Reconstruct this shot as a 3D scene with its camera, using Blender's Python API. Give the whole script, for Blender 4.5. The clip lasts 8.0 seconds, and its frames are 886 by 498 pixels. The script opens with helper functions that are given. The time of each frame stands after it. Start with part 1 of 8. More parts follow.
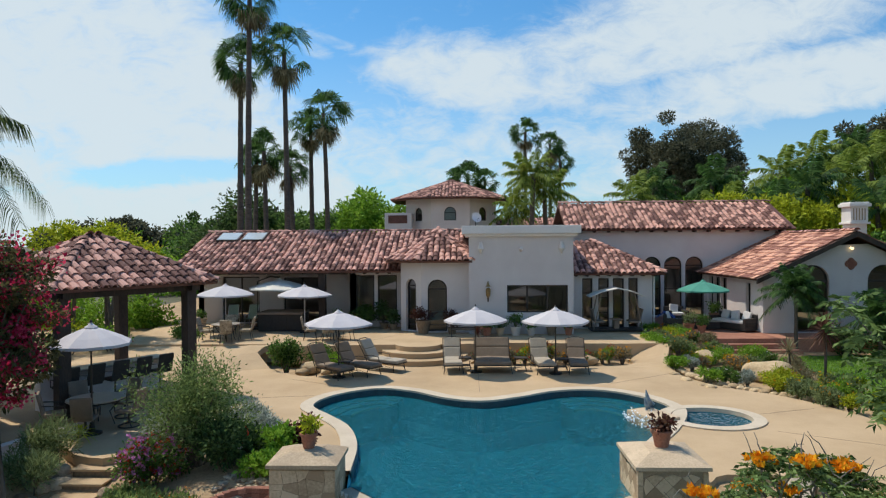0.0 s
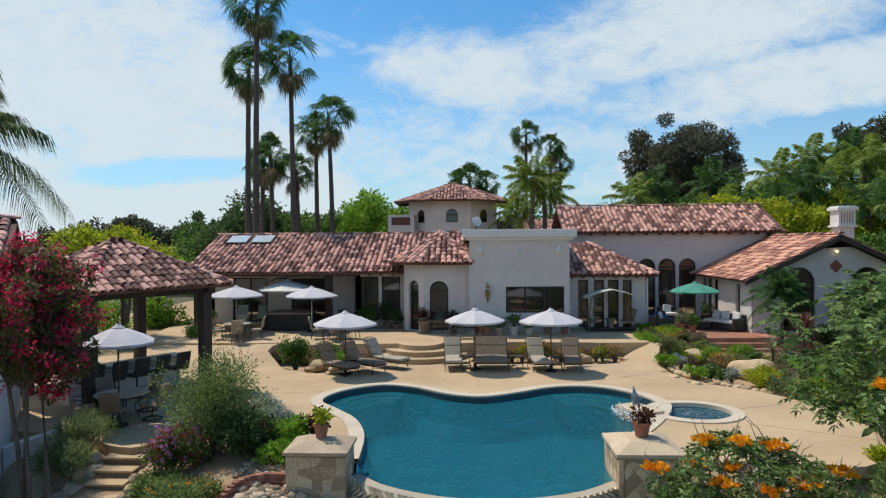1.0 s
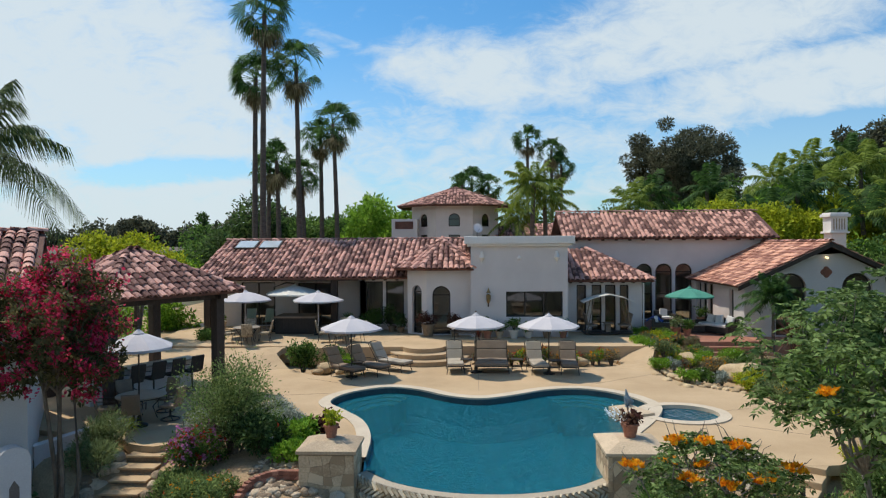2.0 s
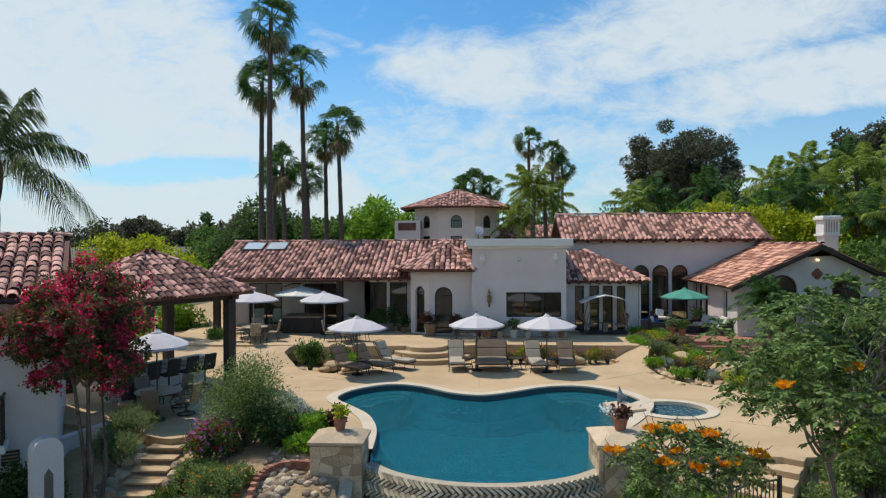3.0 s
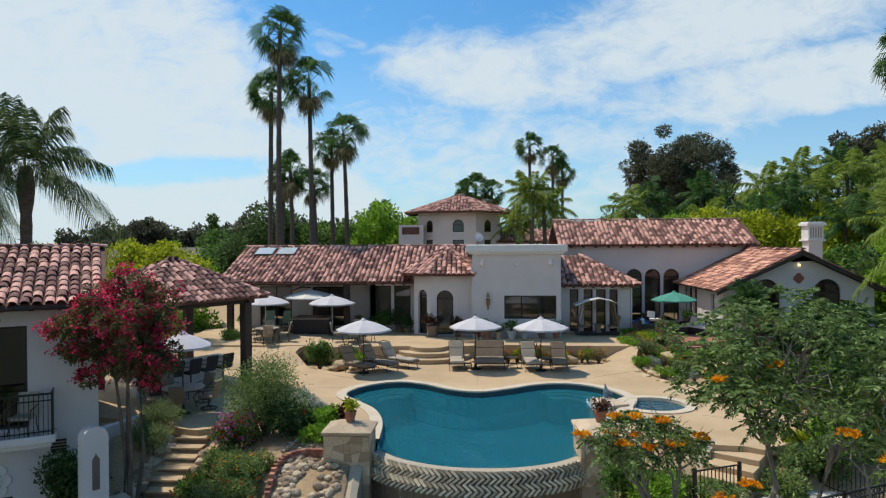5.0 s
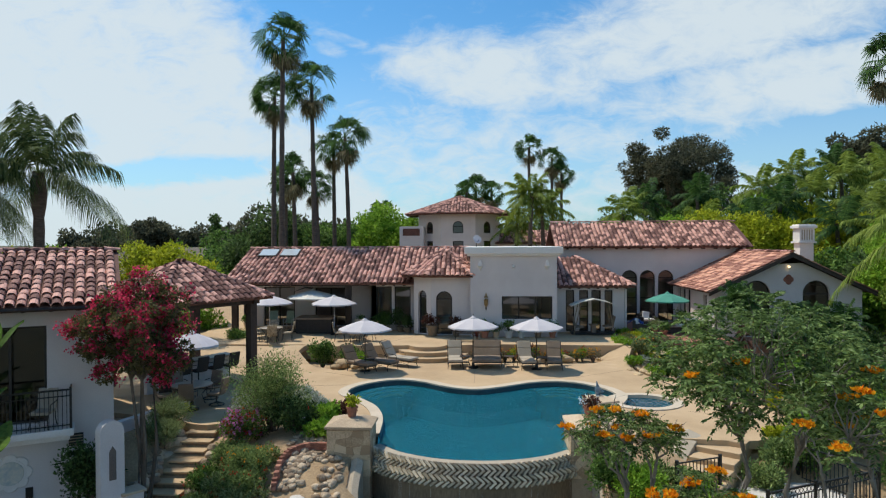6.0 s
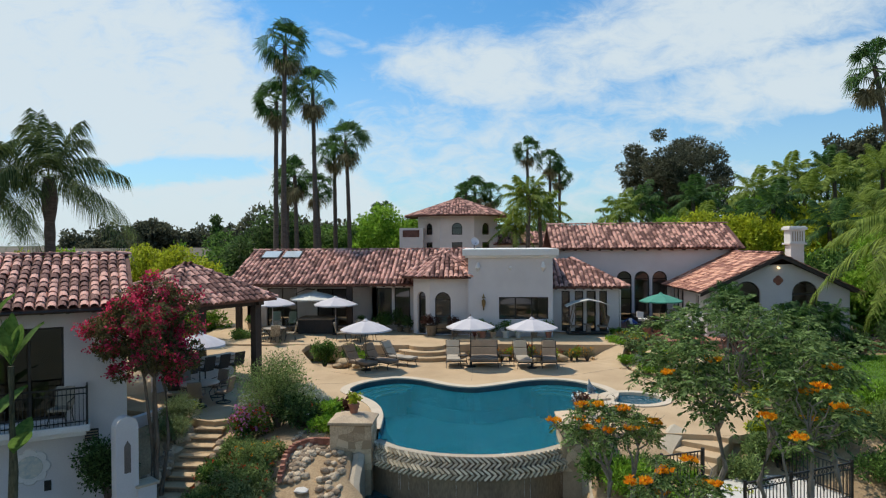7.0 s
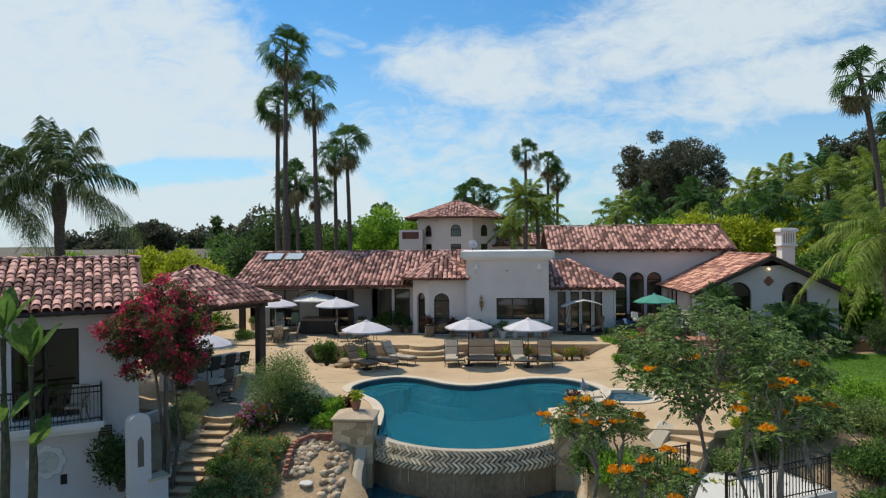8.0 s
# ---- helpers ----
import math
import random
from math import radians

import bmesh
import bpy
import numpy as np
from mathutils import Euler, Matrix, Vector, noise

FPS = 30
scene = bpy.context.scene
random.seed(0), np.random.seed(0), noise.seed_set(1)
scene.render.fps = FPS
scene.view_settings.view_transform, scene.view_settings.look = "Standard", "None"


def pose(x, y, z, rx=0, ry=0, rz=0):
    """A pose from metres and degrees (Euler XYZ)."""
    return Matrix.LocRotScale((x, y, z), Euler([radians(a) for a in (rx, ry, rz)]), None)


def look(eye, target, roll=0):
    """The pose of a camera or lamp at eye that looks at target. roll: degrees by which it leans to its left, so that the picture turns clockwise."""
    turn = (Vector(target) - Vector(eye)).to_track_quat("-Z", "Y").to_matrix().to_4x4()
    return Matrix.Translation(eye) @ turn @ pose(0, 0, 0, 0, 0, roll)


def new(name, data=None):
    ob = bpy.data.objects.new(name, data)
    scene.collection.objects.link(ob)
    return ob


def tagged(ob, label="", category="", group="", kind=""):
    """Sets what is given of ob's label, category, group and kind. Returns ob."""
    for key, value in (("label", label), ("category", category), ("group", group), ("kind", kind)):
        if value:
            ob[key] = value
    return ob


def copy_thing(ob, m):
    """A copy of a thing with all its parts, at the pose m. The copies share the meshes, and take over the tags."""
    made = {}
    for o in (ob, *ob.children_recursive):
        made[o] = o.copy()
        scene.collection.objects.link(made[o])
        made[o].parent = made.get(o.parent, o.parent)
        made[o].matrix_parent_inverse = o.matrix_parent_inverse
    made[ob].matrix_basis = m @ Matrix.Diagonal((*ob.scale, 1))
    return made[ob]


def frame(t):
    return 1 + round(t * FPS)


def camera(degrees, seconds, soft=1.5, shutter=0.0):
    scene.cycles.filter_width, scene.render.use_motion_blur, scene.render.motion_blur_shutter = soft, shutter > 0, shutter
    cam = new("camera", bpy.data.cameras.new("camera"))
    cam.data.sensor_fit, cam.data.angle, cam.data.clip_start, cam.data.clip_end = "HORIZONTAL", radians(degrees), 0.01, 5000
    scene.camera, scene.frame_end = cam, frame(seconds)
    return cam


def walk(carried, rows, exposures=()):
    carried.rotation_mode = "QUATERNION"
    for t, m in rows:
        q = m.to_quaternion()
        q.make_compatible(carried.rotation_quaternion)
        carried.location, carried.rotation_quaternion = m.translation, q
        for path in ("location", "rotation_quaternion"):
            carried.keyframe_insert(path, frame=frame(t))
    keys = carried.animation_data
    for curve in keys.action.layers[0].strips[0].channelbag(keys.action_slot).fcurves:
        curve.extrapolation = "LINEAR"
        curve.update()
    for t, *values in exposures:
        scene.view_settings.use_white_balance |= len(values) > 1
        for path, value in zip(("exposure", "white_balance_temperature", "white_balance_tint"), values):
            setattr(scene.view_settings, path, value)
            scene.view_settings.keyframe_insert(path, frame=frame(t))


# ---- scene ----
cam = camera(67.6, 8.0, soft=1.2)
PATH = [
    (0, (0.153, -0.104, 4.14), (0.078, 1.895, 4.127), -0.4),
    (0.5, (0.232, -0.785, 4.213), (0.152, 1.213, 4.198), -0.4),
    (1, (0.263, -1.426, 4.352), (0.18, 0.572, 4.335), -0.4),
    (1.5, (0.298, -1.952, 4.526), (0.211, 0.046, 4.51), -0.4),
    (3, (0.381, -3.525, 4.798), (0.283, -1.527, 4.78), -0.3),
    (3.5, (0.424, -3.999, 4.854), (0.323, -2.002, 4.837), -0.3),
    (4, (0.484, -4.491, 4.946), (0.38, -2.494, 4.928), -0.2),
    (4.5, (0.539, -4.985, 5.044), (0.432, -2.988, 5.026), -0.3),
    (6, (0.792, -6.447, 5.253), (0.678, -4.45, 5.234), -0.3),
    (6.5, (0.856, -6.926, 5.335), (0.742, -4.929, 5.315), -0.4),
    (7, (0.946, -7.41, 5.401), (0.831, -5.413, 5.381), -0.4),
    (7.5, (1.007, -7.876, 5.459), (0.893, -5.879, 5.439), -0.5),
    (8, (1.057, -8.33, 5.519), (0.943, -6.333, 5.5), -0.5),
]
walk(cam, [(t, look(eye, target, roll)) for t, eye, target, roll in PATH])

# ---- light ----
SUN = Vector((-0.44, 0.33, 1.0)).normalized()
world = bpy.data.worlds.new("sky")
scene.world = world
world.use_nodes = True
wn, wl = world.node_tree.nodes, world.node_tree.links
wn.clear()
sky = wn.new("ShaderNodeTexSky")
sky.sky_type, sky.sun_disc = "NISHITA", False
sky.sun_elevation = math.asin(SUN.z)
sky.sun_rotation = math.atan2(SUN.x, SUN.y)
sky.air_density, sky.dust_density, sky.ozone_density = 1.0, 0.8, 2.0
wc = wn.new("ShaderNodeTexCoord")
sep = wn.new("ShaderNodeSeparateXYZ")
wl.new(wc.outputs["Generated"], sep.inputs[0])


def sm(op, a, b, c=None):
    """A math node of the sky on numbers or sockets."""
    n = wn.new("ShaderNodeMath")
    n.operation = op
    for k, v in enumerate((a, b, c)):
        if v is not None:
            if hasattr(v, "is_linked"):
                wl.new(v, n.inputs[k])
            else:
                n.inputs[k].default_value = v
    return n.outputs[0]


def ease(v, lo, hi):
    n = wn.new("ShaderNodeMapRange")
    n.interpolation_type = "SMOOTHSTEP"
    wl.new(v, n.inputs["Value"])
    n.inputs["From Min"].default_value, n.inputs["From Max"].default_value = lo, hi
    return n.outputs["Result"]


# the sky dome unrolled: across and up, each over the depth
deep = sm("ADD", sm("ABSOLUTE", sep.outputs["Y"], None), 0.08)
across, up_ = sm("DIVIDE", sep.outputs["X"], deep), sm("DIVIDE", sep.outputs["Z"], deep)
flat = wn.new("ShaderNodeCombineXYZ")
wl.new(across, flat.inputs[0])
wl.new(sm("MULTIPLY", up_, 1.9), flat.inputs[1])


def clouds(scale, detail, rough, twist):
    n = wn.new("ShaderNodeTexNoise")
    n.inputs["Scale"].default_value, n.inputs["Detail"].default_value = scale, detail
    n.inputs["Roughness"].default_value, n.inputs["Distortion"].default_value = rough, twist
    wl.new(flat.outputs[0], n.inputs["Vector"])
    return n.outputs["Fac"]


def puff(x, z, rx, rz, turn=0.0):
    """A soft bank of cloud round a place in the sky."""
    c, q = math.cos(turn), math.sin(turn)
    dx, dz = sm("SUBTRACT", across, x), sm("SUBTRACT", up_, z)
    u = sm("MULTIPLY", sm("ADD", sm("MULTIPLY", dx, c), sm("MULTIPLY", dz, q)), 1 / rx)
    v = sm("MULTIPLY", sm("SUBTRACT", sm("MULTIPLY", dz, c), sm("MULTIPLY", dx, q)), 1 / rz)
    return ease(sm("ADD", sm("MULTIPLY", u, u), sm("MULTIPLY", v, v)), 1.5, 0.0)


bank = ease(sm("SUBTRACT", sm("MULTIPLY_ADD", up_, -0.95, 0.0), across), -0.02, 0.12)
low = sm("MULTIPLY", ease(up_, 0.26, 0.13), 0.66)
cover = sm("MAXIMUM", bank, low)
for shape in ((0.03, 0.235, 0.20, 0.06, -0.1), (0.33, 0.300, 0.34, 0.085, 0.22), (0.45, 0.215, 0.36, 0.06, 0.12), (0.95, 0.33, 0.3, 0.12, 0.2)):
    cover = sm("MAXIMUM", cover, sm("MULTIPLY", puff(*shape), 0.95))
clear_ = sm("MAXIMUM", sm("MULTIPLY", puff(-0.42, 0.105, 0.16, 0.022, 0.05), 0.75), sm("MULTIPLY", puff(0.60, 0.155, 0.26, 0.035, 0.1), 0.7))
for shape in ((-0.21, 0.275, 0.030, 0.014, -0.3), (-0.19, 0.285, 0.05, 0.010, -0.3), (-0.09, 0.355, 0.03, 0.012, -0.2)):
    cover = sm("MAXIMUM", cover, sm("MULTIPLY", puff(*shape), 0.5))
cover = sm("SUBTRACT", cover, clear_)
wisp = sm("MULTIPLY_ADD", clouds(17.0, 10.0, 0.66, 0.5), 0.95, sm("MULTIPLY", clouds(4.2, 6.0, 0.6, 0.3), 0.75))
veil = sm("MULTIPLY", ease(sm("ADD", sm("MULTIPLY", cover, 0.62), sm("SUBTRACT", wisp, 0.86)), 0.0, 0.66), 0.93)
veil = sm("MAXIMUM", veil, sm("MULTIPLY", ease(up_, 0.34, 0.02), 0.40))
cmix = wn.new("ShaderNodeMix")
cmix.data_type = "RGBA"
cmix.inputs[7].default_value = (6.1, 6.9, 7.3, 1)
wb = wn.new("ShaderNodeBackground")
wb.inputs["Strength"].default_value = 0.112
wo = wn.new("ShaderNodeOutputWorld")
tint = wn.new("ShaderNodeMix")
tint.data_type, tint.blend_type = "RGBA", "MULTIPLY"
tint.inputs["Factor"].default_value = 1.0
tint.inputs[7].default_value = (0.50, 1.02, 1.29, 1)
wl.new(veil, cmix.inputs["Factor"])
wl.new(sky.outputs["Color"], tint.inputs[6])
wl.new(tint.outputs[2], cmix.inputs[6])
wl.new(cmix.outputs[2], wb.inputs["Color"])
wl.new(wb.outputs["Background"], wo.inputs["Surface"])

sun_data = bpy.data.lights.new("sun", "SUN")
sun_data.energy, sun_data.angle, sun_data.color = 3.7, radians(0.6), (1.0, 0.92, 0.78)
sun_ob = new("sun", sun_data)
sun_ob.matrix_basis = look(SUN * 60, (0, 0, 0))


# ---- materials ----
def material(name, dark, light, scale=3.0, rough=0.8, bump=0.15, fine=40.0, metal=0.0, random_by="", spread=0.25, detail=6.0, stretch=(1, 1, 1), stain=0.5):
    """A surface whose colour wanders between two tones at two scales, with a fine relief."""
    m = bpy.data.materials.new(name)
    m.use_nodes = True
    n, l = m.node_tree.nodes, m.node_tree.links
    b = n["Principled BSDF"]
    tc = n.new("ShaderNodeTexCoord")
    mp = n.new("ShaderNodeMapping")
    mp.inputs["Scale"].default_value = stretch
    l.new(tc.outputs["Object"], mp.inputs["Vector"])
    a = n.new("ShaderNodeTexNoise")
    a.inputs["Scale"].default_value, a.inputs["Detail"].default_value = scale, detail
    a.inputs["Roughness"].default_value = 0.6
    f = n.new("ShaderNodeTexNoise")
    f.inputs["Scale"].default_value, f.inputs["Detail"].default_value = fine, 4
    l.new(mp.outputs["Vector"], a.inputs["Vector"])
    l.new(mp.outputs["Vector"], f.inputs["Vector"])
    add = n.new("ShaderNodeMath")
    add.operation = "MULTIPLY_ADD"
    add.inputs[1].default_value = stain
    l.new(a.outputs["Fac"], add.inputs[0])
    half = n.new("ShaderNodeMath")
    half.operation = "MULTIPLY"
    half.inputs[1].default_value = 1.0 - stain
    l.new(f.outputs["Fac"], half.inputs[0])
    l.new(half.outputs[0], add.inputs[2])
    ramp = n.new("ShaderNodeValToRGB")
    ramp.color_ramp.elements[0].position, ramp.color_ramp.elements[1].position = 0.34, 0.66
    ramp.color_ramp.elements[0].color, ramp.color_ramp.elements[1].color = (*dark, 1), (*light, 1)
    last = add.outputs[0]
    if random_by:
        src = n.new("ShaderNodeObjectInfo" if random_by == "object" else "ShaderNodeNewGeometry")
        out = src.outputs["Random"] if random_by == "object" else src.outputs["Random Per Island"]
        sh = n.new("ShaderNodeMath")
        sh.operation = "SUBTRACT"
        sh.inputs[1].default_value = 0.5
        l.new(out, sh.inputs[0])
        sc = n.new("ShaderNodeMath")
        sc.operation = "MULTIPLY_ADD"
        sc.inputs[1].default_value = spread
        l.new(sh.outputs[0], sc.inputs[0])
        l.new(last, sc.inputs[2])
        last = sc.outputs[0]
    l.new(last, ramp.inputs["Fac"])
    l.new(ramp.outputs["Color"], b.inputs["Base Color"])
    b.inputs["Roughness"].default_value, b.inputs["Metallic"].default_value = rough, metal
    if bump:
        bu = n.new("ShaderNodeBump")
        bu.inputs["Strength"].default_value, bu.inputs["Distance"].default_value = bump, 0.02
        l.new(f.outputs["Fac"], bu.inputs["Height"])
        l.new(bu.outputs["Normal"], b.inputs["Normal"])
    return m


def leafy(name, dark, light, rough=0.68, spread=1.0, through_light=0.42):
    """Leaves: each one takes its own tone, and lets some light through."""
    m = material(name, dark, light, 0.7, rough, 0, 9.0, random_by="island", spread=spread * 0.45)
    n, l = m.node_tree.nodes, m.node_tree.links
    b = n["Principled BSDF"]
    ramp = [x for x in n if x.type == "VALTORGB"][0]
    b.inputs["Specular IOR Level"].default_value = 0.2
    t = n.new("ShaderNodeBsdfTranslucent")
    mx = n.new("ShaderNodeMixShader")
    mx.inputs[0].default_value = through_light
    l.new(ramp.outputs["Color"], t.inputs["Color"])
    l.new(b.outputs[0], mx.inputs[1])
    l.new(t.outputs[0], mx.inputs[2])
    l.new(mx.outputs[0], n["Material Output"].inputs["Surface"])
    return m


def glassy(name, tint, ior=1.36, ripple=0.0, ripple_scale=3.0, rough=0.01, keep=1.0):
    """A clear sheet: tinted see-through with a mirror gloss that grows with the angle."""
    m = bpy.data.materials.new(name)
    m.use_nodes = True
    n, l = m.node_tree.nodes, m.node_tree.links
    n.remove(n["Principled BSDF"])
    tr, gl = n.new("ShaderNodeBsdfTransparent"), n.new("ShaderNodeBsdfGlossy")
    tr.inputs["Color"].default_value = (*tint, 1)
    gl.inputs["Roughness"].default_value = rough
    fr = n.new("ShaderNodeFresnel")
    fr.inputs["IOR"].default_value = ior
    mx = n.new("ShaderNodeMixShader")
    l.new(fr.outputs[0], mx.inputs[0])
    l.new(tr.outputs[0], mx.inputs[1])
    l.new(gl.outputs[0], mx.inputs[2])
    l.new(mx.outputs[0], n["Material Output"].inputs["Surface"])
    if ripple:
        tc = n.new("ShaderNodeTexCoord")
        w = n.new("ShaderNodeTexNoise")
        w.inputs["Scale"].default_value, w.inputs["Detail"].default_value = ripple_scale, 8
        w.inputs["Distortion"].default_value = 0.6
        mp = n.new("ShaderNodeMapping")
        mp.inputs["Scale"].default_value = (1, 1.6, 1)
        l.new(tc.outputs["Object"], mp.inputs["Vector"])
        l.new(mp.outputs["Vector"], w.inputs["Vector"])
        bu = n.new("ShaderNodeBump")
        bu.inputs["Strength"].default_value, bu.inputs["Distance"].default_value = ripple, 0.11
        l.new(w.outputs["Fac"], bu.inputs["Height"])
        l.new(bu.outputs["Normal"], gl.inputs["Normal"])
        l.new(bu.outputs["Normal"], fr.inputs["Normal"])
    return m


STUCCO = material("stucco", (0.58, 0.53, 0.51), (0.71, 0.66, 0.635), 0.5, 0.9, 0.25, 30.0, stain=0.6)
STUCCO_TRIM = material("stucco_trim", (0.70, 0.66, 0.62), (0.82, 0.78, 0.74), 0.8, 0.85, 0.1, 25.0)
TILE = material("clay_tile", (0.15, 0.062, 0.050), (0.70, 0.375, 0.295), 1.4, 0.85, 0.25, 22.0, random_by="object", spread=0.7)
TILE_ROWS = material("clay_tile_rows", (0.15, 0.062, 0.050), (0.70, 0.375, 0.295), 1.4, 0.85, 0.25, 22.0, random_by="island", spread=0.7)
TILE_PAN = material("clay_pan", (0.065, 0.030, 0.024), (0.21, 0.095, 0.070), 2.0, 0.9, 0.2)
FLAT_TILE = material("flat_clay_tile", (0.24, 0.09, 0.06), (0.70, 0.36, 0.24), 1.3, 0.85, 0.25, 20.0, random_by="object", spread=0.55)
FLAT_ROWS = material("flat_clay_rows", (0.24, 0.09, 0.06), (0.70, 0.36, 0.24), 1.3, 0.85, 0.25, 20.0, random_by="island", spread=0.55)
TIMBER = material("dark_timber", (0.020, 0.013, 0.010), (0.075, 0.046, 0.032), 3.0, 0.7, 0.2, 30.0, stretch=(1, 1, 0.2))
FRAME = material("window_frame", (0.018, 0.014, 0.012), (0.045, 0.034, 0.028), 4.0, 0.5, 0.05)
NICHE_SHADE = material("niche_shade", (0.10, 0.08, 0.07), (0.22, 0.18, 0.15), 0.6, 0.9, 0)
PANE = glassy("window_glass", (0.36, 0.38, 0.38), 1.85)
PAVING = material("tan_concrete", (0.41, 0.28, 0.155), (0.58, 0.415, 0.25), 0.45, 0.85, 0.15, 55.0, stain=0.62)
COPING = material("pale_coping", (0.50, 0.405, 0.295), (0.65, 0.545, 0.415), 1.6, 0.8, 0.15, 35.0)
PLASTER = material("pool_plaster", (0.03, 0.32, 0.40), (0.06, 0.44, 0.53), 0.8, 0.8, 0.05, 14.0)
STEP_PLASTER = material("step_plaster", (0.10, 0.19, 0.22), (0.20, 0.31, 0.34), 1.5, 0.8, 0.05, 14.0)
WATERLINE = material("waterline_tile", (0.012, 0.03, 0.045), (0.04, 0.09, 0.11), 6.0, 0.3, 0.1, 25.0)
WATER = glassy("pool_water", (0.34, 0.66, 0.74), ripple=0.9, ripple_scale=9.0, rough=0.03)
wnn, wll = WATER.node_tree.nodes, WATER.node_tree.links
body = wnn.new("ShaderNodeBsdfDiffuse")
body.inputs["Color"].default_value = (0.008, 0.150, 0.205, 1)
# ripple light and dark painted into the body colour, from the ripple noise
tone = wnn.new("ShaderNodeValToRGB")
tone.color_ramp.elements[0].position, tone.color_ramp.elements[1].position = 0.41, 0.64
tone.color_ramp.elements[0].color, tone.color_ramp.elements[1].color = (0.006, 0.150, 0.215, 1), (0.045, 0.400, 0.500, 1)
wll.new([x for x in wnn if x.type == "TEX_NOISE"][0].outputs["Fac"], tone.inputs["Fac"])
wll.new(tone.outputs["Color"], body.inputs["Color"])
bodymix = wnn.new("ShaderNodeMixShader")
bodymix.inputs[0].default_value = 0.44
clear = [x for x in wnn if x.type == "BSDF_TRANSPARENT"][0]
surf = wnn["Material Output"].inputs["Surface"].links[0].from_node
wll.new(clear.outputs[0], bodymix.inputs[1])
wll.new(body.outputs[0], bodymix.inputs[2])
wll.new(bodymix.outputs[0], surf.inputs[1])
wll.new([x for x in wnn if x.type == "BUMP"][0].outputs[0], body.inputs["Normal"])
SPA_WATER = WATER.copy()
SPA_WATER.name = "spa_water"
foamy = [x for x in SPA_WATER.node_tree.nodes if x.type == "VALTORGB"][0].color_ramp
foamy.elements[0].position, foamy.elements[1].position = 0.46, 0.68
foamy.elements[0].color, foamy.elements[1].color = (0.03, 0.15, 0.20, 1), (0.62, 0.72, 0.76, 1)
FIN = material("fin_stone", (0.10, 0.15, 0.19), (0.28, 0.36, 0.42), 5.0, 0.5, 0.2, 25.0)
SPILL = material("spill_stone", (0.30, 0.24, 0.155), (0.82, 0.69, 0.50), 3.0, 0.45, 0.2, 25.0, random_by="object", spread=0.3)
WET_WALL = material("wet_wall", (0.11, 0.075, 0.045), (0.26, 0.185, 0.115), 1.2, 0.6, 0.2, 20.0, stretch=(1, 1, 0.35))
STONE = material("pillar_stone", (0.36, 0.245, 0.145), (0.66, 0.50, 0.325), 2.0, 0.8, 0.2, 20.0, random_by="object", spread=0.5)
STONE_CAP = material("cap_stone", (0.40, 0.29, 0.185), (0.62, 0.475, 0.32), 2.2, 0.7, 0.15, 25.0, random_by="object", spread=0.3)
GROUT = material("grout", (0.30, 0.225, 0.15), (0.43, 0.335, 0.23), 6.0, 0.95, 0.3)
BRICK = material("red_brick", (0.22, 0.085, 0.055), (0.46, 0.21, 0.14), 3.0, 0.85, 0.3, 30.0, random_by="object", spread=0.5)
RED_PAVER = material("red_paver", (0.30, 0.12, 0.075), (0.50, 0.24, 0.16), 1.5, 0.8, 0.15, 25.0, random_by="object", spread=0.35)
SOIL = material("soil", (0.28, 0.18, 0.095), (0.52, 0.365, 0.21), 1.3, 0.95, 0.6, 18.0)
DARK_GROUND = material("dark_ground", (0.050, 0.050, 0.028), (0.140, 0.130, 0.075), 0.8, 0.95, 0.6, 14.0)
LAWN_SOIL = material("lawn", (0.05, 0.11, 0.018), (0.11, 0.20, 0.04), 2.0, 0.9, 0.8, 60.0)
ROCK = material("field_stone", (0.22, 0.155, 0.10), (0.58, 0.45, 0.31), 3.5, 0.9, 0.5, 20.0, random_by="object", spread=0.6)
ROCKS = material("field_stones", (0.25, 0.19, 0.125), (0.60, 0.49, 0.36), 3.5, 0.9, 0.5, 20.0, random_by="island", spread=0.6)
BOULDER = material("tan_boulder", (0.38, 0.26, 0.14), (0.64, 0.48, 0.29), 2.5, 0.9, 0.5, 16.0, random_by="object", spread=0.3)
BARK = material("bark", (0.06, 0.045, 0.034), (0.20, 0.155, 0.115), 5.0, 0.95, 0.6, 22.0, stretch=(1, 1, 0.25))
PALM_BARK = material("palm_bark", (0.048, 0.038, 0.032), (0.15, 0.12, 0.095), 5.0, 0.95, 0.5, 18.0, stretch=(0.4, 0.4, 2.5))
PALE_BARK = material("pale_bark", (0.13, 0.115, 0.095), (0.31, 0.28, 0.235), 4.0, 0.9, 0.4, 18.0, stretch=(1, 1, 0.4))
IRON = material("wrought_iron", (0.012, 0.012, 0.012), (0.035, 0.032, 0.030), 8.0, 0.45, 0.1, 40.0, metal=0.4)
BRONZE = material("bronze_frame", (0.035, 0.028, 0.022), (0.085, 0.068, 0.052), 6.0, 0.5, 0.1, 40.0, metal=0.4)
CANVAS = material("white_canvas", (0.52, 0.485, 0.50), (0.62, 0.58, 0.59), 1.2, 0.9, 0.08, 60.0)
CREAM_CANVAS = material("cream_canvas", (0.66, 0.62, 0.54), (0.77, 0.73, 0.65), 1.2, 0.9, 0.08, 60.0)
GREEN_CANVAS = material("green_canvas", (0.05, 0.22, 0.16), (0.09, 0.33, 0.24), 1.2, 0.9, 0.08, 60.0)
SLING = material("taupe_sling", (0.17, 0.125, 0.09), (0.29, 0.225, 0.165), 2.0, 0.9, 0.15, 70.0)
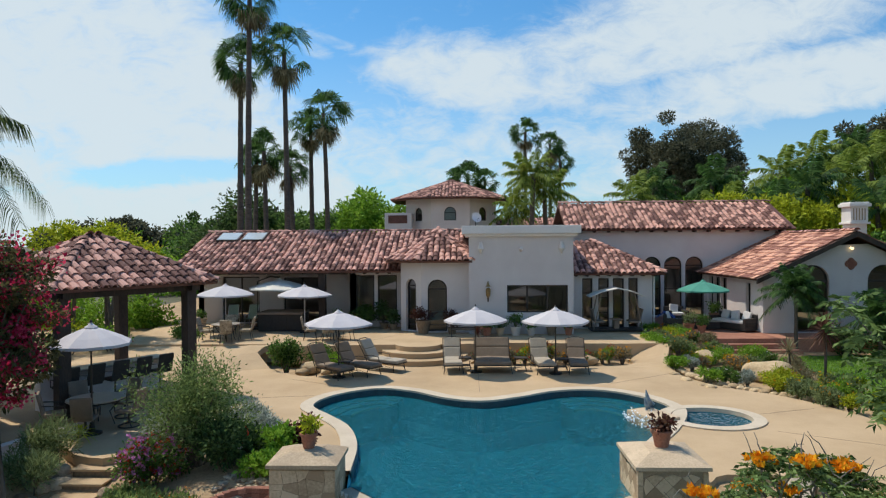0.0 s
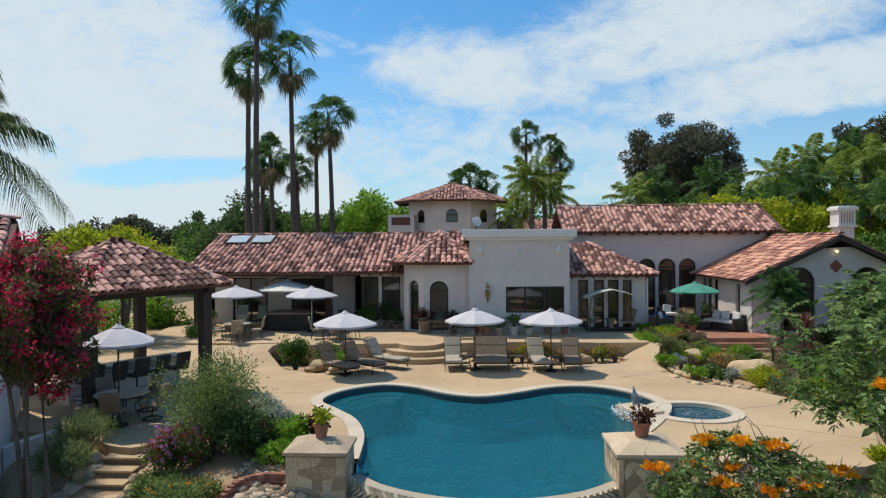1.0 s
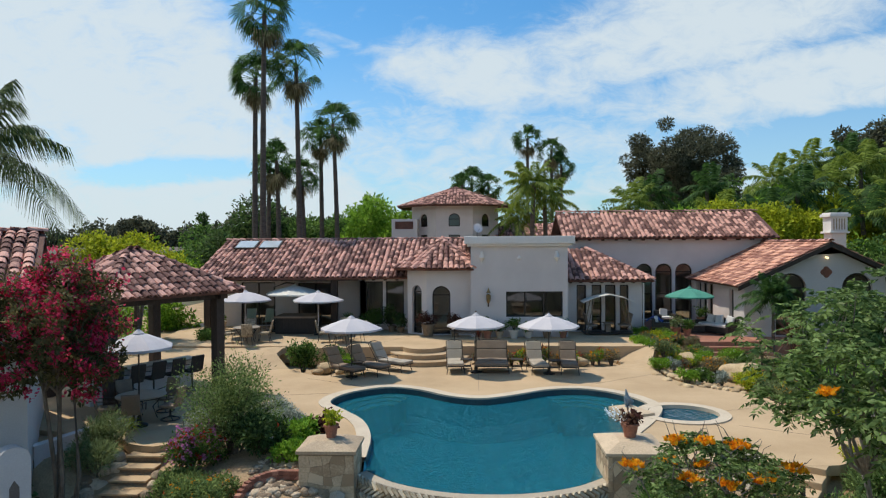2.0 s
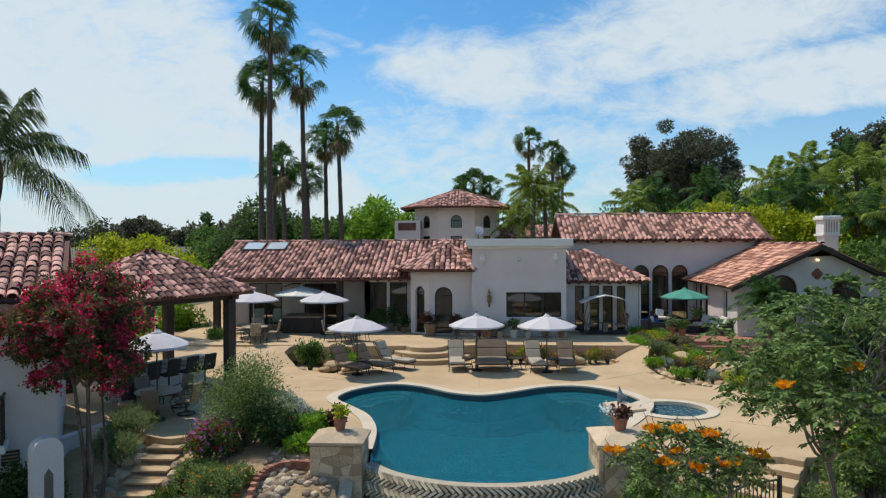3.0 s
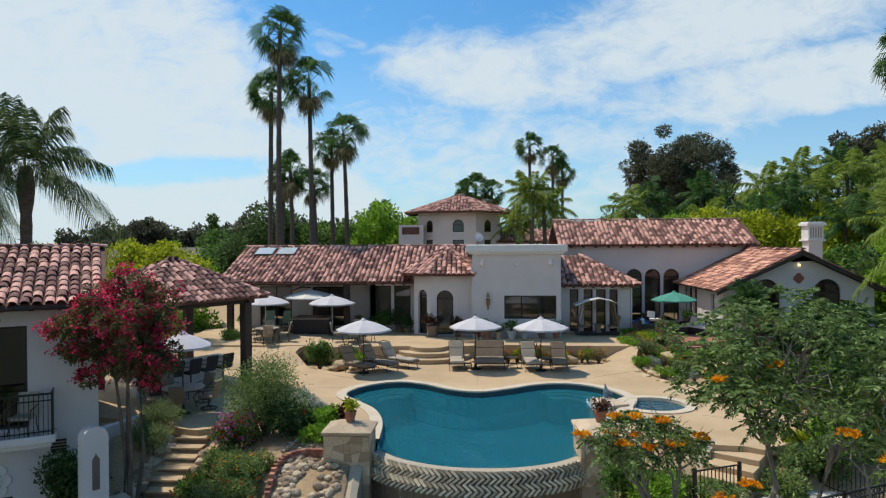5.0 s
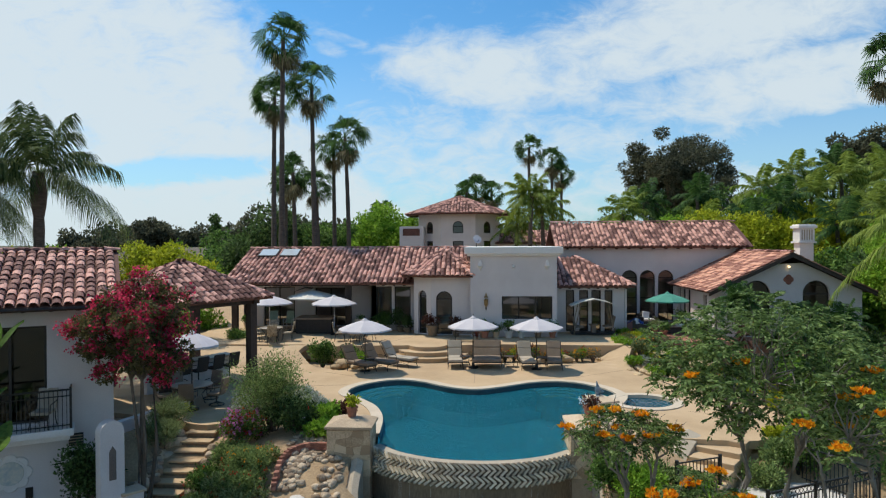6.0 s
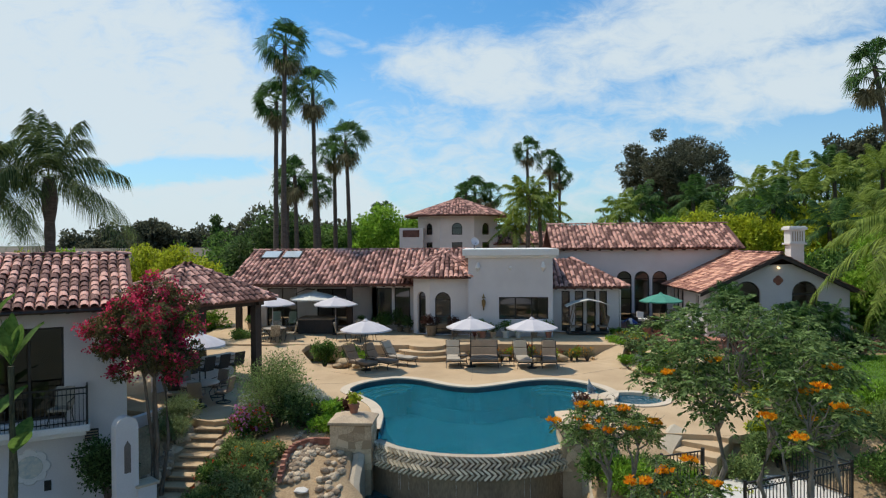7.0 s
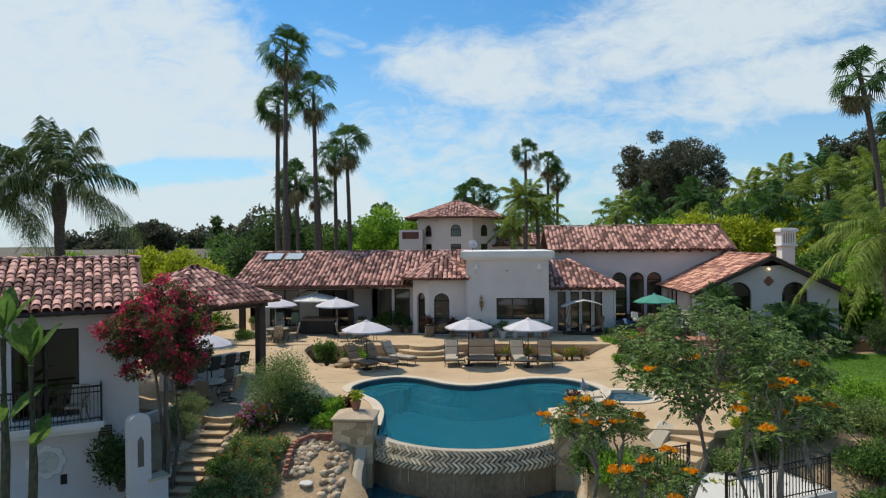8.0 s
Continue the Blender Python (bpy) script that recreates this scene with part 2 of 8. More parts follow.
CUSHION = material("beige_cushion", (0.33, 0.28, 0.22), (0.47, 0.41, 0.33), 2.0, 0.9, 0.15, 60.0)
WHITE_CUSHION = material("white_cushion", (0.66, 0.63, 0.60), (0.80, 0.77, 0.73), 2.0, 0.9, 0.15, 60.0)
WICKER = material("dark_wicker", (0.012, 0.010, 0.009), (0.05, 0.04, 0.034), 14.0, 0.6, 0.5, 60.0)
TERRACOTTA = material("terracotta", (0.27, 0.10, 0.06), (0.46, 0.20, 0.12), 3.0, 0.8, 0.2, 25.0)
GLASS_TOP = material("table_stone", (0.30, 0.25, 0.20), (0.44, 0.38, 0.31), 5.0, 0.35, 0.05)
BLUE_CLOTH = material("blue_cloth", (0.03, 0.06, 0.22), (0.07, 0.13, 0.38), 4.0, 0.9, 0.2)
RIM = material("tan_stucco", (0.33, 0.27, 0.20), (0.48, 0.41, 0.31), 1.0, 0.85, 0.2, 30.0)
CREAM_WALL = material("cream_stucco", (0.42, 0.345, 0.25), (0.56, 0.47, 0.35), 1.0, 0.85, 0.15, 30.0)
CONCRETE = material("pale_concrete", (0.50, 0.47, 0.42), (0.64, 0.60, 0.55), 1.0, 0.85, 0.12, 30.0)
FOAM = material("foam", (0.75, 0.80, 0.83), (0.92, 0.95, 0.96), 8.0, 0.5, 0.5, 30.0)
FAR_SOIL = material("far_ground", (0.085, 0.068, 0.048), (0.15, 0.12, 0.085), 0.05, 0.95, 0, 0.6)
LAMP_GLOW = bpy.data.materials.new("lamp_glow")
LAMP_GLOW.use_nodes = True
LAMP_GLOW.node_tree.nodes["Principled BSDF"].inputs["Emission Color"].default_value = (1.0, 0.72, 0.35, 1)
LAMP_GLOW.node_tree.nodes["Principled BSDF"].inputs["Emission Strength"].default_value = 2.0

LEAF_DARK = leafy("leaf_dark", (0.034, 0.062, 0.020), (0.130, 0.215, 0.066))
LEAF_MID = leafy("leaf_mid", (0.045, 0.100, 0.020), (0.185, 0.310, 0.070))
LEAF_FLAME = leafy("leaf_flame", (0.052, 0.098, 0.024), (0.255, 0.365, 0.120), rough=0.5)
LEAF_FRESH = leafy("leaf_fresh", (0.105, 0.160, 0.050), (0.330, 0.430, 0.140))
LEAF_BRIGHT = leafy("leaf_bright", (0.125, 0.260, 0.020), (0.330, 0.530, 0.065))
LEAF_YELLOW = leafy("leaf_yellow", (0.240, 0.290, 0.015), (0.560, 0.600, 0.045))
LEAF_GREY = leafy("leaf_grey", (0.230, 0.270, 0.220), (0.520, 0.570, 0.500))
LEAF_EUC = leafy("leaf_eucalyptus", (0.048, 0.056, 0.036), (0.165, 0.172, 0.108))
LEAF_MYRTLE = leafy("leaf_myrtle", (0.062, 0.066, 0.024), (0.210, 0.175, 0.075))
PALM_OLIVE = leafy("palm_leaf_olive", (0.040, 0.070, 0.022), (0.165, 0.215, 0.075))
BANANA_STEM = material("banana_stem", (0.045, 0.042, 0.022), (0.15, 0.135, 0.075), 4.0, 0.9, 0.4, 16.0, stretch=(1, 1, 0.3))
BRASS = material("aged_brass", (0.20, 0.12, 0.04), (0.42, 0.28, 0.12), 8.0, 0.4, 0.2, 40.0, metal=0.7)
LEAF_RED = leafy("leaf_red", (0.077, 0.022, 0.020), (0.168, 0.090, 0.057))
LEAF_OLIVE = leafy("leaf_olive", (0.105, 0.140, 0.050), (0.300, 0.370, 0.165))
LEAF_TAN = leafy("leaf_dry", (0.142, 0.120, 0.064), (0.335, 0.300, 0.171))
PALM_LEAF = leafy("palm_leaf", (0.024, 0.060, 0.017), (0.098, 0.193, 0.050))
PALM_BRIGHT = leafy("palm_leaf_bright", (0.095, 0.150, 0.020), (0.320, 0.400, 0.080))
BLOOM_PINK = leafy("bloom_magenta", (0.50, 0.020, 0.070), (0.88, 0.100, 0.20), 0.7)
BLOOM_ORANGE = leafy("bloom_orange", (0.80, 0.27, 0.010), (0.96, 0.52, 0.035), 0.7)
BLOOM_FLAME = leafy("bloom_flame", (0.85, 0.27, 0.010), (1.0, 0.56, 0.03), 0.7)
BLOOM_RED = leafy("bloom_red", (0.38, 0.025, 0.015), (0.75, 0.10, 0.05), 0.7)
BLOOM_LILAC = leafy("bloom_lilac", (0.42, 0.12, 0.32), (0.72, 0.30, 0.60), 0.7)
BLOOM_WHITE = leafy("bloom_white", (0.60, 0.58, 0.52), (0.85, 0.83, 0.78), 0.7)


# ---- builders ----
def part(name, bm, mat, parent, label="", kind=""):
    me = bpy.data.meshes.new(name)
    bm.to_mesh(me)
    bm.free()
    me.materials.append(mat)
    ob = new(name, me)
    ob.parent = parent
    if label or kind:
        tagged(ob, label, "", "", kind)
    return ob


def thing(name, label, category, at=(0, 0, 0), turn=0.0, group="", kind=""):
    ob = new(name)
    ob.empty_display_size = 0.2
    ob.matrix_basis = pose(*at, 0, 0, turn)
    return tagged(ob, label, category, group, kind)


def box(bm, x0, y0, z0, x1, y1, z1, bevel=0.0):
    r = bmesh.ops.create_cube(bm, size=1.0, matrix=Matrix.LocRotScale(((x0 + x1) / 2, (y0 + y1) / 2, (z0 + z1) / 2), None, (x1 - x0, y1 - y0, z1 - z0)))
    if bevel:
        es = {e for v in r["verts"] for e in v.link_edges}
        bmesh.ops.bevel(bm, geom=list(es), offset=bevel, segments=2, affect="EDGES", profile=0.6)
    return bm


def boxed(*args, bevel=0.0):
    return box(bmesh.new(), *args, bevel=bevel)


def tube(bm, points, radii, sides=8, cap=True):
    """A round bar along points, with a radius at each."""
    pts = [Vector(p) for p in points]
    if not hasattr(radii, "__len__"):
        radii = [radii] * len(pts)
    rings = []
    for i, p in enumerate(pts):
        d = (pts[min(i + 1, len(pts) - 1)] - pts[max(i - 1, 0)]).normalized()
        side = d.cross(Vector((0, 0, 1)))
        side = side.normalized() if side.length > 1e-3 else Vector((1, 0, 0))
        up = side.cross(d)
        rings.append([bm.verts.new(p + (side * math.cos(a) + up * math.sin(a)) * radii[i]) for a in (2 * math.pi * k / sides for k in range(sides))])
    for a, b in zip(rings, rings[1:]):
        for k in range(sides):
            bm.faces.new((a[k], a[(k + 1) % sides], b[(k + 1) % sides], b[k]))
    if cap:
        bm.faces.new(rings[0][::-1])
        bm.faces.new(rings[-1])
    return bm


def tubes(points, radii, sides=8):
    return tube(bmesh.new(), points, radii, sides)


def lathe(bm, profile, sides=16, at=(0, 0, 0)):
    """A turned shape from (radius, height) pairs."""
    rings = []
    for r, z in profile:
        rings.append([bm.verts.new((at[0] + r * math.cos(a), at[1] + r * math.sin(a), at[2] + z)) for a in (2 * math.pi * k / sides for k in range(sides))])
    for a, b in zip(rings, rings[1:]):
        for k in range(sides):
            bm.faces.new((a[k], a[(k + 1) % sides], b[(k + 1) % sides], b[k]))
    bm.faces.new(rings[0][::-1])
    bm.faces.new(rings[-1])
    return bm


def prism(bm, outline, z0, z1):
    """An upright solid over a flat outline."""
    lo = [bm.verts.new((x, y, z0)) for x, y in outline]
    hi = [bm.verts.new((x, y, z1)) for x, y in outline]
    n = len(outline)
    area = sum(outline[i][0] * outline[(i + 1) % n][1] - outline[(i + 1) % n][0] * outline[i][1] for i in range(n))
    if area < 0:
        lo.reverse()
        hi.reverse()
    for i in range(n):
        bm.faces.new((lo[i], lo[(i + 1) % n], hi[(i + 1) % n], hi[i]))
    bm.faces.new(lo[::-1])
    bm.faces.new(hi)
    return bm


def smooth_loop(ctrl, steps=8, closed=True):
    """A rounded curve through control points."""
    n, out = len(ctrl), []
    p = [np.array(c, float) for c in ctrl]
    for i in range(n if closed else n - 1):
        a, b, c, d = (p[(i + k) % n] if closed else p[min(max(i + k, 0), n - 1)] for k in (-1, 0, 1, 2))
        for s in range(steps):
            t = s / steps
            q = 0.5 * (2 * b + (c - a) * t + (2 * a - 5 * b + 4 * c - d) * t * t + (3 * b - a - 3 * c + d) * t ** 3)
            out.append(tuple(float(v) for v in q))
    if not closed:
        out.append(tuple(float(v) for v in p[-1]))
    return out


def grow(loop, by, closed=True):
    """A closed curve moved outwards (for one that runs anticlockwise)."""
    out, n = [], len(loop)
    for i in range(n):
        a, b = (loop[i - 1], loop[(i + 1) % n]) if closed else (loop[max(i - 1, 0)], loop[min(i + 1, n - 1)])
        d = Vector((b[0] - a[0], b[1] - a[1])).normalized()
        out.append((loop[i][0] + d.y * by, loop[i][1] - d.x * by))
    return out


def band(bm, inner, outer, z0, z1, closed=True):
    """A solid strip between two curves."""
    n = len(inner)
    rows = [[bm.verts.new((x, y, z)) for x, y in loop] for loop, z in ((inner, z1), (outer, z1), (outer, z0), (inner, z0))]
    for i in range(n if closed else n - 1):
        j = (i + 1) % n
        for a, b in ((0, 1), (1, 2), (2, 3), (3, 0)):
            bm.faces.new((rows[a][i], rows[b][i], rows[b][j], rows[a][j]))
    bmesh.ops.recalc_face_normals(bm, faces=bm.faces)
    return bm


def sheet(bm, outer, holes, z, thick=0.0):
    """A flat sheet with holes in it."""
    edges = []
    for loop in (outer, *holes):
        vs = [bm.verts.new((x, y, z)) for x, y in loop]
        edges += [bm.edges.new((vs[i], vs[(i + 1) % len(vs)])) for i in range(len(vs))]
    bmesh.ops.triangle_fill(bm, use_beauty=True, use_dissolve=False, edges=edges, normal=(0, 0, 1))
    for f in bm.faces:
        if f.normal.z < 0:
            f.normal_flip()
    if thick:
        r = bmesh.ops.extrude_face_region(bm, geom=list(bm.faces))
        bmesh.ops.translate(bm, verts=[v for v in r["geom"] if isinstance(v, bmesh.types.BMVert)], vec=(0, 0, -thick))
        bmesh.ops.recalc_face_normals(bm, faces=bm.faces)
    return bm


def inside(x, y, poly):
    c, n = False, len(poly)
    for i in range(n):
        (x0, y0), (x1, y1) = poly[i], poly[i - 1]
        if (y0 > y) != (y1 > y) and x < (x1 - x0) * (y - y0) / (y1 - y0) + x0:
            c = not c
    return c


def mesh_of(name, verts, faces, mat, smooth=False):
    me = bpy.data.meshes.new(name)
    me.from_pydata(verts, [], faces)
    me.materials.append(mat)
    if smooth:
        me.polygons.foreach_set("use_smooth", [True] * len(me.polygons))
    me.update()
    return me


def raw_part(name, verts, faces, mat, parent, label="", kind="", smooth=False):
    ob = new(name, mesh_of(name, verts, faces, mat, smooth))
    ob.parent = parent
    if label or kind:
        tagged(ob, label, "", "", kind)
    return ob

# ---- ground and water ----
DECK, WATER_Z = -0.6, -0.80


def step01(a, b, v):
    t = min(max((v - a) / (b - a), 0.0), 1.0)
    return t * t * (3 - 2 * t)


def land(x, y):
    """The height of the ground."""
    z = -0.68 - 2.35 * (1 - step01(7.0, 13.7, y))
    k = step01(5.3, 6.7, -x)
    z = z * (1 - k) + (-0.95 - 2.3 * (1 - step01(8.6, 14.6, y))) * k
    if x > 4.5:
        z = z * (1 - step01(4.5, 8.0, x)) + (-0.75 - 2.0 * (1 - step01(9.5, 14.6, y))) * step01(4.5, 8.0, x)
    if x < -8.9:
        k = step01(8.9, 9.5, -x)
        z = z * (1 - k) + (-0.75 - 1.7 * (1 - step01(10.6, 13.4, y))) * k
    if x < -9.7:
        k = step01(9.7, 10.7, -x)
        z = z * (1 - k) + (-0.75 - 2.4 * (1 - step01(11.9, 13.6, y))) * k
    z += 0.62 * step01(27.0, 30.0, y) * (1 if x < 14 else 0.4)
    r = math.hypot(x, y - 30)
    z += 2.5 * step01(60, 140, r) * (0.4 + 0.6 * noise.noise((x * 0.012, y * 0.012, 3.0)))
    z += 0.06 * noise.noise((x * 0.5, y * 0.5, 1.0)) * (1 if y < 15 else 0.3)
    return z


def ground_sheet():
    xs = [-2500, -900, -400, -200, -110, -60, -40, -30] + [-24 + 0.6 * i for i in range(88)] + [30, 36, 50, 80, 140, 300, 700, 2500]
    ys = [-600, -150, -60, -25, -12, -5] + [0.6 * i for i in range(66)] + [42, 48, 58, 75, 100, 140, 200, 320, 600, 1200, 3500]
    verts = [(x, y, -3.6 if dug(x, y) else land(x, y)) for y in ys for x in xs]
    w = len(xs)
    faces = [(j * w + i, j * w + i + 1, (j + 1) * w + i + 1, (j + 1) * w + i) for j in range(len(ys) - 1) for i in range(w - 1)]
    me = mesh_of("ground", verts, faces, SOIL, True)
    me.materials.append(DARK_GROUND)
    # dark bed by the guest house; outer, mostly unseen ground darkened to cut bounce light
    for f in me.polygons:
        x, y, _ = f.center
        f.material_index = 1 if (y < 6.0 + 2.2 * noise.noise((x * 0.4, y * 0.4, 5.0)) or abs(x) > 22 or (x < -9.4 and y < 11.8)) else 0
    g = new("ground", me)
    return tagged(g, "dry sandy garden soil sloping down below the pool", "ground", "", "structure")


pool_far = smooth_loop([(3.36, 13.9), (4.3, 15.6), (5.35, 17.4), (5.95, 19.2), (5.75, 20.4), (5.0, 21.4), (4.0, 21.85), (2.85, 21.6), (1.7, 20.8), (0.59, 20.25), (-0.5, 20.6), (-1.69, 21.6), (-2.88, 21.95), (-4.1, 21.0), (-4.47, 19.6), (-3.7, 18.2), (-2.96, 16.9), (-2.52, 15.4), (-2.36, 13.6)], 6, False)
weir = smooth_loop([(-2.33, 12.9), (-1.6, 12.15), (-0.5, 11.6), (0.55, 11.45), (1.6, 11.55), (2.6, 11.95), (3.34, 12.55)], 6, False)
pool_far = [(x, y - 0.38 * step01(17.0, 20.2, y)) for x, y in pool_far]
weir = [(x, y + 0.28) for x, y in weir]
pool_loop = pool_far + weir
spa_loop = [(6.72 + 1.08 * math.cos(a), 18.05 + 1.0 * math.sin(a)) for a in (2 * math.pi * k / 40 for k in range(40))]

cat_in = smooth_loop([(-2.6, 12.3), (-2.55, 11.2), (-1.9, 10.2), (-0.4, 9.6), (1.0, 9.5), (2.4, 9.9), (3.5, 10.6), (4.0, 11.6), (3.9, 12.4)], 5, False)
hollow = [grow(pool_far, 0.75, False) + [(-2.6, 12.6), (3.6, 12.6)], cat_in + [(3.6, 13.5), (-2.6, 13.5)], grow(spa_loop, 0.7)]


def dug(x, y):
    return any(inside(x, y, h) for h in hollow)


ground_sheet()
# the deck, with the pool and the spa cut out
deck_outer = [(-2.9, 12.6), (-3.8, 13.3), (-4.6, 15.6), (-6.1, 18.0), (-7.0, 16.9), (-7.75, 14.6), (-8.75, 14.6), (-9.6, 15.2), (-14.0, 17.0), (-17.0, 24.0), (-15.0, 27.9), (-8.64, 27.9), (-8.4, 26.4), (-7.0, 24.6), (-5.7, 23.7), (-4.2, 24.6), (-4.1, 27.3), (0.2, 27.3), (0.4, 25.9), (4.6, 25.6), (6.3, 25.9), (6.75, 26.9), (6.2, 27.9), (8.6, 27.9), (8.2, 26.8), (7.7, 24.9), (8.0, 23.0), (8.75, 21.7), (10.0, 20.4), (11.0, 17.4), (9.9, 14.6), (8.9, 13.4), (7.0, 13.5), (5.4, 13.6), (4.8, 13.0), (3.9, 12.6)]
deck_outer = smooth_loop(deck_outer, 3, False) + grow(pool_far, 0.28, False)
deck_bm = sheet(bmesh.new(), deck_outer, [grow(spa_loop, 0.30)], DECK)
deck_bm.faces.ensure_lookup_table()
for v in deck_bm.verts:
    v.co.z += 0.6 * step01(24.2, 27.6, v.co.y) if (v.co.x < -8.0 or v.co.x > 6.9) else 0.0
r = bmesh.ops.extrude_face_region(deck_bm, geom=list(deck_bm.faces))
bmesh.ops.translate(deck_bm, verts=[v for v in r["geom"] if isinstance(v, bmesh.types.BMVert)], vec=(0, 0, -0.25))
bmesh.ops.recalc_face_normals(deck_bm, faces=deck_bm.faces)
deck = tagged(part("pavement", deck_bm, PAVING, None), "tan brushed concrete pool deck with a sandy texture", "deck", "", "structure")

# the upper terrace and its round steps
TC = (-1.95, 27.65)
front = [(-14.9, 27.4), (-8.3, 27.4)] + smooth_loop([(-8.3, 27.4), (-6.4, 26.9), (-4.4, 27.2), (-2.9, 27.3)], 5, False)
terr = front + [(TC[0] + 1.0 * math.cos(a), TC[1] + 1.0 * math.sin(a)) for a in (math.pi + math.pi * k / 16 for k in range(1, 16))] + smooth_loop([(-0.85, 27.3), (1.5, 27.7), (4.2, 27.6), (6.6, 27.5), (8.5, 27.6)], 4, False) + [(8.6, 32.0), (9.4, 33.0), (9.4, 38), (-16.5, 38)]
terrace = tagged(part("pavement", prism(bmesh.new(), terr, -0.75, 0.0), PAVING, None), "raised tan concrete terrace before the villa", "terrace", "", "structure")
for jx, jy, an, ln in ((-3.4, 28.6, 62, 4.6), (0.2, 28.6, 118, 3.4), (-8.0, 28.4, 90, 5.5), (3.4, 29.0, 90, 2.6), (6.4, 29.6, 90, 4.0), (-12.2, 29.5, 90, 6.0)):
    o = part("joint", boxed(-ln / 2, -0.006, 0.0, ln / 2, 0.006, 0.003), WET_WALL, terrace)
    o.matrix_basis = Matrix.Translation((jx, jy + ln / 4, 0.0008)) @ Matrix.Rotation(radians(an), 4, "Z")
for jx, jy, an, ln in ((-5.2, 22.6, 150, 2.4), (0.5, 22.9, 90, 3.6), (6.6, 23.6, 35, 4.2), (8.6, 18.6, 20, 3.0), (-6.4, 20.3, 10, 3.4), (9.2, 16.0, 150, 3.0)):
    o = part("joint", boxed(-ln / 2, -0.006, 0.0, ln / 2, 0.006, 0.003), WET_WALL, deck)
    o.matrix_basis = Matrix.Translation((jx, jy, DECK + 0.0008)) @ Matrix.Rotation(radians(an), 4, "Z")
steps_ob = thing("garden_steps", "rounded tan concrete steps between terrace and pool deck", "steps", kind="structure")
for i, (rad, top) in enumerate(((1.55, -0.2), (2.1, -0.4))):
    out = [(TC[0] + rad * math.cos(a), TC[1] + rad * math.sin(a)) for a in (math.pi * 0.93 + math.pi * 1.14 * k / 30 for k in range(31))]
    b = prism(bmesh.new(), out, -0.62, top)
    bmesh.ops.bevel(b, geom=[e for e in b.edges if all(abs(v.co.z - top) < 1e-4 for v in e.verts)], offset=0.025, segments=2, affect="EDGES")
    part("step", b, PAVING, steps_ob)

# the pool: coping, shell, steps under water, water
pool = thing("swimming_pool", "free-form swimming pool with dark blue-green plaster and vanishing edge", "pool", kind="structure")
cop = bmesh.new()
band(cop, grow(pool_far, -0.03, False), grow(pool_far, 0.36, False), -0.68, DECK + 0.035, False)
part("coping", cop, COPING, pool, "pale cast-stone coping")
shell = bmesh.new()
n = len(pool_loop)
top = [shell.verts.new((x, y, DECK - 0.03)) for x, y in pool_loop]
mid = [shell.verts.new((x, y, -1.5)) for x, y in grow(pool_loop, -0.25)]
low = [shell.verts.new((x, y, -1.95)) for x, y in grow(pool_loop, -0.6)]
for a, b in ((top, mid), (mid, low)):
    for i in range(n):
        shell.faces.new((a[i], a[(i + 1) % n], b[(i + 1) % n], b[i]))
for v in top[len(pool_far):]:
    v.co.z = WATER_Z - 0.01
bot = sheet(bmesh.new(), grow(pool_loop, -0.6), [], -1.95)
me = bpy.data.meshes.new("tmp")
bot.to_mesh(me)
bot.free()
shell.from_mesh(me)
bmesh.ops.recalc_face_normals(shell, faces=shell.faces)
part("shell", shell, PLASTER, pool, "dark blue-green plaster shell")
wl_bm = bmesh.new()
band(wl_bm, grow(pool_far, -0.05, False), grow(pool_far, -0.01, False), -0.86, DECK - 0.02, False)
part("waterline_tile", wl_bm, WATERLINE, pool, "dark blue waterline tile")
# benches that follow the far corners under water
for keep in (lambda x, y: x < -1.7 and y > 18.9, lambda x, y: x > 2.7 and y > 19.6):
    for k in range(3):
        rims = [[q for q, e in zip(grow(pool_far, -d, False), pool_far) if keep(*e)] for d in (0.06 + 0.36 * k, 0.42 + 0.36 * k)]
        top_z = WATER_Z - 0.035 - 0.045 * k
        tread = part("underwater_step", band(bmesh.new(), rims[1], rims[0], -2.0, top_z, False), STEP_PLASTER, pool)
        part("nosing", tubes([(x, y, top_z - 0.02) for x, y in rims[1]], 0.035, 6), COPING, tread, "pale tiled step nosing under water")
water_loop = grow(pool_far, 0.0, False) + weir
wat = sheet(bmesh.new(), water_loop, [], WATER_Z)
part("water_surface", wat, WATER, pool, "clear rippled pool water")

# the spa beside it
spa = thing("spa", "round sunken spa with pale coping beside the pool", "spa", kind="structure")
part("coping", band(bmesh.new(), grow(spa_loop, -0.03), grow(spa_loop, 0.30), -0.68, DECK + 0.04), COPING, spa, "pale cast-stone coping")
sp = bmesh.new()
a = [sp.verts.new((x, y, DECK)) for x, y in spa_loop]
b = [sp.verts.new((x, y, -1.6)) for x, y in grow(spa_loop, -0.15)]
for i in range(40):
    sp.faces.new((a[i], a[(i + 1) % 40], b[(i + 1) % 40], b[i]))
sp.faces.new(b)
part("shell", sp, PLASTER, spa)
part("water_surface", sheet(bmesh.new(), spa_loop, [], -0.70), SPA_WATER, spa, "churning pale blue spa water")
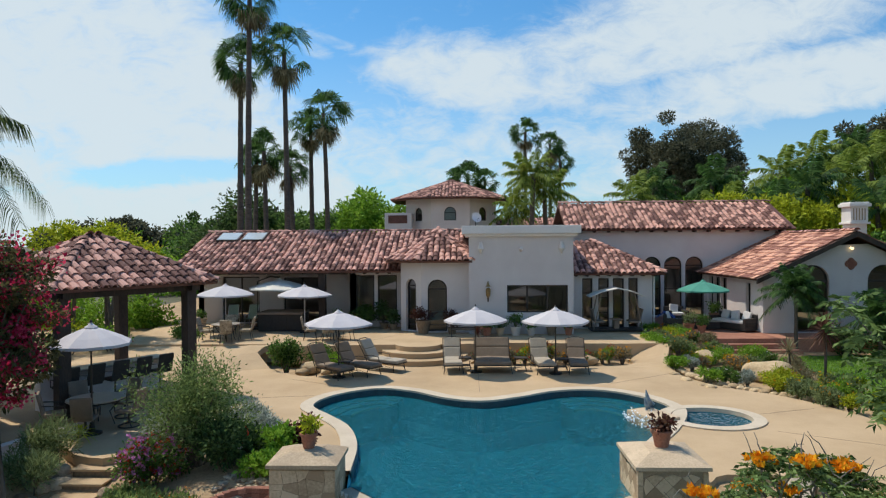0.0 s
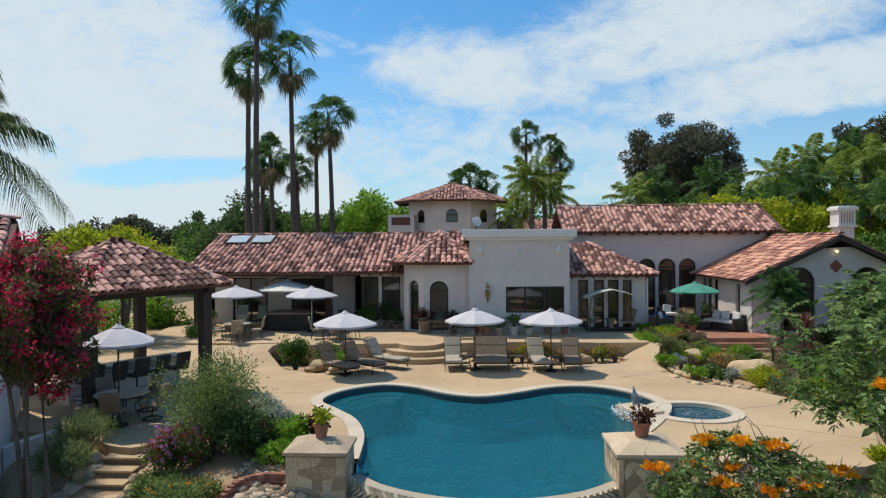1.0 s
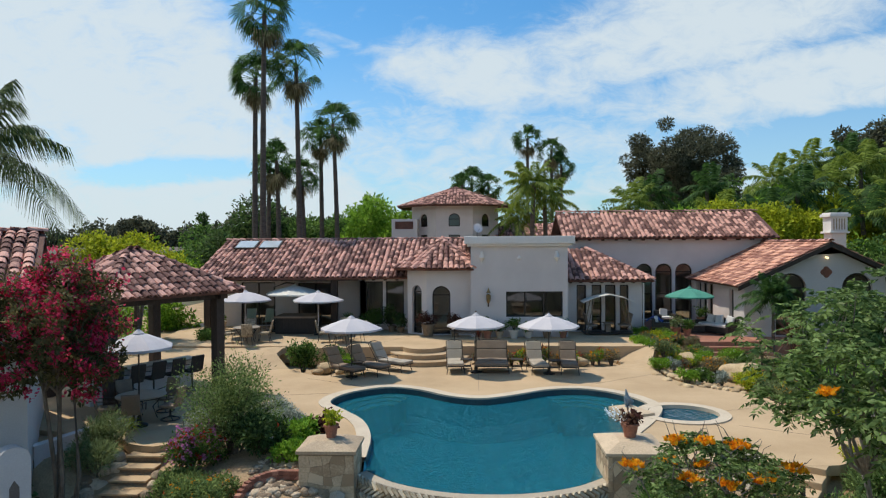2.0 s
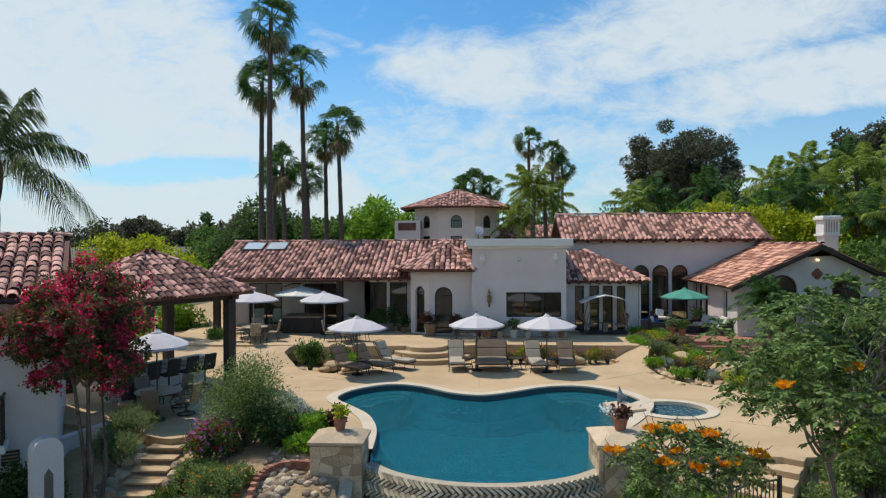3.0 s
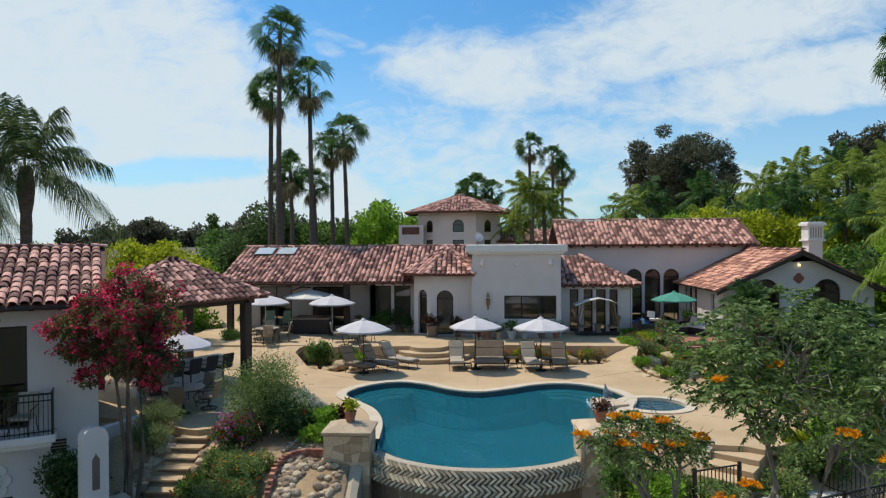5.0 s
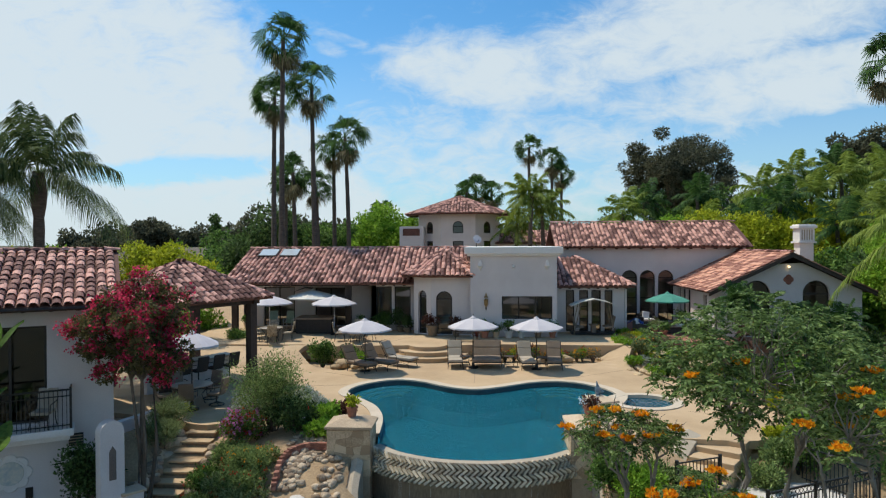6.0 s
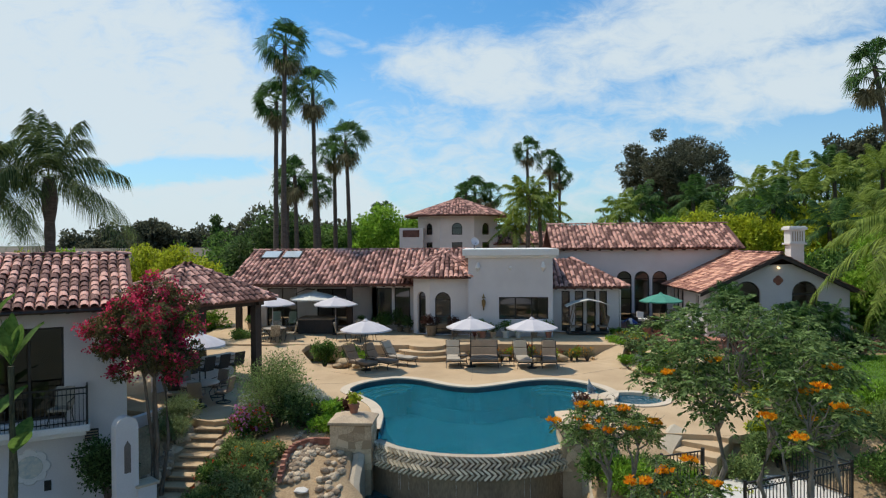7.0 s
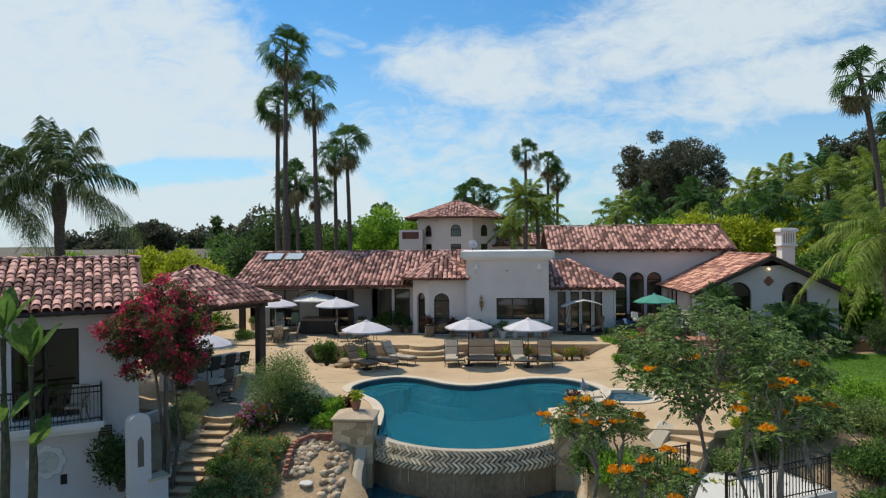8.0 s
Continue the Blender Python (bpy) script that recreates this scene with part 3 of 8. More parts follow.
# the raised spillway with falling water between spa and pool
rocky = thing("spillway", "low stone spillway pouring white water from spa into pool", "spillway", (5.35, 18.05, DECK), 25, kind="structure")
b = boxed(-0.55, -0.5, -0.3, 0.25, 0.75, 0.12, bevel=0.05)
part("slab", b, STONE_CAP, rocky)
b = bmesh.new()
for sx, sy, sh, sr in ((0.0, 0.5, 0.66, 0.11), (0.12, 0.62, 0.5, 0.10), (0.24, 0.70, 0.42, 0.10), (-0.12, 0.42, 0.46, 0.09), (0.36, 0.76, 0.3, 0.10)):
    tube(b, [(sx, sy, 0.03), (sx + 0.01, sy, sh * 0.55), (sx - 0.05, sy + 0.02, sh)], [sr, sr * 0.8, 0.012], 5)
part("fin", b, FIN, rocky, "blue-grey pointed stone fin")
b = bmesh.new()
rg = random.Random(4)
for k in range(150):
    p = Vector((rg.gauss(-0.62, 0.16), rg.uniform(-0.5, 0.6), abs(rg.gauss(0, 0.13)) - 0.12))
    bmesh.ops.create_icosphere(b, subdivisions=1, radius=rg.uniform(0.010, 0.035), matrix=Matrix.Translation(p))
part("foam", b, FOAM, rocky, "white splashing water", "stuff")

# the vanishing edge
edge = thing("vanishing_edge", "curved spill wall with herringbone stone bands over a catch basin", "spill wall", kind="structure")
lip1 = grow(weir, 0.16, False)
part("lip", band(bmesh.new(), grow(weir, -0.1, False), lip1, -0.90, WATER_Z + 0.02, False), RIM, edge, "wet tan stone lip")
t1 = grow(weir, 0.34, False)
low_w = bmesh.new()
band(low_w, grow(weir, -0.15, False), grow(weir, 0.20, False), -1.1, -0.80, False)
band(low_w, grow(weir, -0.15, False), t1, -1.45, -1.1, False)
part("band_core", low_w, WET_WALL, edge)
part("wall", band(bmesh.new(), grow(weir, -0.15, False), grow(weir, 0.26, False), -2.9, -1.45, False), WET_WALL, edge, "wet brown stuccoed wall")
basin = thing("catch_basin", "curved stuccoed basin wall catching the spilling pool water", "basin", kind="structure")
bw = bmesh.new()
oo = grow(cat_in, 0.34, False)
nn = len(cat_in)
rows = []
for i in range(nn):
    k = i / (nn - 1)
    h = -1.95 + 1.05 * max(0.0, 1 - k / 0.22) ** 1.3 + 0.9 * max(0.0, (k - 0.82) / 0.18)
    mx, my = (cat_in[i][0] + oo[i][0]) / 2, (cat_in[i][1] + oo[i][1]) / 2
    rows.append([bw.verts.new(c) for c in ((*cat_in[i], -3.2), (*cat_in[i], h - 0.08), (mx, my, h), (*oo[i], h - 0.08), (*oo[i], -3.2))])
for p, q in zip(rows, rows[1:]):
    for k in range(4):
        bw.faces.new((p[k], q[k], q[k + 1], p[k + 1]))
bw.faces.new(rows[0])
bw.faces.new(rows[-1][::-1])
bmesh.ops.recalc_face_normals(bw, faces=bw.faces)
part("rim", bw, RIM, basin, "tan rounded stucco rim")
part("water_surface", sheet(bmesh.new(), cat_in + weir[::-1], [], -2.25), WATER, basin, "dark water in the basin")
part("floor", sheet(bmesh.new(), cat_in + weir[::-1], [], -2.7), WET_WALL, basin)

# stone pillars at both ends of the edge
def pillar(x0, x1, y0, y1, label, crazy=False):
    cx, cy = (x0 + x1) / 2, (y0 + y1) / 2
    t = thing("pillar", label, "pillar", (cx, cy, -1.5), group="stone pillars beside the pool", kind="structure")
    w, d = (x1 - x0) / 2, (y1 - y0) / 2
    part("core", boxed(-w + 0.02, -d + 0.02, -0.8, w - 0.02, d - 0.02, 1.38), GROUT, t)
    cap = bmesh.new()
    w2, d2 = w + 0.06, d + 0.06
    lo = [cap.verts.new((sx * w2, sy * d2, 1.38)) for sx, sy in ((-1, -1), (1, -1), (1, 1), (-1, 1))]
    me_ = [cap.verts.new((sx * w2, sy * d2, 1.45)) for sx, sy in ((-1, -1), (1, -1), (1, 1), (-1, 1))]
    hi = [cap.verts.new((sx * w2 * 0.45, sy * d2 * 0.45, 1.60)) for sx, sy in ((-1, -1), (1, -1), (1, 1), (-1, 1))]
    cap.faces.new(lo[::-1])
    for a, b in ((lo, me_), (me_, hi)):
        for i in range(4):
            cap.faces.new((a[i], a[(i + 1) % 4], b[(i + 1) % 4], b[i]))
    cap.faces.new(hi)
    part("cap", cap, STONE_CAP, t, "hipped pale stone cap")
    # diagonal stones on the four faces, cut to the face's outline
    s = 0.24
    for face in range(4):
        half = w if face % 2 == 0 else d
        off = d if face % 2 == 0 else w
        turn = Matrix.Rotation(face * math.pi / 2, 4, "Z")
        if crazy:
            # irregular flags up to the edges
            rp = random.Random(40 + face)
            nx, nz = max(3, round(2 * half / 0.25)), 6
            knot = [[(-half + 2 * half * (i + (rp.uniform(-0.3, 0.3) if 0 < i < nx else 0)) / nx, 0.02 + 1.32 * (j + (rp.uniform(-0.3, 0.3) if 0 < j < nz else 0)) / nz) for i in range(nx + 1)] for j in range(nz + 1)]
            for j in range(nz):
                for i in range(nx):
                    q = [knot[j][i], knot[j][i + 1], knot[j + 1][i + 1], knot[j + 1][i]]
                    mx, mz = sum(v[0] for v in q) / 4, sum(v[1] for v in q) / 4
                    b = bmesh.new()
                    v0 = [b.verts.new(turn @ Vector((mx + (px - mx) * 0.985, -off + 0.02, mz + (pz - mz) * 0.985))) for px, pz in q]
                    v1 = [b.verts.new(turn @ Vector((mx + (px - mx) * 0.975, -off - 0.006, mz + (pz - mz) * 0.975))) for px, pz in q]
                    b.faces.new(v1)
                    for k in range(4):
                        b.faces.new((v0[k], v0[(k + 1) % 4], v1[(k + 1) % 4], v1[k]))
                    part("stone", b, STONE, t)
            continue
        for i in range(-9, 10):
            for j in range(-9, 10):
                c = Vector(((i - j) * s * 0.7071, 0, (i + j) * s * 0.7071 + 0.9))
                a, q = s * 0.7071 - 0.008, []
                for dx, dz in ((-a, 0), (0, -a), (a, 0), (0, a)):
                    q.append((min(max(c.x + dx, -half + 0.10), half - 0.10), min(max(c.z + dz, 0.05), 1.30)))
                area = sum(q[k][0] * q[(k + 1) % 4][1] - q[(k + 1) % 4][0] * q[k][1] for k in range(4)) / 2
                if area < 0.012:
                    continue
                b = bmesh.new()
                v0 = [b.verts.new(turn @ Vector((px, -off + 0.02, pz))) for px, pz in q]
                v1 = [b.verts.new(turn @ Vector((px * 0.995, -off - 0.006, pz))) for px, pz in q]
                b.faces.new(v1)
                for k in range(4):
                    b.faces.new((v0[k], v0[(k + 1) % 4], v1[(k + 1) % 4], v1[k]))
                part("stone", b, STONE, t)
        for sx in (-1, 1):
            for k in range(5):
                b = boxed(sx * half - (0.09 if sx > 0 else 0), -off - 0.008, 0.05 + k * 0.26, sx * half + (0.09 if sx < 0 else 0), -off + 0.02, 0.05 + k * 0.26 + 0.25)
                b.transform(turn)
                part("stone", b, STONE, t)
    return t


pillar(-3.68, -2.42, 12.42, 13.5, "square pillar clad in irregular tan flagstone beside the pool edge", True)
pillar(3.32, 4.62, 12.42, 13.9, "square pillar with diamond-set stone facing beside the pool edge")

# ---- roofs and walls ----
def tile_mesh(name, mat, width=0.25, length=0.46):
    v, f, k = [], [], 5
    for y, r, lift in ((0.0, width / 2, 0.035), (length, width / 2 * 0.84, 0.0)):
        for s in (1.0, 0.86):
            for i in range(k + 1):
                a = math.pi * i / k
                v.append((-r * s * math.cos(a), y, lift + r * s * 0.8 * math.sin(a)))
    m = k + 1
    for i in range(k):
        f.append((i, i + 1, 2 * m + i + 1, 2 * m + i))
        f.append((i + 1, i, m + i, m + i + 1))
    return mesh_of(name, v, f, mat), v, f


TILE_MESH, TILE_V, TILE_F = tile_mesh("tile", TILE)
def flat_mesh():
    w, l, h = 0.155, 0.42, 0.035
    v = [(-w, 0, 0.02), (w, 0, 0.02), (w, 0, 0.02 + h), (-w, 0, 0.02 + h + 0.012), (-w, l, 0), (w, l, 0), (w, l, 0.02), (-w, l, 0.02)]
    return v, [(0, 1, 2, 3), (3, 2, 6, 7), (0, 3, 7, 4), (1, 5, 6, 2)]


FLAT_V, FLAT_F = flat_mesh()
FLAT_MESH = mesh_of("tile", FLAT_V, FLAT_F, FLAT_TILE)
jobs = []


def roof(parent, pts, single=150, flat=False, name="roof"):
    """One slope of a roof: a slab, whose first two corners are the eave; its tiles are laid at the end of the file."""
    p = [Vector(q) for q in pts]
    u = (p[1] - p[0]).normalized()
    nrm = (p[1] - p[0]).cross(p[-1] - p[0]).normalized()
    if nrm.z < 0:
        nrm.negate()
    v = nrm.cross(u)
    if v.z < 0:
        v.negate()
    b = bmesh.new()
    hi = [b.verts.new(q) for q in p]
    lo = [b.verts.new(q - nrm * 0.09) for q in p]
    b.faces.new(hi)
    b.faces.new(lo[::-1])
    for i in range(len(p)):
        b.faces.new((hi[i], lo[i], lo[(i + 1) % len(p)], hi[(i + 1) % len(p)]))
    bmesh.ops.recalc_face_normals(b, faces=b.faces)
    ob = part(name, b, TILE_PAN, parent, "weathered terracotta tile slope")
    jobs.append((ob, p, u, v, nrm, single, flat))
    return ob


def ridge(parent, a, b):
    """A line of ridge tiles."""
    a, b = Vector(a), Vector(b)
    d = (b - a)
    n = max(2, int(d.length / 0.40))
    d.normalize()
    side = d.cross(Vector((0, 0, 1))).normalized()
    up = side.cross(d)
    v, f = [], []
    for i in range(n):
        base = a + (b - a) * (i / n)
        m = Matrix((side, d, up)).transposed()
        o = len(v)
        for q in TILE_V:
            v.append(base + m @ Vector((q[0] * 1.15, q[1] * 1.05, q[2] + 0.03)))
        f += [tuple(o + k for k in face) for face in TILE_F]
    raw_part("ridge_tiles", v, f, TILE_ROWS, parent, "", "stuff")


def wall_mesh(width, height, openings=(), thick=0.3, top=None):
    """A wall from x = 0 to width with its outer face at y = 0; openings: (x0, x1, z0, z1, arched)."""
    b = bmesh.new()
    top = top or (lambda x: height)
    def strip(x0, x1, z0, f0=None):
        n = 1
        q = [(x0, z0), (x1, z0), (x1, top(x1)), (x0, top(x0))]
        solid(q)
    def solid(q):
        fr = [b.verts.new((x, 0, z)) for x, z in q]
        bk = [b.verts.new((x, thick, z)) for x, z in q]
        b.faces.new(fr)
        b.faces.new(bk[::-1])
        for i in range(len(q)):
            b.faces.new((fr[i], bk[i], bk[(i + 1) % len(q)], fr[(i + 1) % len(q)]))
    x = 0.0
    for x0, x1, z0, z1, arched in sorted(openings):
        if x0 - x > 1e-3:
            strip(x, x0, 0.0)
        if z0 > 0.01:
            solid([(x0, 0), (x1, 0), (x1, z0), (x0, z0)])
        if arched:
            r, c = (x1 - x0) / 2, (x0 + x1) / 2
            k = 14
            for i in range(k):
                a0, a1 = math.pi - math.pi * i / k, math.pi - math.pi * (i + 1) / k
                xa, xb = c + r * math.cos(a0), c + r * math.cos(a1)
                solid([(xa, z1 - r + r * math.sin(a0)), (xb, z1 - r + r * math.sin(a1)), (xb, top(xb)), (xa, top(xa))])
        else:
            solid([(x0, z1), (x1, z1), (x1, top(x1)), (x0, top(x0))])
        x = x1
    if width - x > 1e-3:
        strip(x, width, 0.0)
    bmesh.ops.recalc_face_normals(b, faces=b.faces)
    return b


def opening(parent, m, x0, x1, z0, z1, arched=False, cols=1, rows=(), depth=0.14, name="window"):
    """A framed and glazed window or door in a wall whose pose is m."""
    fw, fd = 0.065, 0.07
    b = bmesh.new()
    r, c = (x1 - x0) / 2, (x0 + x1) / 2
    zs = z1 - r if arched else z1
    box(b, x0, depth, z0, x0 + fw, depth + fd, zs)
    box(b, x1 - fw, depth, z0, x1, depth + fd, zs)
    box(b, x0 + fw, depth, z0, x1 - fw, depth + fd, z0 + fw)
    if arched:
        k = 12
        for i in range(k):
            a0, a1 = math.pi * i / k, math.pi * (i + 1) / k
            q = [(c + rr * math.cos(a), zs + rr * math.sin(a)) for rr, a in ((r, a0), (r, a1), (r - fw, a1), (r - fw, a0))]
            fr = [b.verts.new((x, depth, z)) for x, z in q]
            bk = [b.verts.new((x, depth + fd, z)) for x, z in q]
            b.faces.new(fr)
            b.faces.new(bk)
            b.faces.new((fr[2], fr[3], bk[3], bk[2]))
        box(b, x0 + fw, depth + 0.005, zs - 0.03, x1 - fw, depth + fd - 0.005, zs + 0.03)
    else:
        box(b, x0 + fw, depth, z1 - fw, x1 - fw, depth + fd, z1)
    for i in range(1, cols):
        xc = x0 + (x1 - x0) * i / cols
        box(b, xc - 0.035, depth + 0.003, z0 + fw, xc + 0.035, depth + fd - 0.003, zs - 0.03)
    for k in rows:
        zc = z0 + (z1 - z0) * k
        box(b, x0 + fw, depth + 0.006, zc - 0.025, x1 - fw, depth + fd - 0.006, zc + 0.025)
    ob = part(name, b, FRAME, parent, "dark bronze frame with clear panes")
    ob.matrix_basis = m
    for i in range(cols):
        xa, xb = x0 + (x1 - x0) * i / cols + 0.02, x0 + (x1 - x0) * (i + 1) / cols - 0.02
        g = bmesh.new()
        if arched:
            arc = [(c + (r - 0.02) * math.cos(a), zs + (r - 0.02) * math.sin(a)) for a in (math.pi * k / 12 for k in range(13))]
            arc = [p for p in arc if xa - 1e-6 <= p[0] <= xb + 1e-6] or [(xb, zs), (xa, zs)]
            pts = [(xa, z0 + 0.03), (xb, z0 + 0.03)] + arc
        else:
            pts = [(xa, z0 + 0.03), (xb, z0 + 0.03), (xb, z1 - 0.03), (xa, z1 - 0.03)]
        fr = [g.verts.new((x, depth + 0.03, z)) for x, z in pts]
        g.faces.new(fr)
        e = part("pane", g, PANE, ob)
    return ob


def wall(parent, a, b, height, openings=(), z0=0.0, thick=0.3, mat=None, top=None, glaze=True):
    """A wall seen from the side on which a lies left of b, with its openings: (x0, x1, z0, z1, arched, columns, rows)."""
    a, b = Vector((*a, 0)), Vector((*b, 0))
    w = (b - a).length
    m = Matrix.Translation((a.x, a.y, z0)) @ Matrix.Rotation(math.atan2(b.y - a.y, b.x - a.x), 4, "Z")
    ob = part("wall", wall_mesh(w, height, [o[:5] for o in openings], thick, top), mat or STUCCO, parent)
    ob.matrix_basis = m
    for o in openings if glaze else ():
        opening(parent, m, *o[:5], *(o[5:]))
    return m


def rafters(parent, a, b, z, back, n):
    """Rafter ends below an eave."""
    a, b = Vector((*a, z)), Vector((*b, z))
    for i in range(n):
        p = a + (b - a) * ((i + 0.5) / n)
        q = boxed(-0.05, 0.0, -0.14, 0.05, 0.5, -0.02)
        o = part("rafter_end", q, TIMBER, parent)
        o.matrix_basis = Matrix.Translation(p) @ Matrix.Rotation(math.atan2(b.y - a.y, b.x - a.x), 4, "Z")


villa = thing("villa", "sprawling off-white stucco villa with terracotta barrel-tile roofs", "house", kind="structure")
# the tall blank block with its picture window
bm_ = wall(villa, (0.2, 30.5), (5.0, 30.5), 4.5, [(1.75, 4.55, 0.98, 2.25, False, 3, ())])
wall(villa, (0.2, 37.0), (0.2, 30.8), 4.5)
wall(villa, (5.0, 30.8), (5.0, 37.0), 4.5)
part("wall", boxed(0.5, 36.7, 0, 4.7, 37.0, 4.5), STUCCO, villa)
part("cornice", boxed(0.02, 30.32, 4.5, 5.18, 37.1, 4.62, bevel=0.02), STUCCO_TRIM, villa, "moulded stucco cornice")
part("cornice", boxed(-0.12, 30.18, 4.62, 5.32, 37.2, 5.0, bevel=0.03), STUCCO_TRIM, villa, "moulded stucco cornice")
for cx in (0.75, 4.45):
    part("corbel", tubes([(cx, 30.46, 3.65), (cx, 30.42, 3.95), (cx, 30.46, 4.25)], [0.03, 0.15, 0.06], 10), STUCCO_TRIM, villa, "small rounded stucco ornament")
part("corbel", tubes([(2.6, 30.47, 3.75), (2.6, 30.44, 3.9), (2.6, 30.47, 4.02)], [0.02, 0.11, 0.05], 8), STUCCO_TRIM, villa, "small rounded stucco ornament")

# the turret
octo = [(-3.1, 33.6), (-3.1, 31.85), (-2.05, 31.05), (0.2, 31.05)]
wall(villa, octo[0], octo[1], 3.45)
wall(villa, octo[1], octo[2], 3.45, [(0.32, 0.98, 0.05, 2.52, True, 1, (0.12,))])
wall(villa, octo[2], octo[3], 3.45, [(0.29, 1.21, 0.05, 2.5, True, 1, (0.12,))])
ap = (-1.35, 33.1, 4.85)
ev = [(-3.78, 34.4, 3.38), (-3.78, 31.5, 3.38), (-2.3, 30.45, 3.38), (0.35, 30.45, 3.38), (1.0, 33.4, 3.38)]
for i in range(4):
    roof(villa, [ev[i], ev[i + 1], ap], 70)
    ridge(villa, ev[i + 1], ap)

# the long wing
wall(villa, (-5.85, 33.3), (-3.05, 33.3), 3.2, [(0.3, 1.25, 0.3, 2.62, False, 1, ()), (1.42, 2.4, 0.3, 2.62, False, 1, ())])
wall(villa, (-14.3, 34.9), (-5.85, 34.9), 3.4, [(1.3, 3.3, 0.05, 2.5, False, 2, ()), (4.6, 6.6, 0.05, 2.45, False, 2, ())])
wall(villa, (-5.85, 34.6), (-5.85, 33.3), 3.2)
wall(villa, (-14.3, 40.9), (-14.3, 34.9), 3.3)
wall(villa, (0.3, 40.9), (-14.3, 40.9), 3.1)
for px in (-7.1, -14.0):
    post = boxed(px - 0.17, 32.45, 0, px + 0.17, 32.79, 2.72, bevel=0.02)
    part("porch_post", post, TIMBER, villa, "dark timber post")
part("porch_beam", boxed(-14.3, 32.4, 2.72, -5.85, 32.8, 2.95), TIMBER, villa, "dark timber beam")
roof(villa, [(-14.6, 32.0, 2.88), (0.2, 32.0, 2.88), (0.2, 37.1, 4.87), (-14.6, 37.1, 4.87)], 300)
roof(villa, [(0.2, 42.2, 2.88), (-14.6, 42.2, 2.88), (-14.6, 37.1, 4.87), (0.2, 37.1, 4.87)], 0)
ridge(villa, (-14.6, 37.1, 4.9), (0.2, 37.1, 4.9))
rafters(villa, (-14.5, 32.08), (-3.4, 32.08), 2.87, 1, 18)
for sx in (-13.6, -12.2):
    sl = bmesh.new()
    box(sl, 0, 0, 0, 1.2, 1.15, 0.05)
    o = part("skylight", sl, IRON, villa, "flat glazed skylight in the tiles")
    o.matrix_basis = Matrix.Translation((sx, 35.55, 4.43)) @ Matrix.Rotation(math.atan2(1.99, 5.1), 4, "X")
    sg = bmesh.new()
    box(sg, 0.06, 0.06, 0.052, 1.14, 1.09, 0.062)
    part("pane", sg, material("milky_glass", (0.42, 0.46, 0.48), (0.55, 0.60, 0.62), 2.0, 0.12, 0) if sx < -13 else bpy.data.materials["milky_glass"], o)

# the french-door wing
wall(villa, (5.0, 32.4), (9.1, 32.4), 2.75, [(0.72, 1.22, 0.05, 2.45, False, 1, ()), (1.5, 2.02, 0.05, 2.45, False, 1, (0.3, 0.6)), (2.2, 2.75, 0.05, 2.45, False, 1, ()), (2.95, 3.42, 0.05, 2.45, False, 1, ())])
wall(villa, (9.1, 32.7), (9.1, 37.7), 2.75)
fe = 2.70
roof(villa, [(5.0, 31.85, fe), (9.6, 31.85, fe), (6.75, 35.6, 4.28), (5.0, 35.6, 4.28)], 160)
roof(villa, [(9.6, 31.85, fe), (9.6, 38.0, fe), (6.75, 38.0, 4.28), (6.75, 35.6, 4.28)], 40)
ridge(villa, (9.6, 31.85, fe + 0.02), (6.75, 35.6, 4.31))
rafters(villa, (5.1, 31.95), (9.4, 31.95), fe, 1, 8)
part("downpipe", tubes([(9.16, 32.34, 0.0), (9.16, 32.34, 2.6)], 0.045), STUCCO_TRIM, villa)

# the great hall
arches = [(x - 0.5 - 5.0, x + 0.5 - 5.0, 0.05, 3.38, True, 1, (0.45,)) for x in (10.55, 11.72, 12.90)]
wall(villa, (5.0, 37.7), (18.0, 37.7), 4.95, arches)
wall(villa, (18.0, 38.0), (18.0, 43.3), 4.95)
wall(villa, (5.0, 43.3), (5.0, 38.0), 4.95)
wall(villa, (18.0, 43.3), (5.0, 43.3), 4.95)
roof(villa, [(5.65, 37.15, 4.92), (18.3, 37.15, 4.92), (18.3, 40.5, 6.55), (5.65, 40.5, 6.55)], 200)
roof(villa, [(18.3, 43.85, 4.92), (5.65, 43.85, 4.92), (5.65, 40.5, 6.55), (18.3, 40.5, 6.55)], 0)
ridge(villa, (5.65, 40.5, 6.58), (18.3, 40.5, 6.58))
rafters(villa, (5.3, 37.25), (18.0, 37.25), 4.9, 1, 16)

# the gabled wing
GX = 17.5
def gable(x):
    w = x + 13.6
    return 4.42 - 0.477 * abs(w - GX)
wall(villa, (13.6, 30.6), (21.4, 30.6), 4.4, [(1.5, 2.96, 0.05, 3.1, True, 1, (0.75,)), (4.67, 6.11, 0.05, 3.1, True, 1, (0.75,))], top=gable)
wall(villa, (13.6, 37.7), (13.6, 30.9), 2.5, [(0.35, 0.95, 0.05, 2.3, False, 1, ()), (1.1, 1.9, 0.05, 2.3, False, 1, ()), (2.05, 2.85, 0.05, 2.3, False, 1, ()), (5.2, 5.75, 0.75, 2.2, False, 1, ())])
wall(villa, (21.4, 30.9), (21.4, 40.0), 2.5)
wall(villa, (21.4, 40.0), (18.3, 40.0), 2.5)
roof(villa, [(13.1, 38.0, 2.50), (13.1, 30.05, 2.50), (GX, 30.05, 4.60), (GX, 38.0, 4.60)], 260, True)
roof(villa, [(21.9, 30.05, 2.50), (21.9, 40.2, 2.50), (GX, 40.2, 4.60), (GX, 30.05, 4.60)], 0, True)
ridge(villa, (GX, 30.05, 4.62), (GX, 38.0, 4.62))
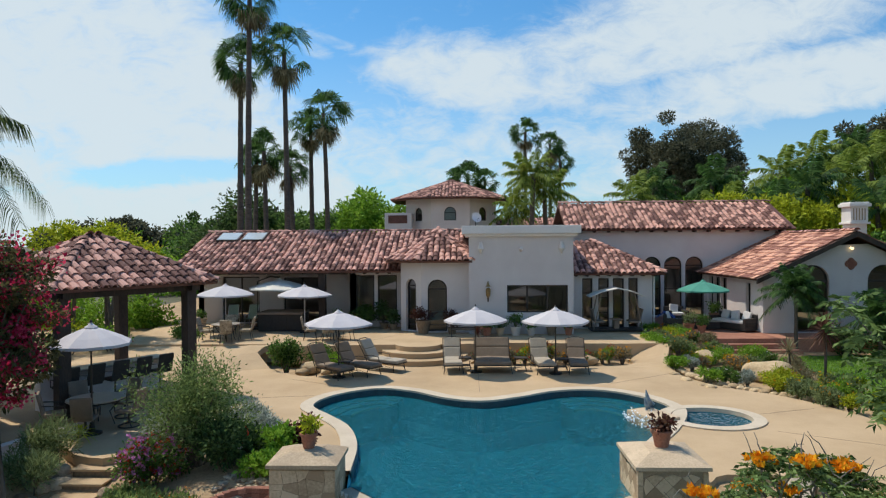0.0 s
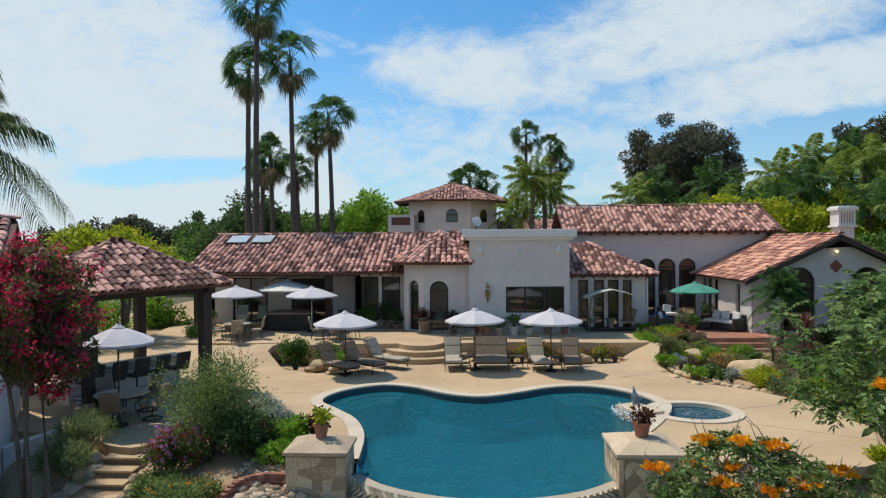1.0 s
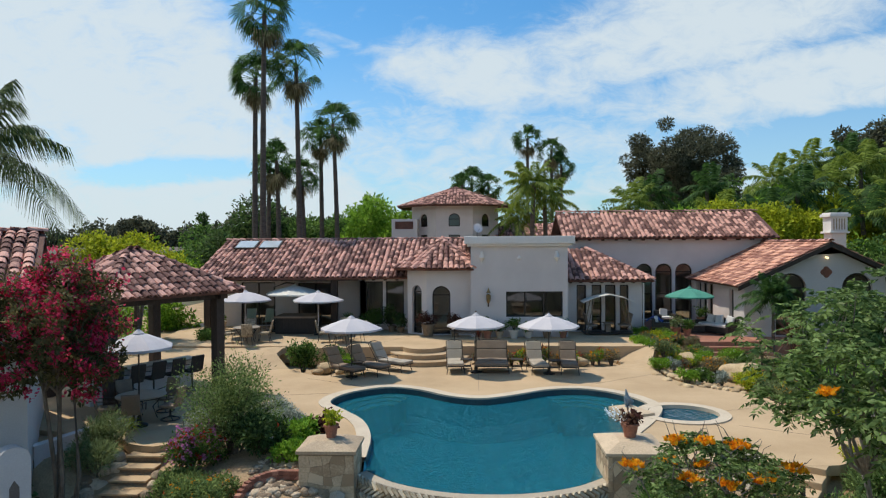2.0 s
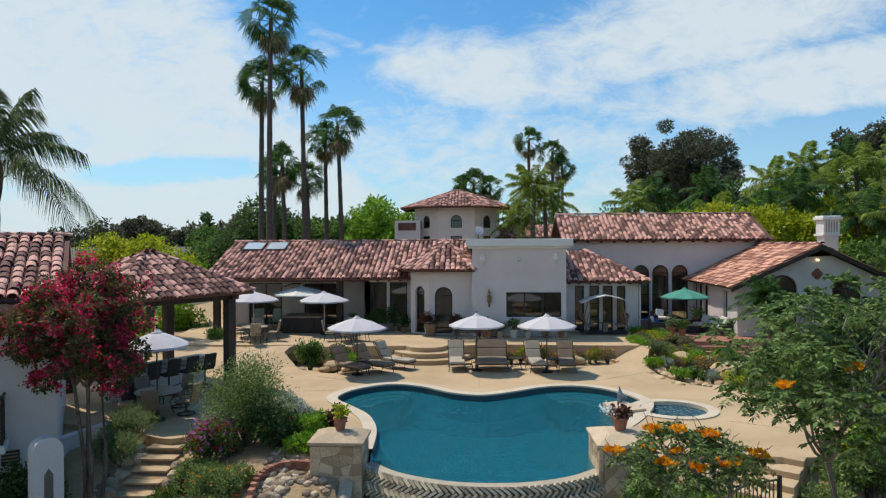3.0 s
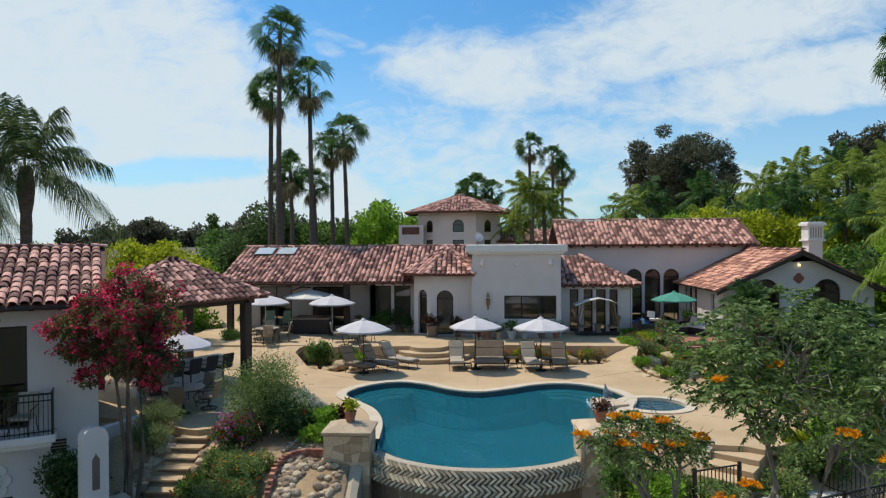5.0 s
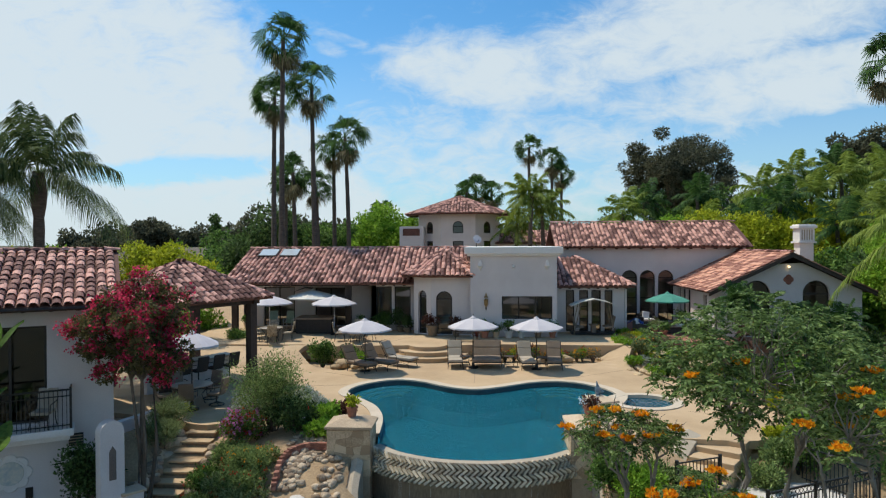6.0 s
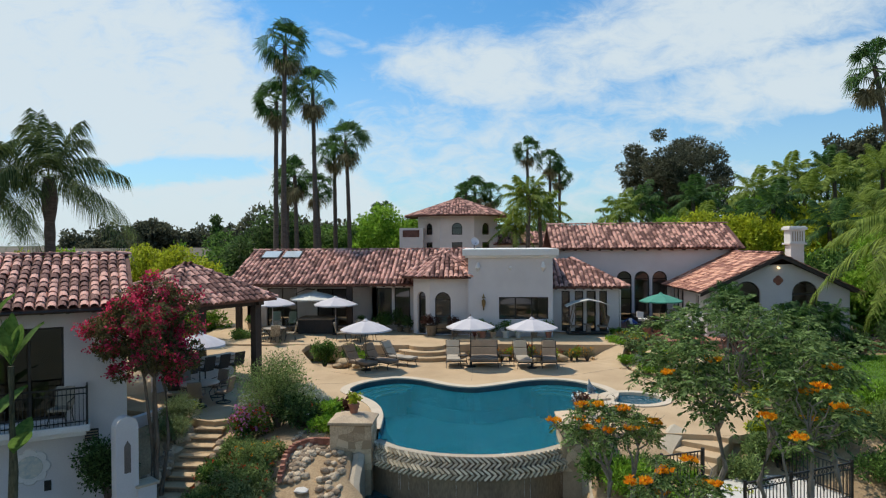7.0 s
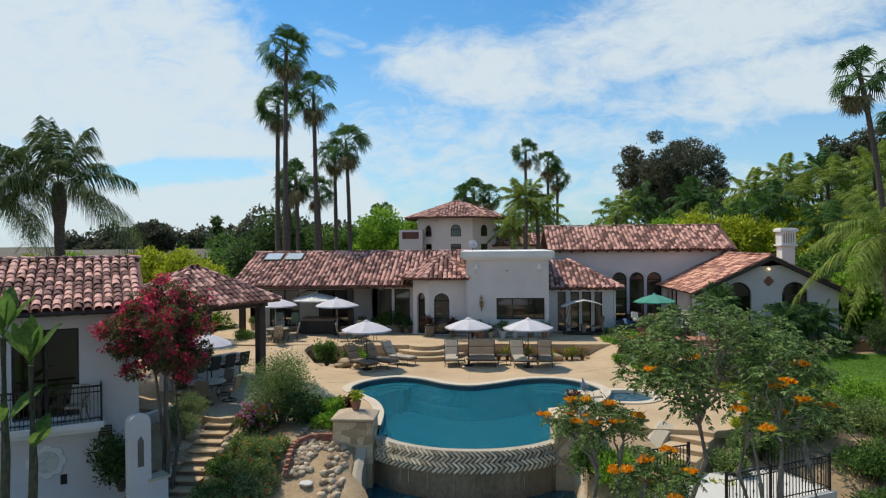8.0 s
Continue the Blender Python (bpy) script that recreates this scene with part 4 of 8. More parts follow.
for s, ex in ((1, 13.1), (-1, 21.9)):
    b = bmesh.new()
    q = [(ex, 2.50), (GX, 4.60), (GX, 4.38), (ex, 2.28)]
    fr = [b.verts.new((x, 30.02, z)) for x, z in q]
    bk = [b.verts.new((x, 30.12, z)) for x, z in q]
    b.faces.new(fr)
    b.faces.new(bk)
    for k in range(4):
        b.faces.new((fr[k], bk[k], bk[(k + 1) % 4], fr[(k + 1) % 4]))
    bmesh.ops.recalc_face_normals(b, faces=b.faces)
    part("bargeboard", b, TIMBER, villa, "dark timber bargeboard")
orn = bmesh.new()
for lobe, (dx, dz) in enumerate(((0.13, 0), (-0.13, 0), (0, 0.13), (0, -0.13), (0, 0))):
    bmesh.ops.create_cone(orn, cap_ends=True, segments=16, radius1=0.15, radius2=0.13, depth=0.06, matrix=Matrix.Translation((17.52 + dx, 30.57 - 0.006 * lobe, 3.15 + dz)) @ Matrix.Rotation(math.pi / 2, 4, "X"))
part("ornament", orn, BRICK, villa, "red clay quatrefoil ornament")
part("floodlight", tubes([(17.49, 30.57, 3.88), (17.49, 30.42, 3.84)], [0.04, 0.065], 10), LAMP_GLOW, villa, "small lit floodlight under the gable")

# tower behind
TWX, TWY, TWR = -1.25, 57.0, 4.0
tc_ = [(TWX + TWR * 1.02 * math.cos(a), TWY + TWR * 1.02 * math.sin(a)) for a in (radians(-112.5 - 45 + 45 * k) for k in range(8))]
for i in range(8):
    p, q = tc_[i], tc_[(i + 1) % 8]
    w = math.dist(p, q)
    ops = [(w / 2 - 0.48, w / 2 + 0.48, 4.2, 5.4, False, 1, ()), ] if i in (0, 1, 2) else []
    wall(villa, p, q, 5.7, ops)
    ops = [(w / 2 - 0.48, w / 2 + 0.48, 0.4, 1.5, True, 1, ())] if i in (0, 1, 2) else []
    wall(villa, p, q, 2.25, ops, z0=5.7)
te = [(TWX + TWR * 1.34 * math.cos(a), TWY + TWR * 1.34 * math.sin(a), 7.85) for a in (radians(-112.5 - 45 + 45 * k) for k in range(8))]
for i in range(8):
    roof(villa, [te[i], te[(i + 1) % 8], (TWX, TWY, 9.6)], 30 if i in (0, 1, 2) else 0)
    ridge(villa, te[i], (TWX, TWY, 9.63))
part("balcony_wall", boxed(-6.6, 53.6, 3.0, -4.4, 55.5, 6.75, bevel=0.03), STUCCO, villa)
part("inset_panel", boxed(-6.3, 53.57, 5.9, -4.75, 53.62, 6.55), TILE_PAN, villa, "faded red lattice panel")
roof(villa, [(1.6, 55.0, 5.2), (9.0, 55.0, 5.2), (9.0, 58.5, 6.4), (1.6, 58.5, 6.4)], 0)
wall(villa, (1.6, 55.5), (9.0, 55.5), 5.2)

# chimney
chimney = thing("chimney", "white stucco chimney with latticed square cap", "chimney", (21.35, 37.0, 0), kind="structure")
part("stack", boxed(-0.42, -0.42, 0, 0.42, 0.42, 5.1, bevel=0.02), STUCCO_TRIM, chimney)
for z0, z1, w in ((5.1, 5.22, 0.55), (5.22, 6.05, 0.46), (6.05, 6.22, 0.58), (6.22, 6.3, 0.5)):
    part("course", boxed(-w, -w, z0, w, w, z1, bevel=0.015), STUCCO_TRIM, chimney)
for i in range(5):
    part("lattice_bar", boxed(-0.34 + 0.15 * i, -0.475, 5.32, -0.28 + 0.15 * i, -0.455, 5.95), GROUT, chimney)

# red paved patio of the gabled wing
patio = thing("red_patio", "red paver patio with brick steps before the gabled wing", "patio", kind="structure")
part("slab", prism(bmesh.new(), [(10.3, 28.9), (13.6, 28.9), (13.6, 37.7), (9.4, 37.7), (9.4, 32.6)], -0.7, -0.006), RED_PAVER, patio)
part("slab", prism(bmesh.new(), [(13.6, 28.9), (23, 28.9), (23, 30.6), (13.6, 30.6)], -0.7, -0.006), RED_PAVER, patio)
for k in range(2):
    part("step", boxed(10.2, 28.9 - 0.36 * (k + 1), -0.8, 14.2, 28.9 - 0.36 * k, -0.2 * (k + 1), bevel=0.02), RED_PAVER, patio)

# gazebo
GZ = Vector((-11.73, 20.55, 0))
gaz = thing("gazebo", "open timber gazebo with hipped terracotta tile roof over a bar", "gazebo", (GZ.x, GZ.y, DECK), 58.0, kind="structure")
GE, GH = 2.65, 3.58
cs = [(-GE, -GE, GH), (GE, -GE, GH), (GE, GE, GH), (-GE, GE, GH)]
r0, r1 = (-0.22, 0, 5.05), (0.22, 0, 5.05)
roof(gaz, [cs[0], cs[1], r1, r0], 230)
roof(gaz, [cs[1], cs[2], r1], 120)
roof(gaz, [cs[2], cs[3], r0, r1], 40)
roof(gaz, [cs[3], cs[0], r0], 120)
for i, e in ((0, r0), (1, r1), (2, r1), (3, r0)):
    ridge(gaz, cs[i], e)
for sx in (-1, 1):
    for sy in (-1, 1):
        part("post", boxed(sx * 2.0 - 0.17, sy * 2.0 - 0.17, 0, sx * 2.0 + 0.17, sy * 2.0 + 0.17, 3.45, bevel=0.02), TIMBER, gaz, "dark square timber post")
for sy in (-2.0, 2.0):
    part("beam", boxed(-2.35, sy - 0.12, 3.30, 2.35, sy + 0.12, 3.52), TIMBER, gaz)
for sx in (-2.0, 2.0):
    part("beam", boxed(sx - 0.12, -2.35, 3.32, sx + 0.12, 2.35, 3.50), TIMBER, gaz)

# guest house
guest = thing("guest_house", "two-storey white stucco guest house with terracotta gabled roof", "house", (-9.9, 12.2, -3.2), 31, kind="structure")
wall(guest, (-9.0, 0.0), (0.0, 0.0), 6.75, [(9.0 - 3.42, 9.0 - 1.66, 3.5, 6.2, False, 2, ())])
wall(guest, (0.0, 0.3), (0.0, 6.6), 7.2)
wall(guest, (-9.0, 6.6), (-9.0, 0.3), 7.2)
wall(guest, (0.0, 6.9), (-9.0, 6.9), 6.7)
roof(guest, [(-9.5, -0.55, 6.78), (0.24, -0.55, 6.78), (0.24, 3.4, 8.2), (-9.5, 3.4, 8.2)], 300)
roof(guest, [(0.24, 7.35, 6.78), (-9.5, 7.35, 6.78), (-9.5, 3.4, 8.2), (0.24, 3.4, 8.2)], 0)
ridge(guest, (-9.5, 3.4, 8.23), (0.24, 3.4, 8.23))
rafters(guest, (-9.0, -0.5), (0.1, -0.5), 6.76, 1, 14)
part("gutter", tubes([(-9.5, -0.62, 6.70), (0.24, -0.62, 6.70)], 0.06, 6), TIMBER, guest)
# its balcony
part("balcony_slab", boxed(-4.0, -0.75, 3.22, -1.0, 0.0, 3.42, bevel=0.03), STUCCO_TRIM, guest, "white moulded balcony slab")
part("balcony_slab", boxed(-3.9, -0.62, 3.08, -1.1, 0.0, 3.22, bevel=0.03), STUCCO_TRIM, guest, "white moulded balcony slab")
rail = part("railing", boxed(-3.95, -0.70, 4.46, -1.05, -0.66, 4.51), IRON, guest, "black wrought-iron balcony railing")
part("rail_bar", boxed(-3.95, -0.695, 3.50, -1.05, -0.665, 3.53), IRON, rail)
part("rail_bar", boxed(-1.09, -0.66, 4.46, -1.05, 0.0, 4.51), IRON, rail)
part("rail_bar", boxed(-1.085, -0.66, 3.50, -1.055, 0.0, 3.53), IRON, rail)
part("rail_bar", boxed(-3.95, -0.695, 4.30, -1.05, -0.665, 4.33), IRON, rail)
for i in range(28):
    x = -3.92 + i * 0.106
    part("baluster", boxed(x - 0.009, -0.69, 3.42, x + 0.009, -0.672, 4.47), IRON, rail)
for i in range(6):
    part("baluster", boxed(-1.079, -0.6 + 0.1 * i, 3.42, -1.061, -0.582 + 0.1 * i, 4.47), IRON, rail)
part("corner_post", boxed(-1.1, -0.71, 3.42, -1.04, -0.65, 4.55), IRON, rail)
# its relief medallion and vents
med = bmesh.new()
for a in range(8):
    an = a * math.pi / 4
    bmesh.ops.create_cone(med, cap_ends=True, segments=14, radius1=0.20, radius2=0.17, depth=0.05, matrix=Matrix.Translation((-2.55 + 0.34 * math.cos(an), -0.02, 2.2 + 0.34 * math.sin(an))) @ Matrix.Rotation(math.pi / 2, 4, "X"))
bmesh.ops.create_cone(med, cap_ends=True, segments=24, radius1=0.42, radius2=0.38, depth=0.07, matrix=Matrix.Translation((-2.55, -0.02, 2.2)) @ Matrix.Rotation(math.pi / 2, 4, "X"))
medal = part("medallion", med, STUCCO_TRIM, guest, "scalloped relief medallion with a faded tile picture")
pic = bmesh.new()
bmesh.ops.create_cone(pic, cap_ends=True, segments=20, radius1=0.33, radius2=0.32, depth=0.02, matrix=Matrix.Translation((-2.55, -0.065, 2.2)) @ Matrix.Rotation(math.pi / 2, 4, "X"))
part("tile_picture", pic, material("painted_tile", (0.42, 0.47, 0.46), (0.72, 0.66, 0.55), 5.0, 0.4, 0.05, 12.0), medal)
vent = part("vent", boxed(-1.15, -0.03, 2.75, -0.78, 0.02, 3.1), IRON, guest, "dark latticed wall vent")
for i in range(4):
    part("slat", boxed(-1.13, -0.05, 2.78 + 0.08 * i, -0.80, -0.028, 2.81 + 0.08 * i), GROUT, vent)
part("vent", boxed(-2.2, -0.02, 1.45, -2.02, 0.02, 1.75), IRON, guest, "small dark wall vent")

# ---- plants ----
def leaf_part(name, pts, dirs, length, width, mat, parent, rg, label="", fold=0.25, kind=""):
    """Many small leaves, each a folded blade at its own place, pointing its own way."""
    pts, dirs = np.asarray(pts, float), np.asarray(dirs, float)
    n = len(pts)
    dirs /= np.linalg.norm(dirs, axis=1)[:, None] + 1e-9
    side = np.cross(dirs, rg.normal(size=(n, 3)))
    side /= np.linalg.norm(side, axis=1)[:, None] + 1e-9
    up = np.cross(side, dirs)
    s = rg.uniform(0.65, 1.3, (n, 1))
    L, W = length * s, width * s
    v = np.empty((n, 4, 3))
    v[:, 0] = pts
    v[:, 1] = pts + dirs * L * 0.5 + side * W * 0.5 + up * W * fold
    v[:, 2] = pts + dirs * L - up * L * 0.12
    v[:, 3] = pts + dirs * L * 0.5 - side * W * 0.5 + up * W * fold
    me = bpy.data.meshes.new(name)
    me.vertices.add(4 * n)
    me.vertices.foreach_set("co", v.ravel())
    me.loops.add(4 * n)
    me.loops.foreach_set("vertex_index", np.arange(4 * n))
    me.polygons.add(n)
    me.polygons.foreach_set("loop_start", np.arange(n) * 4)
    me.update(calc_edges=True)
    me.materials.append(mat)
    ob = new(name, me)
    ob.parent = parent
    if label or kind:
        tagged(ob, label, "", "", kind)
    return ob


def cloud(rg, clumps, n, shell=0.55):
    """Places in and on clumps (x, y, z, rx, rz), with the way out of each."""
    c = np.array(clumps, float)
    vol = c[:, 3] ** 2 * c[:, 4]
    pick = rg.choice(len(c), n, p=vol ** 0.75 / (vol ** 0.75).sum())
    d = rg.normal(size=(n, 3))
    d /= np.linalg.norm(d, axis=1)[:, None]
    r = (shell + (1 - shell) * rg.random((n, 1))) * (1 + 0.12 * rg.normal(size=(n, 1)))
    k = c[pick]
    p = k[:, :3] + d * r * np.stack([k[:, 3], k[:, 3], k[:, 4]], 1)
    return p, d + np.array([0, 0, -0.15]) + 0.7 * rg.normal(size=(n, 3))


def clumped(rg, center, rx, rz, k, size):
    """Clumps that fill a crown unevenly."""
    out = []
    for _ in range(k):
        d = rg.normal(size=3)
        d /= np.linalg.norm(d)
        r = rg.random() ** 0.45
        s = size * rg.uniform(0.6, 1.25)
        out.append((center[0] + d[0] * r * rx, center[1] + d[1] * r * rx, center[2] + d[2] * r * rz, s, s * 0.8))
    return out


seed_of = [100]


def rng():
    seed_of[0] += 1
    return np.random.default_rng(seed_of[0])


def tree(name, label, at, crown, rx, rz, k, size, leaves, leaf, mat, bark=None, trunk_r=0.2, stems=1, bloom=None, category="tree", group=""):
    """A tree: forking trunk and limbs under an uneven crown. crown: the height of its middle over the foot; leaf: (length, width)."""
    rg = rng()
    t = thing(name, label, category, at, group=group)
    cl = clumped(rg, (0, 0, crown), rx, rz, k, size)
    b = bmesh.new()
    for s in range(stems):
        a = 2 * math.pi * s / stems + 0.5
        sp = 0.0 if stems == 1 else 0.35
        fork = Vector((math.cos(a) * sp * rx * 0.5, math.sin(a) * sp * rx * 0.5, max(crown - rz * 0.75, crown * 0.35)))
        foot = Vector((math.cos(a) * 0.12 * (stems > 1), math.sin(a) * 0.12 * (stems > 1), -0.3))
        mid = (foot + fork) / 2 + Vector((rg.normal() * 0.06, rg.normal() * 0.06, 0)) * crown * 0.3
        tb = bmesh.new() if stems > 1 else b
        tube(tb, [foot, mid, fork], [trunk_r * 1.2, trunk_r, trunk_r * 0.75], 8)
        if tb is not b:
            part("trunk", tb, bark or BARK, t)
        for q in cl[s::stems][:9]:
            e = Vector(q[:3])
            m = fork.lerp(e, 0.5) + Vector((rg.normal() * 0.1, rg.normal() * 0.1, 0.12 * rz))
            lb = bmesh.new() if at[1] < 15 else b
            tube(lb, [fork - Vector((0, 0, trunk_r)), m, e], [trunk_r * 0.55, trunk_r * 0.35, trunk_r * 0.12], 6)
            if lb is not b:
                part("limb", lb, bark or BARK, t)
    if len(b.verts):
        part("trunk" if stems == 1 else "branchwork", b, bark or BARK, t, "", "" if stems == 1 else "stuff")
    p, d = cloud(rg, cl, leaves)
    leaf_part("crown", p, d, *leaf, mat, t, rg)
    if bloom:
        bm_mat, count, per, size_b, blade, low = bloom
        bp, bd = [], []
        pts, dd = cloud(rg, cl, count * 4, 0.95)
        order = np.argsort(-(pts[:, 2] + rg.normal(size=len(pts)) * rz * low))[:count]
        for i in order:
            bp.append(pts[i] + rg.normal(size=(per, 3)) * size_b * np.array([1, 1, 0.9]))
            bd.append(rg.normal(size=(per, 3)) + np.array([0, 0, 0.5]))
        leaf_part("blossom", np.concatenate(bp), np.concatenate(bd), *blade, bm_mat, t, rg)
    return t


def shrub(name, label, at, rx, h, leaves, leaf, mat, blooms=(), category="shrub", k=9, group="", upright=0.4):
    """A shrub: stems and a loose dome of leaves on them, with flowers. blooms: (material, count, size)."""
    rg = rng()
    x, y, z = at
    z = land(x, y) - 0.03 if y < 14.4 and -9.4 < x < 18 else z
    t = thing(name, label, category, (x, y, z), group=group)
    cl = [(float(np.clip(rg.normal(), -1.6, 1.6)) * rx * 0.36, float(np.clip(rg.normal(), -1.6, 1.6)) * rx * 0.36, h * (0.32 + 0.36 * rg.random()), rx * rg.uniform(0.35, 0.55), h * rg.uniform(0.22, 0.36)) for _ in range(k)]
    b = bmesh.new()
    for q in cl:
        tube(b, [(0.15 * q[0], 0.15 * q[1], -0.12), (0.5 * q[0], 0.5 * q[1], q[2] * 0.6), q[:3]], [0.025, 0.018, 0.008], 5)
    part("woody_base", b, BARK, t, "", "stuff")
    p, d = cloud(rg, cl, leaves, 0.35)
    keep = p[:, 2] > -0.05
    d[:, 2] += upright
    leaf_part("foliage", p[keep], d[keep], *leaf, mat, t, rg)
    for bm_mat, count, size in blooms:
        p, d = cloud(rg, cl, count, 0.95)
        p[:, 2] = np.abs(p[:, 2]) + 0.04
        bp = (p[:, None, :] + rg.normal(size=(count, 5, 3)) * size * 0.5).reshape(-1, 3)
        leaf_part("bloom", bp, rg.normal(size=(count * 5, 3)) + np.array([0, 0, 0.8]), size, size * 0.8, bm_mat, t, rg, "", 0.25, "stuff")
    return t


def strips(rows):
    """Ribbons, each a list of left and right edge points."""
    v, f = [], []
    for row in rows:
        o = len(v)
        for a, b in row:
            v += [a, b]
        for i in range(len(row) - 1):
            f.append((o + 2 * i, o + 2 * i + 1, o + 2 * i + 3, o + 2 * i + 2))
    return v, f


def palm_trunk(t, h, r0, r1, lean=(0, 0), mat=None, bulge=0.0):
    b = bmesh.new()
    pts, rad = [], []
    n = 18
    for i in range(n + 1):
        k = i / n
        pts.append((lean[0] * k * k, lean[1] * k * k, -0.3 + (h + 0.3) * k))
        rad.append((r0 + (r1 - r0) * k ** 0.6) * (1.06 if i % 2 else 0.97) + bulge * max(0, 1 - abs(k - 0.9) / 0.12))
    tube(b, pts, rad, 9)
    part("trunk", b, mat or PALM_BARK, t)


def fan_palm(at, h, crown=1.9, label="tall slender fan palm with shaggy crown", lean=(0, 0), group="", r=0.21):
    """A tall fan palm: trunk, round head of fans, skirt of dead fans."""
    rg = rng()
    t = thing("fan_palm", label, "palm tree", at, group=group)
    palm_trunk(t, h, r * 1.35, r * 0.72, lean)
    top = np.array([lean[0], lean[1], h])
    for name, count, e0, e1, mat in (("crown", 34, -46, 86, PALM_LEAF), ("dead_skirt", 12, -84, -48, LEAF_TAN)):
        rows = []
        for i in range(count):
            az, el = rg.uniform(0, 2 * math.pi), radians(e0 + (e1 - e0) * ((i + rg.random()) / count))
            d = np.array([math.cos(az) * math.cos(el), math.sin(az) * math.cos(el), math.sin(el)])
            side = np.array([-math.sin(az), math.cos(az), 0.0])
            nrm = np.cross(d, side)
            ro = rg.uniform(-1.0, 1.0)
            side, nrm = side * math.cos(ro) + nrm * math.sin(ro), nrm * math.cos(ro) - side * math.sin(ro)
            pet = crown * rg.uniform(0.42, 0.66) * (0.7 if name == "dead_skirt" else 1)
            base = top + np.array([0, 0, -0.1 if name == "crown" else -0.55])
            hub = base + d * pet
            rows.append([(base - side * 0.03, base + side * 0.03), (hub - side * 0.02, hub + side * 0.02)])
            L = crown * rg.uniform(0.38, 0.52)
            for q in range(15):
                a = radians(-84 + 12 * q)
                bd = d * math.cos(a) + side * math.sin(a)
                bs = side * math.cos(a) - d * math.sin(a)
                mid, tip = hub + bd * L * 0.62 + nrm * 0.05 * L, hub + bd * L * 1.0 + np.array([0, 0, -rg.uniform(0.15, 0.6) * L])
                w = L * 0.05
                rows.append([(hub, hub + bs * 0.005), (mid - bs * w, mid + bs * w), (tip, tip + bs * 0.01)])
        v, f = strips(rows)
        raw_part(name, [tuple(p) for p in v], f, mat, t, "" if name == "crown" else "brown hanging dead fans")
    return t


def feather_palm(at, h, frond=3.2, count=20, mat=None, label="feather palm with arching green fronds", r=0.2, e=(-30, 75), group="", leaflets=30, droop=0.75, bulge=0.0, name="feather_palm", wide=0.045, hang=0.30):
    """A palm with arching feathered fronds."""
    rg = rng()
    t = thing(name, label, "palm tree", at, group=group)
    palm_trunk(t, h, r * 1.2, r * 0.8, (rg.normal() * 0.2, rg.normal() * 0.2) if h > 5 else (0, 0), bulge=bulge)
    rows, near = [], at[1] < 40
    for i in range(count):
        if near and rows:
            v, f = strips(rows)
            raw_part("frond", [tuple(p) for p in v], f, mat or PALM_LEAF, t)
            rows = []
        az, el = 2.4 * i + rg.uniform(-0.25, 0.25), radians(e[0] + (e[1] - e[0]) * (i + rg.random()) / count)
        hd = np.array([math.cos(az), math.sin(az), 0.0])
        side = np.array([-math.sin(az), math.cos(az), 0.0])
        L = frond * rg.uniform(0.8, 1.1)
        pts = []
        for k in range(11):
            s = k / 10
            pts.append(np.array([0, 0, h - 0.1]) + hd * (math.cos(el) * L * s) + np.array([0, 0, math.sin(el) * L * s - droop * (1.12 - 0.62 * max(0.0, math.sin(el))) * L * 0.62 * s ** 2.2]))
        rows.append([(p - side * 0.03 * (1 - k / 11), p + side * 0.03 * (1 - k / 11)) for k, p in enumerate(pts)])
        for q in range(leaflets):
            s = 0.14 + 0.86 * q / leaflets
            k = min(int(s * 10), 9)
            p = pts[k] + (pts[k + 1] - pts[k]) * (s * 10 - k)
            fwd = pts[k + 1] - pts[k]
            fwd = fwd / np.linalg.norm(fwd)
            ll = L * 0.24 * (1.15 - 0.75 * abs(s - 0.45)) * rg.uniform(0.85, 1.1)
            for sd in (-1, 1):
                d = side * sd * 0.8 + fwd * 0.55 + np.array([0, 0, -0.35 + 0.2 * rg.normal()])
                d /= np.linalg.norm(d)
                m, tip = p + d * ll * 0.5, p + d * ll + np.array([0, 0, -hang * ll])
                rows.append([(p, p + fwd * 0.02), (m - fwd * wide * L / 3, m + fwd * wide * L / 3), (tip, tip + fwd * 0.005)])
    v, f = strips(rows)
    raw_part("frond" if near else "crown", [tuple(p) for p in v], f, mat or PALM_LEAF, t)
    return t


def blade_plant(name, label, at, count, length, width, mat, h=0.0, droop=0.3, category="plant", e=(5, 85)):
    """Sword leaves from one heart, on a stem of height h."""
    rg = rng()
    t = thing(name, label, category, at)
    if h > 0:
        part("stem", tubes([(0, 0, -0.1), (0.03, 0, h * 0.5), (0, 0, h)], [0.06, 0.05, 0.05], 7), PALM_BARK, t)
    rows = []
    for i in range(count):
        az, el = 2.4 * i, radians(e[0] + (e[1] - e[0]) * (i + rg.random()) / count)
        hd, side = np.array([math.cos(az), math.sin(az), 0]), np.array([-math.sin(az), math.cos(az), 0])
        L = length * rg.uniform(0.8, 1.1)
        row = []
        for k in range(5):
            s = k / 4
            p = np.array([0, 0, h]) + hd * math.cos(el) * L * s + np.array([0, 0, math.sin(el) * L * s - droop * L * s * s])
            w = width * (0.6 + 0.8 * s if s < 0.5 else 1.0 - 1.9 * (s - 0.5)) * 0.5
            row.append((p - side * max(w, 0.002), p + side * max(w, 0.002)))
        rows.append(row)
    v, f = strips(rows)
    raw_part("leaves", [tuple(p) for p in v], f, mat, t)
    return t


